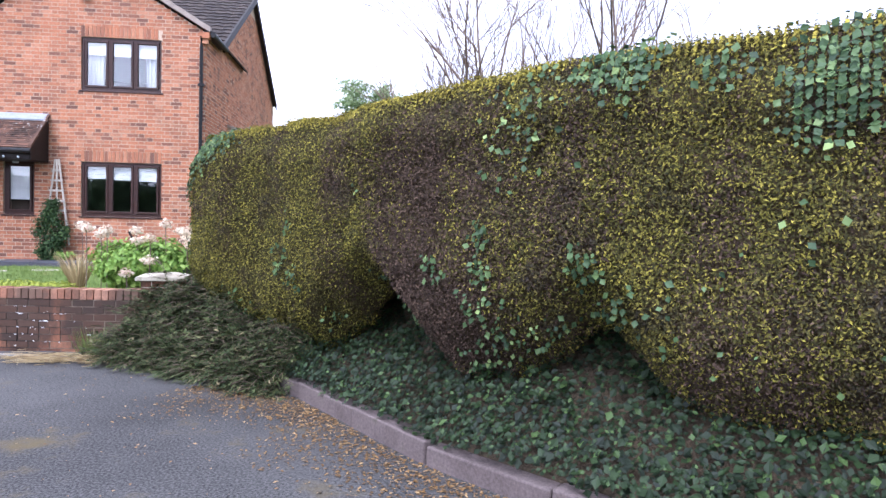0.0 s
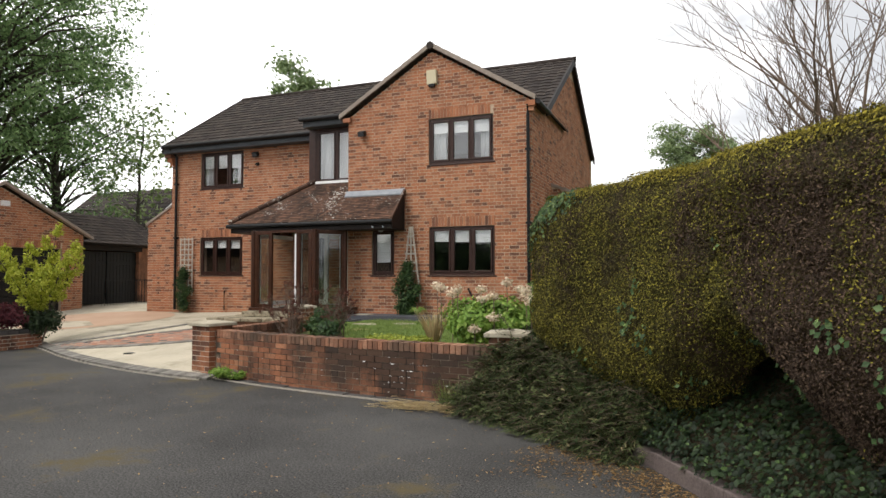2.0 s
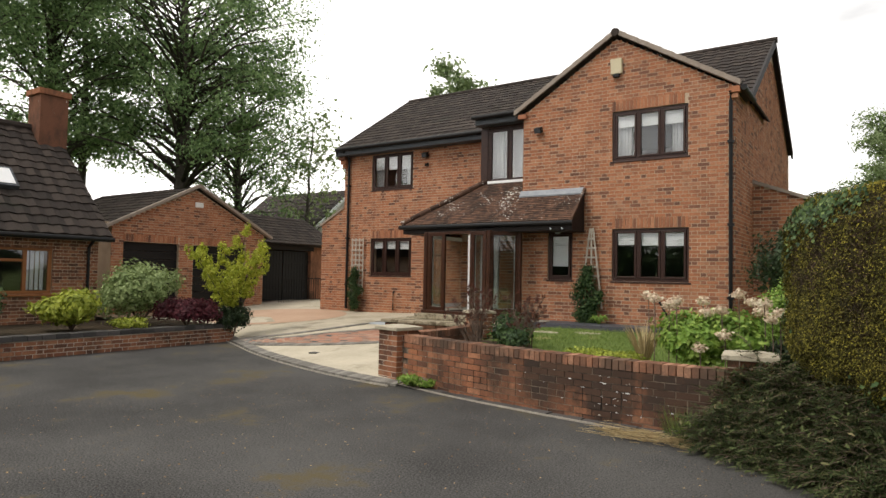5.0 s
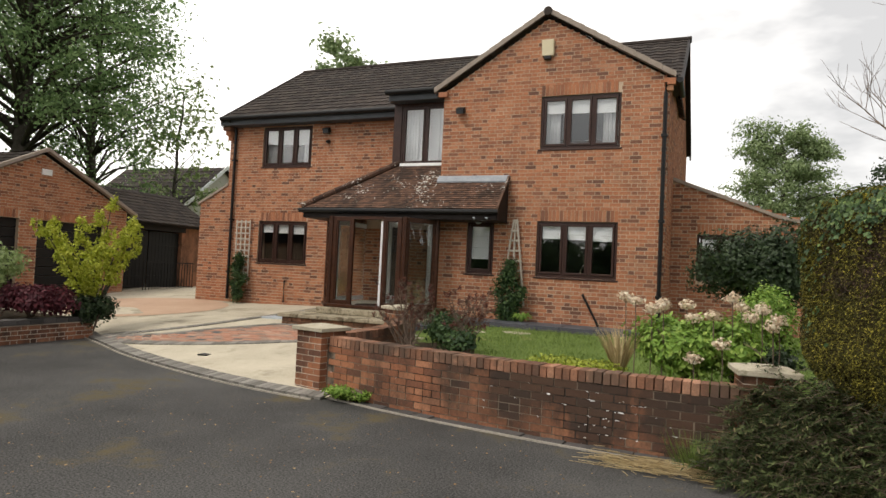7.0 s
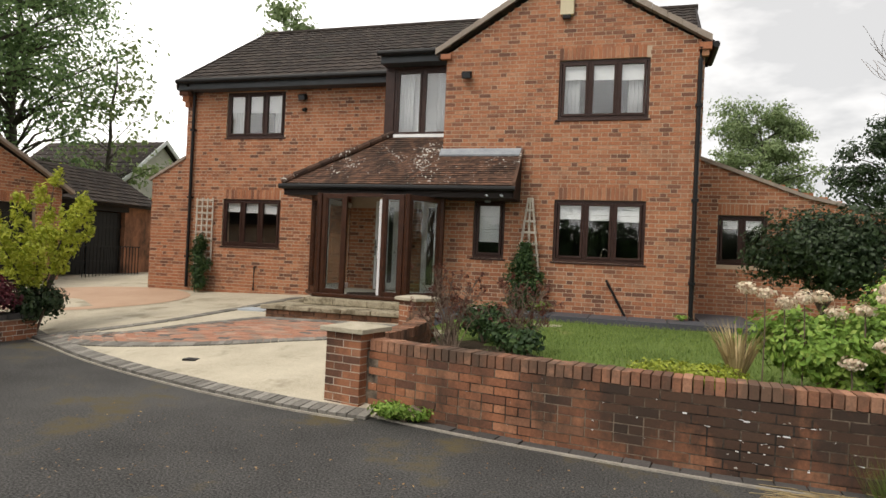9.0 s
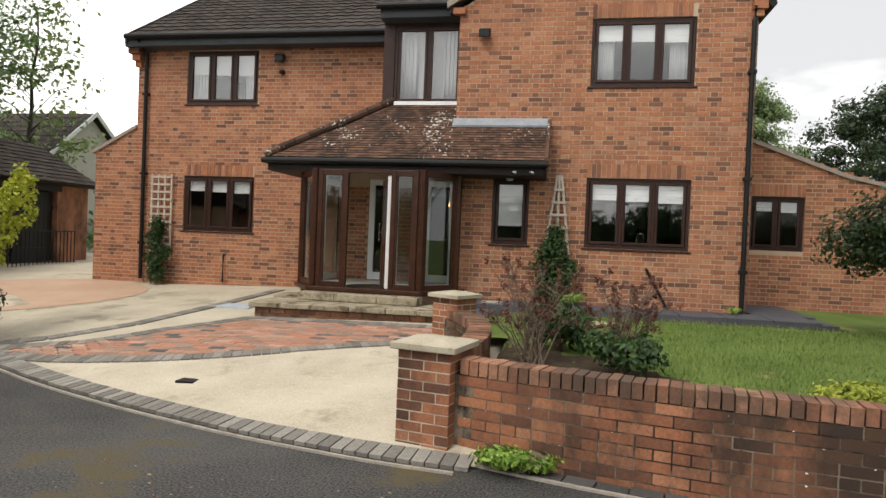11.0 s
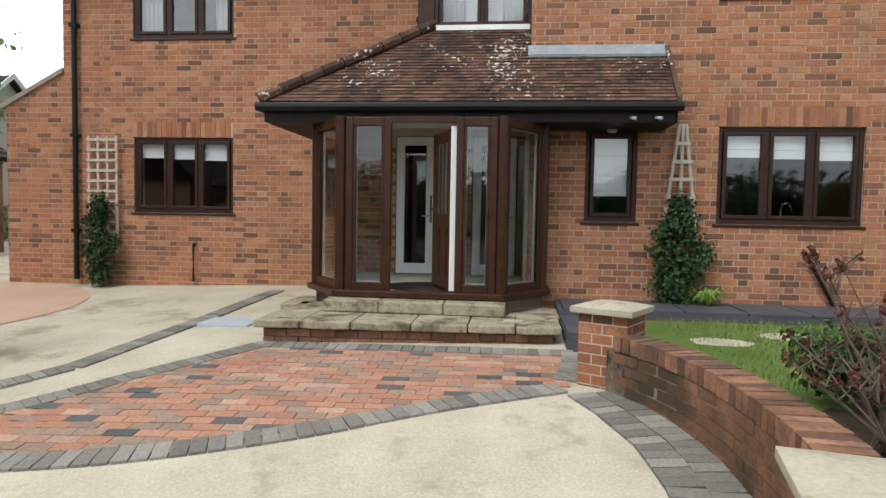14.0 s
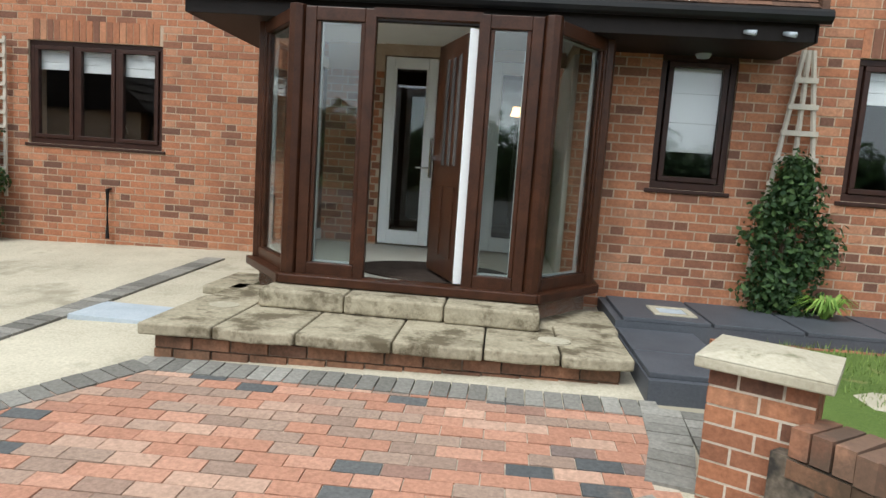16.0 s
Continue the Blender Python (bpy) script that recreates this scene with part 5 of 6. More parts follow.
def tree(name, label, at, height, spread, mat, seed, trunk=0.22, bare=0.3, clumps=60, leaves=170, size=0.2, lean=(0, 0), clump=1.15, fork=0.45):
    """A tree: tapered trunk, limbs and twigs, and clumps of leaves at their ends with gaps between."""
    rng = random.Random(seed)
    t = thing(name, label, "tree", at)
    w, lv, limbs = Shape(), Shape(), Shape()
    pts = [Vector((lean[0] * q * q * height + rng.uniform(-0.1, 0.1) * q * 3, lean[1] * q * q * height, q * height * 0.92)) for q in [k / 8 for k in range(9)]]
    w.tube(pts, [trunk * (1 - 0.9 * k / 8) + 0.015 for k in range(9)], 9)
    ends = []
    for k in range(clumps):
        q = bare + (1 - bare) * (k + rng.random()) / clumps
        i = min(7, int(q * 8))
        p = pts[i].lerp(pts[i + 1], q * 8 - i)
        a = rng.uniform(0, 6.28)
        reach = spread * rng.uniform(0.35, 1.0) * (1.15 - abs(q - 0.55) * 1.25)
        e = p + Vector((math.cos(a) * reach, math.sin(a) * reach, reach * rng.uniform(0.15, 0.75)))
        mid = p.lerp(e, 0.5) + Vector((0, 0, 0.12 * reach))
        limbs.tube([p, mid, e], [trunk * 0.3 * (1.1 - q), trunk * 0.16 * (1.1 - q) + 0.01, 0.01], 5)
        ends += [e, mid.lerp(e, 0.4)] if rng.random() < 0.6 else [e]
    for k, e in enumerate(ends):
        c = clump * rng.uniform(0.6, 1.25)
        cloud(lv, e, (c, c, c * 0.62), leaves, size, rng, 0.1, 0.6, seed + k)
    part("trunk", w, M_BARK, t, smooth=True)
    part("limb_mass", limbs, M_BARK, t, smooth=True, kind="stuff")
    part("crown", lv, mat, t)
    return t


tree("sycamore", "tall sycamore with a pale bare lower trunk", (-27, 17.1, 0), 21, 6.0, M_TREE, 3, 0.4, 0.26, 172, 122, 0.094, clump=1.31)
tree("sycamore", "tall dense sycamore with dark green leaves", (-31, 13.2, 0), 20, 5.3, M_TREE, 4, 0.34, 0.3, 138, 114, 0.097, clump=1.25)
tree("sycamore", "tall slender sycamore among a group", (-33, 15.6, 0), 19, 4.8, M_TREE, 5, 0.26, 0.35, 103, 108, 0.097, clump=1.25)
tree("sycamore", "tall dense sycamore with dark green leaves", (-30, 8.2, 0), 19, 5.3, M_TREE, 6, 0.32, 0.3, 138, 114, 0.097, clump=1.25)
tree("sycamore", "broad sycamore hanging low behind the garages", (-27.5, 20.6, 0), 14, 4.2, M_TREE, 8, 0.28, 0.15, 126, 122, 0.088, clump=1.14)
tree("sycamore", "tall dense sycamore with dark green leaves", (-28, 2.0, 0), 19, 5.6, M_TREE, 9, 0.34, 0.3, 103, 129, 0.107, clump=1.25)
tree("sparse_tree", "thin young tree with sparse pale leaves", (-26.5, 24.5, 0), 10.5, 2.6, M_SHRUB, 12, 0.13, 0.2, 42, 26, 0.13)
tree("garden_tree", "broad-leaved tree behind the house roof", (-22.0, 33, 0), 14.5, 3.0, M_WILLOW, 13, 0.25, 0.4, 40, 90, 0.18)
tree("weeping_birch", "pale green drooping tree beyond the side garden", (0.15, 27.5, 0), 7.6, 2.0, M_WILLOW, 14, 0.13, 0.1, 170, 130, 0.06, clump=0.55)
tree("garden_tree", "dark tree in the garden beyond the house", (6.0, 32, 0), 8.3, 2.4, M_DARKLEAF, 15, 0.2, 0.2, 70, 150, 0.09, clump=0.8)
bush("evergreen_bush", "dark rounded evergreen beside the side extension", (-1.55, 11.4, 0.95), (1.0, 0.88, 0.78), M_DARKLEAF, 20000, 0.036, 16)
part("trunk", Shape().tube([(0, 0, -0.55), (0.03, 0, -0.1), (0, 0, 0.6)], [0.05, 0.045, 0.03], 8), M_BARK, scene.objects["evergreen_bush"], smooth=True)
bt = Shape()
for k in range(46):
    x, y = -30 + 8 * noise.noise(Vector((k, 0, 0))) + (k % 3) * 1.2, 5 + k * 0.55
    cloud(bt, (x, y, 1.2 + 0.8 * noise.noise(Vector((k * 1.3, 4, 0)))), (1.6, 1.3, 1.3), 420, 0.17, random.Random(k), 0.2, 0.5, k)
tagged(part("undergrowth", bt, M_TREE), "dense dark undergrowth beneath the trees", "undergrowth", kind="stuff")


def bare_tree(at, seed, height=6.0):
    """A leafless tree of many upright stems and fine twigs."""
    rng = random.Random(seed)
    t = thing("bare_tree", "leafless multi-stemmed tree behind the hedge", "tree", at)
    w = Shape()

    def grow(p, d, length, r, depth):
        pts, rad = [p], [r]
        for k in range(4):
            d = (d + Vector((rng.uniform(-0.16, 0.16), rng.uniform(-0.16, 0.16), rng.uniform(-0.02, 0.1)))).normalized()
            pts.append(pts[-1] + d * length / 4)
            rad.append(r * (1 - 0.2 * (k + 1)) + 0.002)
        w.tube(pts, rad, 5 if depth < 2 else 4)
        if depth < 4:
            for k in range(rng.randint(3, 4)):
                q = rng.uniform(0.3, 1.0)
                i = min(3, int(q * 4))
                e = (d + Vector((rng.uniform(-0.9, 0.9), rng.uniform(-0.9, 0.9), rng.uniform(0.0, 0.5)))).normalized()
                grow(pts[i].lerp(pts[i + 1], q * 4 - i), e, length * rng.uniform(0.5, 0.72), rad[i] * 0.62, depth + 1)

    for k in range(5):
        a = k * 1.26 + rng.uniform(-0.3, 0.3)
        grow(Vector((0, 0, 0)), Vector((math.cos(a) * 0.55, math.sin(a) * 0.55, 1)).normalized(), height * 0.5, 0.013 * height, 0)
    part("branching", w, M_TWIG, t, "bare grey-brown branches", kind="stuff")
    return t


bare_tree((3.7, 11.4, 0.2), 31, 8.6)
bare_tree((2.75, 11.8, 0.2), 33, 7.4)
belt = Shape()
for k in range(60):
    q = random.Random(900 + k)
    cloud(belt, (-34 + k * 0.95, -22 + q.uniform(-2, 2), q.uniform(1.0, 3.0)), (2.0, 1.6, 2.2), 420, 0.34, q, 0.1, 0.5, k)
tagged(part("tree_belt", belt, M_CLIMBER), "belt of trees across the road", "trees", kind="stuff")

# ---- the big hedge ----
FACE = smooth_line([(-1.36, 7.56), (-1.42, 6.52), (-0.81, 5.61), (0.04, 4.71), (0.84, 3.61), (1.44, 2.91), (2.14, 2.26), (2.94, 1.61), (4.14, 0.86), (5.94, 0.16)], 8)
KERB_H = smooth_line([(-0.61, 5.41), (-0.02, 4.79), (0.84, 3.42), (1.40, 2.72), (2.14, 1.96), (2.94, 1.31), (4.34, 0.46), (6.14, -0.34)], 8)
FACE_PTS = along(FACE, 0.04)


SKIRT_S = [0, 1.05, 2.06, 2.92, 3.3, 3.72, 4.1, 4.3, 4.52, 4.88, 5.52, 5.85, 6.07, 6.2, 6.35, 6.75, 7.2, 8.5, 12]
SKIRT_Z = [0.6, 0.55, 0.49, 0.33, 0.42, 0.8, 1.1, 0.98, 0.72, 0.42, 0.6, 0.86, 1.06, 0.85, 0.55, 0.38, 0.44, 0.42, 0.4]


def skirt(s):
    """The height of the hedge's scalloped, ragged lower edge at s metres along its face."""
    z = sum(float(np.interp(s + d, SKIRT_S, SKIRT_Z)) for d in (-0.16, -0.08, 0, 0.08, 0.16)) / 5
    return z + 0.05 * noise.noise(Vector((s * 4.5, 1, 8))) + 0.03 * noise.noise(Vector((s * 13, 4, 8)))


def crest(s):
    return 2.28 + 0.1 * s / 6 + 0.035 * noise.noise(Vector((s * 1.5, 3, 0)))


hedge = thing("conifer_hedge", "tall clipped conifer hedge, mossy yellow with dead brown patches and ivy", "hedge", (1.0, 4.5, 0.0))
rng = random.Random(41)
core, sprigs, dead = Shape(), Shape(), Shape()


def hedge_point(i, v):
    """A point of the face: i along, v from the skirt (0) to the crest (1) and on over the top."""
    p, h = FACE_PTS[i]
    s = i * 0.04
    out = Vector((math.sin(h), -math.cos(h), 0))
    lo, hi = skirt(s), crest(s)
    if v <= 1:
        z = lo + (hi - lo) * v
        belly = -0.34 * (max(0, 0.3 - v) / 0.3) ** 1.8 - 0.14 * max(0, v - 0.86) / 0.14
        belly += 0.075 * noise.noise(Vector((s * 1.3, z * 1.3, 5))) + 0.03 * noise.noise(Vector((s * 5, z * 5, 9)))
        return p + out * belly + Vector((0, 0, z)), out
    back = (v - 1) * 4.2
    z = hi + 0.02 * noise.noise(Vector((s * 3, back * 3, 2))) - 0.04 * max(0, back - 1.1)
    return p - out * (0.14 + back) + Vector((0, 0, z)), Vector((0, 0, 1))


N = len(FACE_PTS)
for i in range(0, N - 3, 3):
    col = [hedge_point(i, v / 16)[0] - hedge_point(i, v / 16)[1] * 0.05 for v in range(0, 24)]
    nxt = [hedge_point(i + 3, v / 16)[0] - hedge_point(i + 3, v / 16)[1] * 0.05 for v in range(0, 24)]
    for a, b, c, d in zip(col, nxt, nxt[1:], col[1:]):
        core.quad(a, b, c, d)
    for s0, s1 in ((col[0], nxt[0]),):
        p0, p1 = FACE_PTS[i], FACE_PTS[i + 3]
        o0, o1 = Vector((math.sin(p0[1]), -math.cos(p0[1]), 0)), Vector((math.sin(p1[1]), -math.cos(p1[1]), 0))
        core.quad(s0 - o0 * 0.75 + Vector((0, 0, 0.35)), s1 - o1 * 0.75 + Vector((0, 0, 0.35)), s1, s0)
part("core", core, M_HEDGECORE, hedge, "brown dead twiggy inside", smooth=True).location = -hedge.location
for _ in range(330000):
    i = int(rng.random() * min(N - 3, 235))
    v = rng.random() * 1.3 - 0.05
    p, o = hedge_point(i, v)
    p = p.lerp(hedge_point(i + 1, v)[0], rng.random()) + o * rng.uniform(-0.04, 0.03)
    n = (o + Vector((rng.uniform(-0.9, 0.9), rng.uniform(-0.9, 0.9), rng.uniform(-0.2, 1.0)))).normalized()
    s = i * 0.04
    brown = 1.3 * math.exp(-((s - 4.75) / 0.72) ** 2 - ((p.z - 0.85) / 0.55) ** 2) + 0.9 * math.exp(-((s - 4.7) / 0.95) ** 2 - ((p.z - 1.85) / 0.38) ** 2) + 0.5 * math.exp(-((s - 6.9) / 0.5) ** 2 - ((p.z - 0.7) / 0.2) ** 2) + 0.5 * math.exp(-((s - 1.6) / 0.2) ** 2 - ((p.z - 1.7) / 0.4) ** 2)
    brown += 0.6 * noise.noise(Vector((s * 2.6, p.z * 0.7, 7))) + 0.45 * noise.noise(Vector((s * 6.5, p.z * 1.6, 17))) + rng.uniform(-0.6, 0.6)
    if v > 0.97:
        brown -= 0.8
    if s < 4.0 and p.z < 1.5:
        brown -= 0.25
    (dead if brown > 0.45 else sprigs).leaf(p, n, rng.uniform(0.005, 0.014), 0.45, rng)
part("sprig_mass", sprigs, M_HEDGE, hedge, "fine mossy yellow-green sprigs", kind="stuff").location = -hedge.location
part("dead_sprig_mass", dead, M_DEADSPRIG, hedge, "dead brown patches of the hedge", kind="stuff").location = -hedge.location
moss = Shape()
for _ in range(26000):
    i = int(rng.random() * min(N - 3, 235))
    p, o = hedge_point(i, rng.gauss(1.0, 0.022))
    n = (o + Vector((rng.uniform(-0.8, 0.8), rng.uniform(-0.8, 0.8), rng.uniform(0.2, 1.2)))).normalized()
    if noise.noise(Vector((i * 0.07, 2, 3))) + rng.uniform(-0.4, 0.4) > -0.15:
        moss.leaf(p + o * rng.uniform(-0.01, 0.035), n, rng.uniform(0.006, 0.016), 0.5, rng)
part("moss_rim", moss, M_MOSS, hedge, "yellow mossy rim along the clipped top", kind="stuff").location = -hedge.location
ivy = Shape()
IVY_AT = [(1.25, 2.2, 0.2, 420), (1.7, 2.2, 0.18, 280), (2.1, 2.25, 0.12, 60), (0.8, 2.2, 0.3, 240), (0.95, 1.75, 0.22, 60), (1.0, 1.3, 0.2, 26), (1.9, 2.22, 0.16, 60), (3.17, 1.42, 0.07, 12), (3.0, 1.12, 0.14, 26), (3.22, 0.99, 0.1, 18), (2.2, 0.6, 0.2, 24), (5.39, 1.38, 0.08, 30), (5.4, 1.2, 0.06, 20), (5.01, 1.18, 0.1, 20), (5.34, 1.0, 0.1, 30), (5.43, 0.76, 0.16, 40), (6.02, 1.22, 0.1, 40), (6.21, 2.31, 0.16, 220), (6.0, 2.28, 0.1, 30), (6.69, 2.21, 0.1, 36), (7.17, 2.14, 0.2, 320), (7.1, 1.95, 0.14, 40), (4.08, 1.71, 0.04, 4), (5.67, 2.06, 0.22, 70), (5.5, 1.9, 0.2, 14), (6.31, 1.06, 0.1, 6), (6.6, 0.9, 0.4, 14), (7.0, 1.4, 0.5, 12), (4.15, 0.98, 0.1, 24), (4.5, 0.78, 0.12, 22), (5.2, 0.55, 0.14, 34), (5.75, 0.82, 0.12, 30), (6.1, 0.95, 0.1, 26), (3.5, 0.66, 0.12, 14)]
for s, z, r, count in IVY_AT:
    for _ in range(count):
        u, w = s + rng.gauss(0, r * 0.6), z + rng.gauss(0, r * 0.6)
        i = max(0, min(N - 2, int(u / 0.04)))
        v = min(1.12, max(0.02, (w - skirt(u)) / (crest(u) - skirt(u))))
        p, o = hedge_point(i, v)
        n = (o + Vector((rng.uniform(-0.5, 0.5), rng.uniform(-0.5, 0.5), rng.uniform(-0.1, 0.7)))).normalized()
        ivy.leaf(p + o * rng.uniform(0.03, 0.06), n, rng.uniform(0.012, 0.028), 0.8, rng)
part("ivy", ivy, M_IVY, hedge, "trailing green ivy leaves").location = -hedge.location
# ivy bank and kerb below the hedge
bank = thing("ivy_bank", "shaded earth bank under the hedge covered with ivy", "bank", (1, 4.5, 0), kind="stuff")
soil, leaves = Shape(), Shape()
KP = along(KERB_H, 0.06)
for (p, h), (q, g) in zip(KP, KP[1:]):
    o, e = Vector((math.sin(h), -math.cos(h), 0)), Vector((math.sin(g), -math.cos(g), 0))
    prof = [(-0.05, 0.1), (-0.35, 0.3), (-0.8, 0.75), (-1.3, 1.3)]
    for (a, b), (c, d) in zip(prof, prof[1:]):
        soil.quad(p - o * -a + Vector((0, 0, b)), q - e * -a + Vector((0, 0, b)), q - e * -c + Vector((0, 0, d)), p - o * -c + Vector((0, 0, d)))
part("soil", soil, M_SOIL, bank, smooth=True).location = -bank.location
for _ in range(30000):
    p, h = KP[int(rng.random() ** 1.2 * (len(KP) - 1))]
    o = Vector((math.sin(h), -math.cos(h), 0))
    a = rng.random()
    d, z = -0.06 + 1.28 * a, 0.14 + 1.15 * a * (0.55 + 0.45 * a)
    q = p - o * d + Vector((math.cos(h), math.sin(h), 0)) * rng.uniform(-0.04, 0.04) + Vector((0, 0, z + rng.uniform(0.0, 0.09) + 0.08 * noise.noise(p * 2 + Vector((0, 0, a * 3)))))
    n = (o * 0.6 + Vector((rng.uniform(-0.5, 0.5), rng.uniform(-0.5, 0.5), 0.7))).normalized()
    leaves.leaf(q, n, rng.uniform(0.01, 0.02) if rng.random() < 0.7 else rng.uniform(0.02, 0.036), 0.7, rng)
# ground ivy takes the leaf colour darkened for shade below the hedge
part("ivy_leaves", leaves, M_BANKIVY, bank, "ivy ground cover with shade put into its green").location = -bank.location
stone_kerb = thing("kerb", "low pinkish concrete kerb retaining the bank", "kerb", (1, 4.5, 0), kind="structure")
for k, (p, h) in enumerate(along(KERB_H, 0.9, 0.45)):
    part("kerbstone", Shape().box(-0.445, 0.445, -0.06, 0.07, -0.1, 0.12 + 0.012 * (k % 3), pose(p.x - 1, p.y - 4.5, 0, 0, 0, math.degrees(h))), M_KERB, stone_kerb, bevel=0.012)

# ---- wall shrubs, flowers and garden plants ----
def climber(label, at, high, wide, seed, count=30, leaves=120):
    """A climbing shrub: thin stems up the wall and uneven clumps of leaves from the ground to a ragged top."""
    rng = random.Random(seed)
    b = thing("climbing_shrub", label, "climber", at)
    st, lv = Shape(), Shape()
    for k in range(7):
        x = rng.uniform(-0.6, 0.6) * wide
        st.tube([(x * 0.2, 0, 0), (x, rng.uniform(-0.04, 0.06), high * 0.5), (x * 0.7, 0.05, high * rng.uniform(0.75, 1.05))], [0.012, 0.008, 0.003], 5)
    for k in range(count):
        q = (k + rng.random()) / count
        w = wide * (0.45 + 1.1 * q * (1 - q) * 2 if q < 0.75 else 1.15 - q)
        c = (rng.uniform(-w, w), rng.uniform(-0.1, 0.03), high * q)
        cloud(lv, c, (0.14, 0.1, 0.14), leaves, 0.028, rng, 0.1, 0.6, k, 0.6)
    part("stem_mass", st, M_TWIG, b, kind="stuff")
    part("leafage", lv, M_CLIMBER, b)
    return b


climber("dark climbing shrub on the lattice trellis", (-13.72, 14.22, 0.5), 1.2, 0.24, 51)
climber("dense dark green climber on the narrow trellis", (-5.9, 12.86, 0.56), 1.2, 0.3, 52, 80, 60)
for x, y, z, w in ((-5.6, 12.75, 0.6, 0.3), (-3.25, 12.8, 0.6, 0.16)):
    sp = thing("strap_leaf_plant", "low clump of strap leaves at the wall foot", "plant", (x, y, z), kind="stuff")
    s = Shape()
    rng = random.Random(int(-x * 10))
    for _ in range(90):
        a, l = rng.uniform(0, 6.28), rng.uniform(0.6, 1.1) * w
        d, t = Vector((math.cos(a), math.sin(a) * 0.6, 0)), Vector((-math.sin(a), math.cos(a), 0)) * 0.009
        p, q, r = d * 0.02, d * l * 0.5 + Vector((0, 0, 0.6 * l)), d * l + Vector((0, 0, rng.uniform(0.15, 0.5) * l))
        s.quad(p - t, p + t, q + t, q - t).quad(q - t, q + t, r)
    part("blades", s, M_GREEN, sp)
bush("hydrangea", "leafy light green shrub with faded pink flower heads", (-2.4, 7.65, 0.45), (0.68, 0.5, 0.42), M_GREEN, 11000, 0.034, 53)
bush("box_ball", "rounded bright green clipped bush", (-1.68, 8.5, 0.45), (0.42, 0.42, 0.6), M_GREEN, 6000, 0.026, 54)
bush("evergreen_bush", "low dark shrub under the clipped bush", (-1.75, 7.9, 0.45), (0.4, 0.4, 0.25), M_DARKLEAF, 2500, 0.035, 55)
bush("rose_bush", "low dark green rose bush in the bed", (-5.75, 9.2, 0.46), (0.42, 0.38, 0.27), M_CLIMBER, 2600, 0.03, 56)
bush("rose_bush", "small green rose bush in the bed", (-5.2, 8.2, 0.46), (0.34, 0.3, 0.2), M_CLIMBER, 900, 0.034, 59)
bush("weed_clump", "low bright green weed at the foot of the garden wall", (-5.95, 6.93, 0.0), (0.3, 0.2, 0.1), M_GREEN, 1800, 0.022, 57, "weed")
bush("lime_mound", "low lime green cushion plant on the lawn edge", (-3.5, 7.5, 0.44), (0.55, 0.33, 0.14), M_LIME, 4200, 0.02, 58)
rng = random.Random(61)
heads = [(-3.05 + 0.14 * k + rng.uniform(-0.06, 0.06), 7.65 + rng.uniform(-0.35, 0.35), 1.25 + rng.uniform(-0.12, 0.14)) for k in range(11)] + [(-2.1, 7.25, 0.95), (-2.35, 7.22, 0.8), (-1.75, 7.5, 1.3), (-1.6, 7.5, 1.2)]
for p in heads:
    f = thing("flower_head", "faded pale pink hydrangea flower head on a stalk", "flower", (p[0], p[1], 0.45), "hydrangea flowers")
    part("stalk", Shape().tube([(0, 0, 0), (0.01, 0, (p[2] - 0.45) * 0.6), (0, 0, p[2] - 0.45)], 0.006, 5), M_TWIG, f)
    part("petals", cloud(Shape(), (0, 0, p[2] - 0.43), (0.09, 0.09, 0.06), 130, 0.017, rng, 0.4, 0.3, p[0], 0.8), M_FLOWER, f)
gr = thing("ornamental_grass", "pale dry grass tuft with feathery stems", "grass", (-3.1, 7.7, 0.44), kind="stuff")
s = Shape()
for _ in range(240):
    a, l = rng.uniform(0, 6.28), rng.uniform(0.3, 0.65)
    e = Vector((math.cos(a) * l * 0.55, math.sin(a) * l * 0.55, l))
    w = Vector((-math.sin(a), math.cos(a), 0)) * 0.004
    s.quad(-w, w, e * 0.6 + w + Vector((0, 0, 0.08)), e * 0.6 - w + Vector((0, 0, 0.08))).quad(e * 0.6 - w + Vector((0, 0, 0.08)), e * 0.6 + w + Vector((0, 0, 0.08)), e)
part("blades", s, M_STRAW, gr)
for at, seed, spread, tall in (((-5.98, 8.45, 0.47), 71, 0.5, 0.95), ((-5.2, 8.6, 0.47), 72, 0.45, 0.8)):
    rng = random.Random(seed)
    b = thing("dead_shrub", "leggy brown shrub with dried dark red heads", "shrub", at, "dried shrubs in the bed")
    st, hd = Shape(), Shape()
    for k in range(34):
        a, r = rng.uniform(0, 6.28), rng.uniform(0.15, 1.0)
        e = Vector((math.cos(a) * spread * r, math.sin(a) * spread * r, tall * rng.uniform(0.3, 1.0)))
        mid = e * 0.5 + Vector((rng.uniform(-0.06, 0.06), rng.uniform(-0.06, 0.06), 0.06))
        st.tube([(rng.uniform(-0.12, 0.12), rng.uniform(-0.12, 0.12), 0), mid, e], [0.008, 0.005, 0.002], 5)
        for j in range(6):
            q = mid.lerp(e, rng.uniform(0.1, 0.9))
            d = q + Vector((rng.uniform(-0.14, 0.14), rng.uniform(-0.14, 0.14), rng.uniform(0.0, 0.16)))
            st.tube([q, d], [0.005, 0.002], 4)
            if rng.random() < 0.22:
                cloud(hd, d, (0.03, 0.03, 0.035), 16, 0.015, rng, 0.2, 0.3, k)
        cloud(hd, e, (0.03, 0.03, 0.05), 20, 0.015, rng, 0.2, 0.3, k)
    part("stem_mass", st, M_TWIG, b, kind="stuff")
    part("dried_head_mass", hd, M_DEADHEAD, b, "dried dark red leaf clusters", kind="stuff")
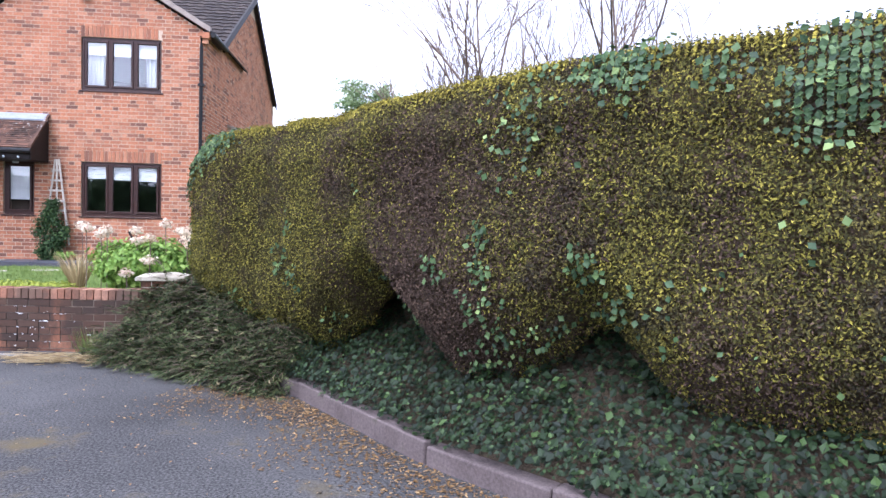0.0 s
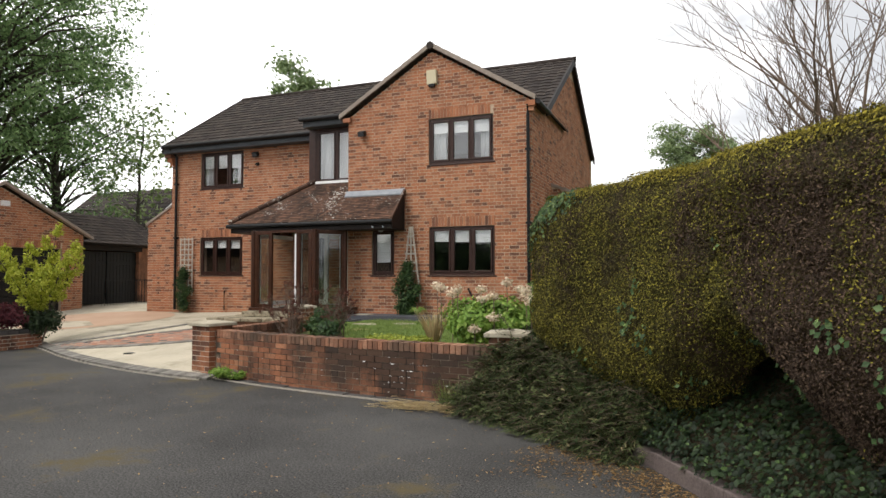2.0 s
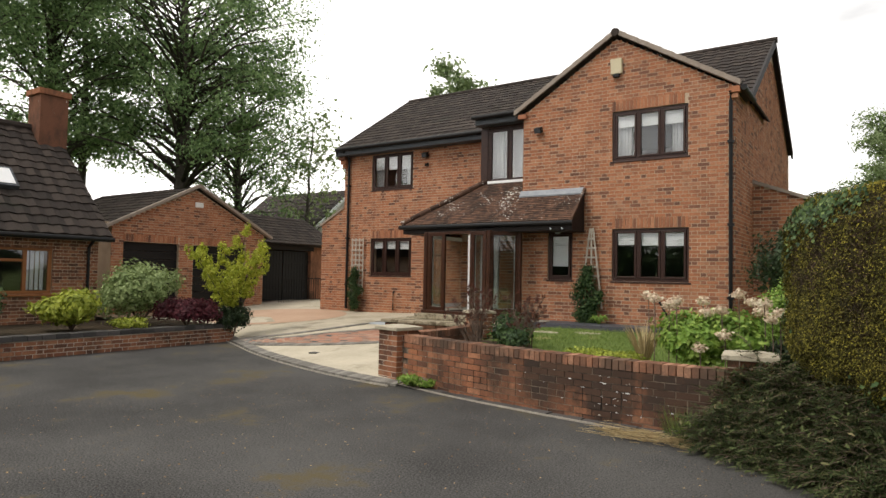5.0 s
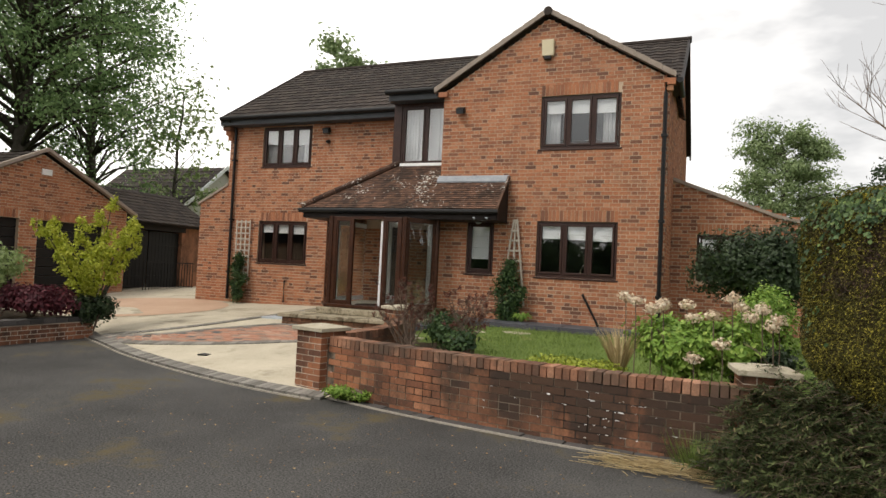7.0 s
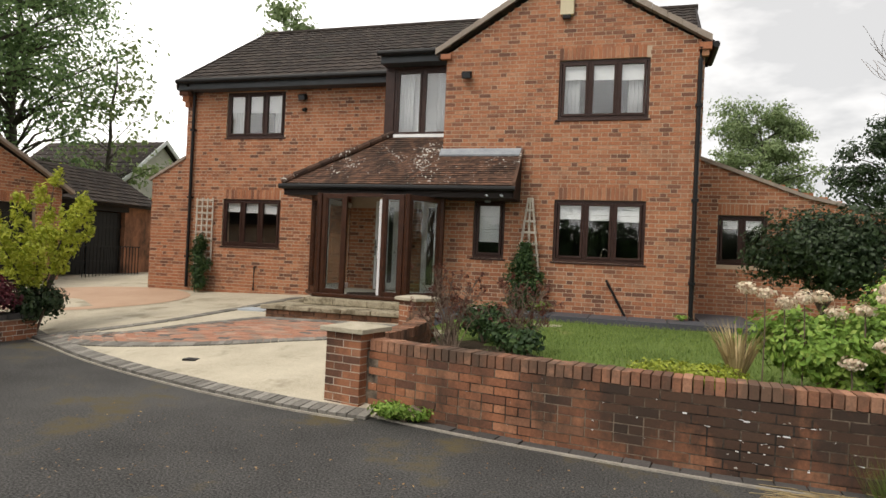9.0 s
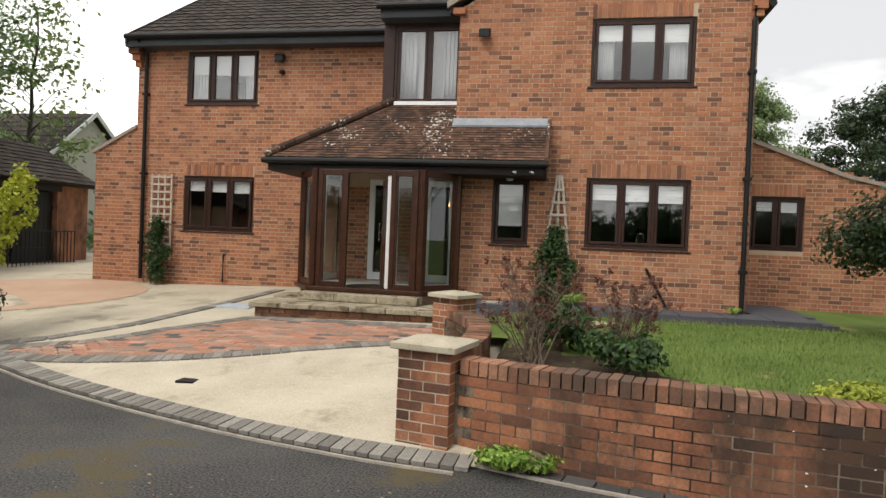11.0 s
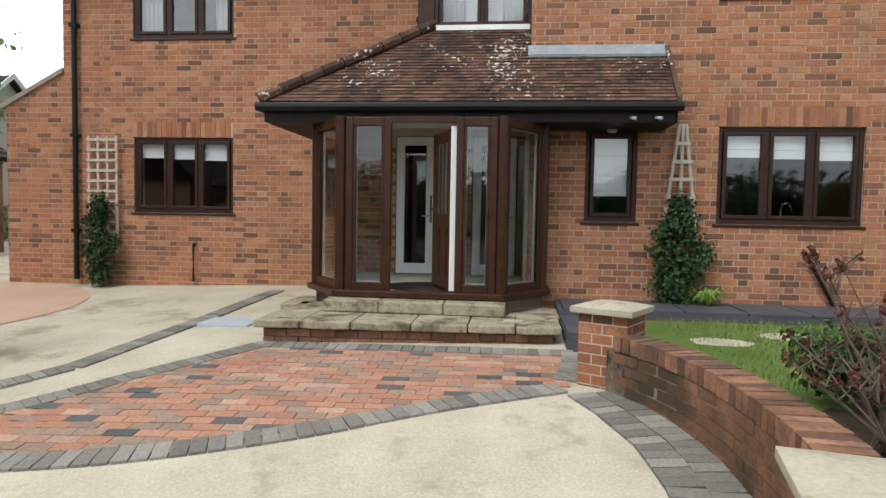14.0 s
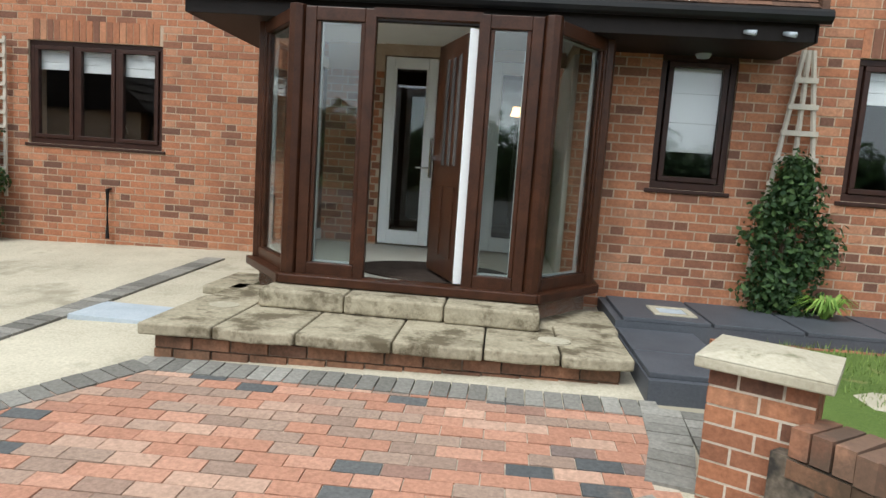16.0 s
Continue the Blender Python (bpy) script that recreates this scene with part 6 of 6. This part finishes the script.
# plants in the bed across the drive
bush("lime_shrub", "rounded lime yellow shrub", (-13.7, 6.1, 0.35), (0.75, 0.7, 0.42), M_LIME, 4200, 0.05, 81)
bush("grey_shrub", "large rounded grey-green shrub", (-14.2, 7.8, 0.35), (0.95, 0.9, 0.72), M_SHRUB, 8000, 0.045, 82)
bush("lime_shrub", "low yellow ground cover shrub", (-13.1, 6.9, 0.36), (0.4, 0.35, 0.14), M_LIME, 1200, 0.03, 83)
bush("red_acer", "low dark red cut-leaf maple", (-13.2, 8.25, 0.35), (0.75, 0.6, 0.34), M_ACER, 5200, 0.04, 84)
bush("evergreen_bush", "small dark shrub at the end of the low wall", (-12.75, 9.1, 0.0), (0.38, 0.36, 0.42), M_DARKLEAF, 3200, 0.035, 85)
bush("evergreen_bush", "dark shrub beside the brick house", (-13.8, 4.4, 0.35), (0.6, 0.6, 0.5), M_CLIMBER, 3000, 0.045, 87)
rng = random.Random(86)
gt = thing("golden_tree", "small open golden-leaved tree in the bed", "tree", (-13.0, 9.3, 0.3))
w, lv = Shape(), Shape()
for k in range(9):
    a = k * 0.7 + rng.uniform(-0.3, 0.3)
    e = Vector((math.cos(a) * rng.uniform(0.4, 1.0), math.sin(a) * rng.uniform(0.4, 1.0), rng.uniform(1.1, 2.15)))
    w.tube([(0, 0, 0), e * 0.5 + Vector((0, 0, 0.1)), e], [0.03, 0.016, 0.006], 6)
    for q in (0.4, 0.55, 0.7, 0.85, 1.0):
        c = e * q + Vector((rng.uniform(-0.12, 0.12), rng.uniform(-0.12, 0.12), 0.05))
        cloud(lv, c, (0.16, 0.16, 0.1), 95, 0.036, rng, 0.1, 0.5, k + q)
        for _ in range(3):
            d = Vector((rng.uniform(-0.2, 0.2), rng.uniform(-0.2, 0.2), rng.uniform(0.1, 0.24)))
            cloud(lv, c + d * 0.7, (0.055, 0.055, 0.14), 44, 0.032, rng, 0.1, 0.7, q)
part("trunk", w, M_BARK, gt)
part("crown", lv, M_GOLD, gt)

low = thing("low_wall", "low red brick retaining wall with a dark brick coping", "wall", (-12.8, 5, 0), kind="structure")
part("core", Shape().box(-0.12, 0.1, -7.0, 4.1, -0.05, 0.34), M_OLD_MORTAR, low)
part("bed_soil", Shape().box(-3.2, -0.12, -7.0, 4.2, 0.0, 0.33), M_SOIL, low)
lb = Shape()
for u0, u1, a, b, out in brick_boxes(0.0, 0.31, lambda z: (-7.0, 4.1), [], rng):
    lb.box(u0, u1, -out, 0.02, a, b, pose(0.1, 0, 0, 0, 0, 90))
part("brickwork", lb, M_OLD_BRICK, low, kind="stuff")
lc = Shape()
for k in range(48):
    lc.box(-0.14, 0.13, -7.0 + 0.23 * k, -6.78 + 0.23 * k, 0.31, 0.39 + 0.004 * (k % 3))
part("coping", lc, M_DARK_SETT, low, "dark brick coping", kind="stuff")

# heap of hedge cuttings, straw and leaf litter
heap = thing("cuttings_heap", "heap of wilted dark conifer cuttings at the hedge foot", "cuttings", (-1.3, 5.9, 0.0))
rng = random.Random(91)
twigs, fronds = Shape(), Shape()
LINE = along([(-2.06, 6.24), (-1.36, 5.86), (-0.5, 5.24), (-0.15, 4.92)], 0.02)
for _ in range(2600):
    p, h = LINE[int(rng.random() * (len(LINE) - 1))]
    o = Vector((math.sin(h), -math.cos(h), 0))
    d = rng.random()
    base = p + o * (0.18 - 0.75 * d) + Vector((1.3, -5.9, 0.04 + 0.84 * d * rng.uniform(0.6, 1.0)))
    base.z += 0.12 * noise.noise(p * 3)
    way = (o * rng.uniform(-0.3, 1.0) + Vector((rng.uniform(-1.0, 1.0), rng.uniform(-0.6, 0.6), rng.uniform(-0.55, 0.45)))).normalized()
    l = rng.uniform(0.12, 0.34)
    e = base + way * l
    e.z = max(e.z - 0.04, 0.015)
    twigs.tube([base, base.lerp(e, 0.5) + Vector((0, 0, 0.03)), e], [0.004, 0.003, 0.0015], 3)
    for j in range(12):
        q = base.lerp(e, (j + 1) / 12) + Vector((0, 0, 0.02))
        side = way.cross(Vector((0, 0, 1))) * (1 if j % 2 else -1)
        tip = q + (way * 0.6 + side * 0.55 + Vector((0, 0, rng.uniform(-0.25, 0.1)))) * 0.1
        n = way * 0.011
        fronds.quad(q - n, q + n, tip)
        if j % 3 == 0:
            fronds.leaf(q + way * 0.02, (rng.uniform(-1, 1), rng.uniform(-1, 1), 1), rng.uniform(0.015, 0.04), 0.35, rng)
part("twig_mass", twigs, M_TWIG, heap, kind="stuff")
part("frond_mass", fronds, M_CUTTING, heap, "wilted olive fronds", kind="stuff")
core = Shape()
for (p, h), (q, g) in zip(LINE[::4], LINE[4::4]):
    o, e = Vector((math.sin(h), -math.cos(h), 0)), Vector((math.sin(g), -math.cos(g), 0))
    prof = [(0.2, 0.02), (-0.05, 0.2), (-0.3, 0.4), (-0.6, 0.5)]
    for (a, b), (c, d) in zip(prof, prof[1:]):
        off = Vector((1.3, -5.9, 0))
        core.quad(p + o * a + off + Vector((0, 0, b)), q + e * a + off + Vector((0, 0, b)), q + e * c + off + Vector((0, 0, d)), p + o * c + off + Vector((0, 0, d)))
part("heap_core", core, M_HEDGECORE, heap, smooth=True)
straw = thing("straw", "scattered dry straw stems at the wall foot", "straw", (-2.66, 6.22, 0), kind="stuff")
s = Shape()
for _ in range(320):
    p = Vector((rng.gauss(0, 0.26), rng.gauss(0, 0.12) - 0.08, 0.012 + rng.random() * 0.05))
    a, l = rng.gauss(0.2, 0.7), rng.uniform(0.08, 0.28)
    s.tube([p, p + Vector((math.cos(a) * l, -abs(math.sin(a)) * l * 0.5, 0.01))], 0.003, 3)
part("stems", s, M_STRAW, straw)
tuft = thing("grass_tuft", "green grass tuft beside the cuttings", "grass", (-2.26, 6.32, 0), kind="stuff")
s = Shape()
for _ in range(420):
    a, l, r = rng.uniform(0, 6.28), rng.uniform(0.12, 0.34), rng.uniform(0, 0.22)
    p = Vector((math.cos(a) * r, math.sin(a) * r * 0.6, 0))
    e = p + Vector((math.cos(a) * l * 0.5, math.sin(a) * l * 0.5, l))
    w = Vector((-math.sin(a), math.cos(a), 0)) * 0.004
    s.quad(p - w, p + w, e)
part("blades", s, M_GRASS, tuft)
litter = thing("leaf_litter", "orange brown needle litter along the kerb", "litter", (0.6, 4, 0), kind="stuff")
s = Shape()
for _ in range(8000):
    p, h = KP[int(rng.random() ** 1.3 * (len(KP) - 1))]
    o = Vector((math.sin(h), -math.cos(h), 0))
    d = 0.08 + abs(rng.gauss(0, 0.36)) * (0.6 + 0.7 * max(0.0, noise.noise(p * 1.5) + 0.5))
    s.leaf(p + o * d + Vector((math.cos(h), math.sin(h), 0)) * rng.uniform(-0.05, 0.05) + Vector((-0.6, -4, 0.006)), (rng.uniform(-0.3, 0.3), rng.uniform(-0.3, 0.3), 1), rng.uniform(0.006, 0.02), 0.5, rng)
for _ in range(2600):
    s.leaf((rng.uniform(-9, 3) - 0.6, rng.uniform(-1, 6.4) - 4, 0.006), (rng.uniform(-0.3, 0.3), rng.uniform(-0.3, 0.3), 1), rng.uniform(0.006, 0.016), 0.6, rng)
part("needles", s, M_LITTER, litter)

# ---- brickwork of the house ----
rng = random.Random(101)
BRICK_MESH = Shape().box(-0.10625, 0.10625, -0.006, 0.01, 0, 0.0625).mesh("brick")
BRICK_MESH.materials.append(M_BRICK)
HEAD = 0.225


def lay(boxes, m, parent, singles=None):
    """Bricks on a wall: whole ones inside singles become objects, the rest one mesh."""
    s, count = Shape(), 0
    top, at = parent, Vector()
    while top:
        at += top.location
        top = top.parent
    for u0, u1, a, b, out in boxes:
        mid = (u0 + u1) / 2
        if singles and count < 300 and abs(u1 - u0 - 0.2125) < 0.002 and singles[0] < mid < singles[1] and singles[2] < a < singles[3]:
            ob = new("brick", BRICK_MESH)
            ob.parent = parent
            ob.matrix_basis = Matrix.Translation(-at) @ m @ Matrix.Translation((mid, -out + 0.006, a))
            count += 1
        else:
            s.box(u0, u1, -out, 0.01, a, b, m)
    part_world("brickwork", s, M_BRICK, parent, kind="stuff")


top_holes = [(a, b, c - 0.04, d + HEAD) for a, b, c, d in HOLES_G]
gb = brick_boxes(0.35, 6.8, gable_limits, top_holes, rng)
for a, b, c, d in HOLES_G:
    gb += soldiers(a, b, d + 0.005, rng)
lay(gb, Matrix.Translation((0, GABLE_Y, 0)), gable_wall, (-7.4, -4.0, 0.5, 2.6))
wb = brick_boxes(0.35, 5.2, lambda z: (WX0 if z > 3.55 else max(-15.35, WX0 - (3.62 - z) * 1.7), -7.6), [(a, b, c - 0.04, d + HEAD) for a, b, c, d in HOLES_W[:2]] + [(-9.95, -7.6, 0.3, 2.5), (-8.9, -7.6, 3.6, 5.4)], rng)
for a, b, c, d in HOLES_W[:2]:
    wb += soldiers(a, b, d + 0.005, rng)
lay(wb, Matrix.Translation((0, WING_Y, 0)), wing_wall, (-12.3, -10.0, 0.5, 2.2))
lay(brick_boxes(0.35, 7.1, lambda z: (GABLE_Y, 21.1) if z < 5.3 else (14.1 + (z - 5.3) * 1.59, 21.1 - (z - 5.3) * 1.59), [], rng), face_x(GX1), side_wall)
lay(brick_boxes(0.45, 3.6, lambda z: (GX1, 0.6 if z < 2.5 else 0.6 - (z - 2.5) * 3.2), [(a, b, c - 0.04, d + HEAD) for a, b, c, d in HOLES_E], rng) + soldiers(-2.52, -1.63, 2.535, rng), Matrix.Translation((0, EXT_Y, 0)), extension_wall)
part_world("extension_verge", Shape().prism([(GX1, EXT_Y - 0.05, 3.66), (-1.0, EXT_Y - 0.05, 2.88), (0.7, EXT_Y - 0.05, 2.48), (0.7, EXT_Y - 0.05, 2.54), (-1.0, EXT_Y - 0.05, 2.95), (GX1, EXT_Y - 0.05, 3.74)], (0, 0.4, 0)), M_VERGE, house, "pale mortared verge")
part_world("link_verge", Shape().prism([(WX0, WING_Y - 0.04, 3.55), (-15.42, WING_Y - 0.04, 3.02), (-15.42, WING_Y - 0.04, 3.09), (WX0, WING_Y - 0.04, 3.62)], (0, 0.36, 0)), M_VERGE, house)
lay(brick_boxes(0.74, 2.5, lambda z: (-9.95, -8.32), [(-9.37, -8.81, 0.6, 2.5)], rng), Matrix.Translation((0, 14.2, 0)), porch)

# ---- garden walls and piers ----
rng = random.Random(111)
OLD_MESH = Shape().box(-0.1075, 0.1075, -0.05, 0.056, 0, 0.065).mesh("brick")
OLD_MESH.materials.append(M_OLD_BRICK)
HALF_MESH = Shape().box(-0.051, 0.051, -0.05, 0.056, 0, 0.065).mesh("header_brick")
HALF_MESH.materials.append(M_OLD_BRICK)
DAMP_MESH = Shape().box(-0.1075, 0.1075, -0.05, 0.056, 0, 0.065).mesh("brick")
DAMP_MESH.materials.append(M_DAMP_BRICK)
DAMP_HALF = Shape().box(-0.051, 0.051, -0.05, 0.056, 0, 0.065).mesh("header_brick")
DAMP_HALF.materials.append(M_DAMP_BRICK)
COPE_MESH = Shape().box(-0.0325, 0.0325, -0.112, 0.112, 0, 0.105).mesh("coping_brick")
COPE_MESH.materials.append(M_COPING)


def garden_wall(name, label, line, z0, top, thick=0.215, whole=OLD_MESH, half=HALF_MESH):
    """A free-standing wall along a line: mortar core, bricks on both faces, bricks on edge along the top."""
    w = thing(name, label, "wall", kind="structure")
    core = Shape()
    pts = along(line, 0.1)
    for p, h in pts:
        core.box(-0.06, 0.06, -thick / 2 + 0.006, thick / 2 - 0.006, -0.1, top(p) - 0.115, pose(p.x, p.y, 0, 0, 0, math.degrees(h)))
    part("core", core, M_WALL_MORTAR, w)
    rows = int((max(top(p) for p, _ in pts) - 0.11 - z0) / COURSE) + 1
    for k in range(rows):
        header = k == 4
        for p, h in along(line, 0.1125 if header else BRICK_L, 0.056 if header else 0.1125 * (1 + k % 2)):
            z = top(p) - 0.115 - (k + 1) * COURSE + 0.006
            if z < -0.12:
                continue
            for side in (-1, 1):
                ob = new("brick", half if header else whole)
                ob.parent = w
                out = thick / 2 - 0.05 + rng.uniform(-0.003, 0.003)
                ob.matrix_basis = pose(p.x, p.y, z, 0, 0, math.degrees(h)) @ (Matrix.Translation((0, -out, 0)) if side < 0 else pose(0, out, 0, 0, 0, 180))
    for p, h in along(line, 0.075, 0.04):
        ob = new("coping_brick", COPE_MESH)
        ob.parent = w
        ob.matrix_basis = pose(p.x, p.y, top(p) - 0.11 + rng.uniform(-0.004, 0.004), rng.uniform(-1.2, 1.2), rng.uniform(-1.2, 1.2), math.degrees(h) + rng.uniform(-1, 1))
    return w


FRONT = smooth_line([(-6.4, 7.33), (-5.5, 7.07), (-4.5, 6.87), (-3.3, 6.7), (-2.2, 6.64), (-1.6, 6.68)], 5)
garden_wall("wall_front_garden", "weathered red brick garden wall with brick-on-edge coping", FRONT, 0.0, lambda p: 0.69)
CURVE = smooth_line([(-6.95, 10.03), (-6.74, 9.73), (-6.56, 9.2), (-6.48, 8.6), (-6.48, 8.05), (-6.55, 7.65)], 5)
garden_wall("wall_garden_curve", "curved red brick garden wall beside the drive", CURVE, 0.1, lambda p: 0.70 + 0.03 * (p.y - 7.6) / 2.4, whole=DAMP_MESH, half=DAMP_HALF)


def pier(x, y, z0, high, size, turn, label, cap_over=0.05):
    """A square brick pier with a chamfered stone cap."""
    p = thing("brick_pier", label, "pier", (x, y, z0), "garden wall piers")
    m = Matrix.Rotation(radians(turn), 4, "Z")
    h = size / 2
    part("core", Shape().box(-h + 0.004, h - 0.004, -h + 0.004, h - 0.004, -0.1, high, m), M_OLD_MORTAR, p)
    rows = int(round(high / COURSE))
    for k in range(rows):
        z = high - (k + 1) * COURSE + 0.008
        for f in range(4):
            r = m @ Matrix.Rotation(f * math.pi / 2, 4, "Z")
            odd = (k + f) % 2
            cells = [(-h + 0.003, -0.005), (0.005, h - 0.003)] if odd else [(-h + 0.003, -h + 0.102), (-h + 0.112, h - 0.112), (h - 0.102, h - 0.003)]
            for a, b in cells:
                part("brick", Shape().box(a, b, -h + rng.uniform(-0.002, 0.003), -h + 0.1, z, z + 0.065, r), M_OLD_BRICK, p)
    c = h + cap_over
    cap = Shape().prism([m @ Vector(q) for q in ((-c, -c, high), (c, -c, high), (c, c, high), (-c, c, high))], (0, 0, 0.045))
    k = len(cap.v)
    cap.v += [tuple(m @ Vector(q)) for q in ((-c, -c, high + 0.045), (c, -c, high + 0.045), (c, c, high + 0.045), (-c, c, high + 0.045), (-0.1, -0.1, high + 0.075), (0.1, -0.1, high + 0.075), (0.1, 0.1, high + 0.075), (-0.1, 0.1, high + 0.075))]
    cap.f += [(k + 4, k + 5, k + 6, k + 7)] + [(k + i, k + (i + 1) % 4, k + 4 + (i + 1) % 4, k + 4 + i) for i in range(4)]
    part("cap_stone", cap, M_CAP, p, "pale weathered stone cap", bevel=0.008)
    return p


pier(-6.64, 7.37, 0.02, 0.72, 0.415, -12, "red brick gate pier with a pale stone cap at the road")
pier(-7.0, 10.26, 0.28, 0.575, 0.37, -30, "red brick gate pier with a pale stone cap by the steps")
pier(-1.77, 6.76, 0.0, 0.79, 0.4, 8, "brick pier with a pale stone cap half hidden by the hedge")

# white salt stains on the front garden wall
salt = thing("salt_stain", "white salt crust on the garden wall bricks", "stain", (0, 0, 0), kind="stuff")
s = Shape()
for p, h in along(FRONT, 0.02):
    for _ in range(3):
        if rng.random() < 0.34 * math.exp(-((p.x + 3.0) / 0.34) ** 2) + 0.03:
            k = rng.randint(1, 6)
            z = 0.69 - 0.115 - k * COURSE + rng.uniform(-0.008, 0.004)
            near = abs(p.x + 3.0) < 0.6
            w, g = rng.uniform(0.002, 0.026 if near else 0.007), rng.uniform(0.0015, 0.0045)
            m = pose(p.x, p.y, z, 0, 0, math.degrees(h))
            s.quad(*[tuple(m @ Vector((a + rng.uniform(-0.006, 0.006), -0.1125, b + rng.uniform(-0.004, 0.004)))) for a, b in ((-w, -g), (w, -g), (w * 0.7, g), (-w, g))])
part("crust", s, M_WHITE, salt)
for x, y, r in ((-6.0, 11.0, 0.26), (-5.3, 11.4, 0.24)):
    q = random.Random(int(-x * 100))
    ring = [(x + r * (1 + q.uniform(-0.15, 0.15)) * math.cos(a), y + r * 0.7 * (1 + q.uniform(-0.15, 0.15)) * math.sin(a), 0.46) for a in [k * math.pi / 5 for k in range(10)]]
    tagged(part("stepping_stone", Shape().prism(ring, (0, 0, 0.065)), M_CAP, bevel=0.01), "flat pale stepping stone set in the lawn", "stone")
turf = thing("turf", "short mown grass blades on the lawn", "grass", (0, 0, 0), kind="stuff")
s = Shape()
for _ in range(26000):
    x, y = rng.uniform(-6.3, -0.5), rng.uniform(6.9, 12.1)
    if inside(x, y, LAWN_EDGE) and not inside(x, y, BED):
        z = 0.43 + 0.02 * (y - 7)
        a, l = rng.uniform(0, 6.28), rng.uniform(0.025, 0.055)
        t = Vector((-math.sin(a), math.cos(a), 0)) * 0.004
        p = Vector((x, y, z))
        s.quad(p - t, p + t, p + Vector((math.cos(a) * l * 0.5, math.sin(a) * l * 0.5, l)))
part("blades", s, M_GRASS, turf)

# ---- block paving and setts ----
PAVER_MESH = Shape().box(-0.097, 0.097, -0.047, 0.047, -0.03, 0.0).mesh("paver")
PAVER_MESH.materials.append(M_PAVER)
SETT_MESH = Shape().box(-0.046, 0.046, -0.1, 0.1, -0.03, 0.0).mesh("sett")
SETT_MESH.materials.append(M_SETT)


def lie(name, mesh, x, y, turn, lift=0.012):
    ob = new(name, mesh)
    ob.parent = driveway
    e = 0.05
    gx, gy = (drive_z(x + e, y) - drive_z(x - e, y)) / (2 * e), (drive_z(x, y + e) - drive_z(x, y - e)) / (2 * e)
    tilt = Vector((0, 0, 1)).rotation_difference(Vector((-gx, -gy, 1))).to_matrix().to_4x4()
    ob.matrix_basis = Matrix.Translation((x, y, drive_z(x, y) + lift + rng.uniform(-0.002, 0.002))) @ tilt @ Matrix.Rotation(turn, 4, "Z")
    return ob


NEAR = smooth_line([(-12.3, 8.98), (-11.4, 8.72), (-10.57, 8.66), (-9.95, 8.76), (-9.37, 8.96), (-8.78, 9.24), (-8.12, 9.66), (-7.35, 10.08)], 5)
FAR = smooth_line([(-12.3, 9.05), (-11.4, 9.25), (-10.9, 9.7), (-10.45, 10.35), (-10.05, 11.0)], 5)
STEP = [(-10.1, 11.06), (-7.2, 11.0)]
AREA = NEAR + [(-7.2, 10.6), (-7.2, 11.0)] + FAR[::-1]
bedding = Shape()
for i in range(-124, -71):
    for j in range(86, 112):
        x, y = i * 0.1, j * 0.1
        if inside(x + 0.05, y + 0.05, AREA):
            bedding.quad(*[(a, b, drive_z(a, b) + 0.004) for a, b in ((x, y), (x + 0.1, y), (x + 0.1, y + 0.1), (x, y + 0.1))])
part("bedding", bedding, M_OLD_MORTAR, driveway)
extra, count = Shape(), 0
for j in range(80):
    y = 8.55 + 0.1 * j
    for i in range(60):
        x = -12.6 + 0.2 * i + 0.1 * (j % 2)
        if inside(x, y, AREA):
            if count < 300 and x > -10.9 or count < 300 and y > 9.6:
                lie("paver", PAVER_MESH, x, y, 0.0)
                count += 1
            else:
                z = drive_z(x, y) + 0.012
                zs = (drive_z(x, y + 0.05) - drive_z(x, y - 0.05)) * 0.47
                extra.quad((x - 0.097, y - 0.047, z - zs), (x + 0.097, y - 0.047, z - zs), (x + 0.097, y + 0.047, z + zs), (x - 0.097, y + 0.047, z + zs))
part("pavers", extra, M_PAVER, driveway, kind="stuff")
for line_ in (NEAR, FAR, STEP, [(-10.95, 13.95), (-11.1, 12.0), (-11.3, 10.3), (-11.9, 9.45), (-12.5, 9.15)], [(-7.05, 10.02), (-6.91, 9.72), (-6.74, 9.2), (-6.67, 8.6), (-6.68, 8.0), (-6.82, 7.5)], [(-7.25, 9.95), (-7.1, 9.62), (-6.94, 9.12), (-6.87, 8.6), (-6.88, 8.1)], [(-7.2, 11.02), (-7.24, 10.6), (-7.34, 10.22)], [(-7.0, 11.0), (-7.03, 10.55)]):
    for p, h in along(line_, 0.1, 0.05):
        lie("sett", SETT_MESH, p.x, p.y, h, 0.018)
for p, h in along(KERB, 0.102, 0.05):
    if p.x > -13.4:
        lie("sett", SETT_MESH, p.x, p.y + 0.02, h, 0.022)
foot = Shape()
for p, h in along(FRONT, 0.205, 0.1):
    foot.box(-0.098, 0.098, -0.25, -0.12, -0.05, 0.012 + rng.uniform(0, 0.012), pose(p.x, p.y, 0, 0, 0, math.degrees(h)))
tagged(part("sett_strip", foot, M_DARK_SETT), "strip of dark setts at the wall foot", "setts", kind="stuff")
edge = Shape()
for p, h in along(FRONT, 0.15, 0.07):
    edge.box(-0.077, 0.077, -0.285, -0.252, -0.03, 0.016, pose(p.x, p.y, 0, 0, 0, math.degrees(h)))
tagged(part("mortar_line", edge, M_LINE), "thin pale mortar line beside the dark setts", "mortar", kind="stuff")
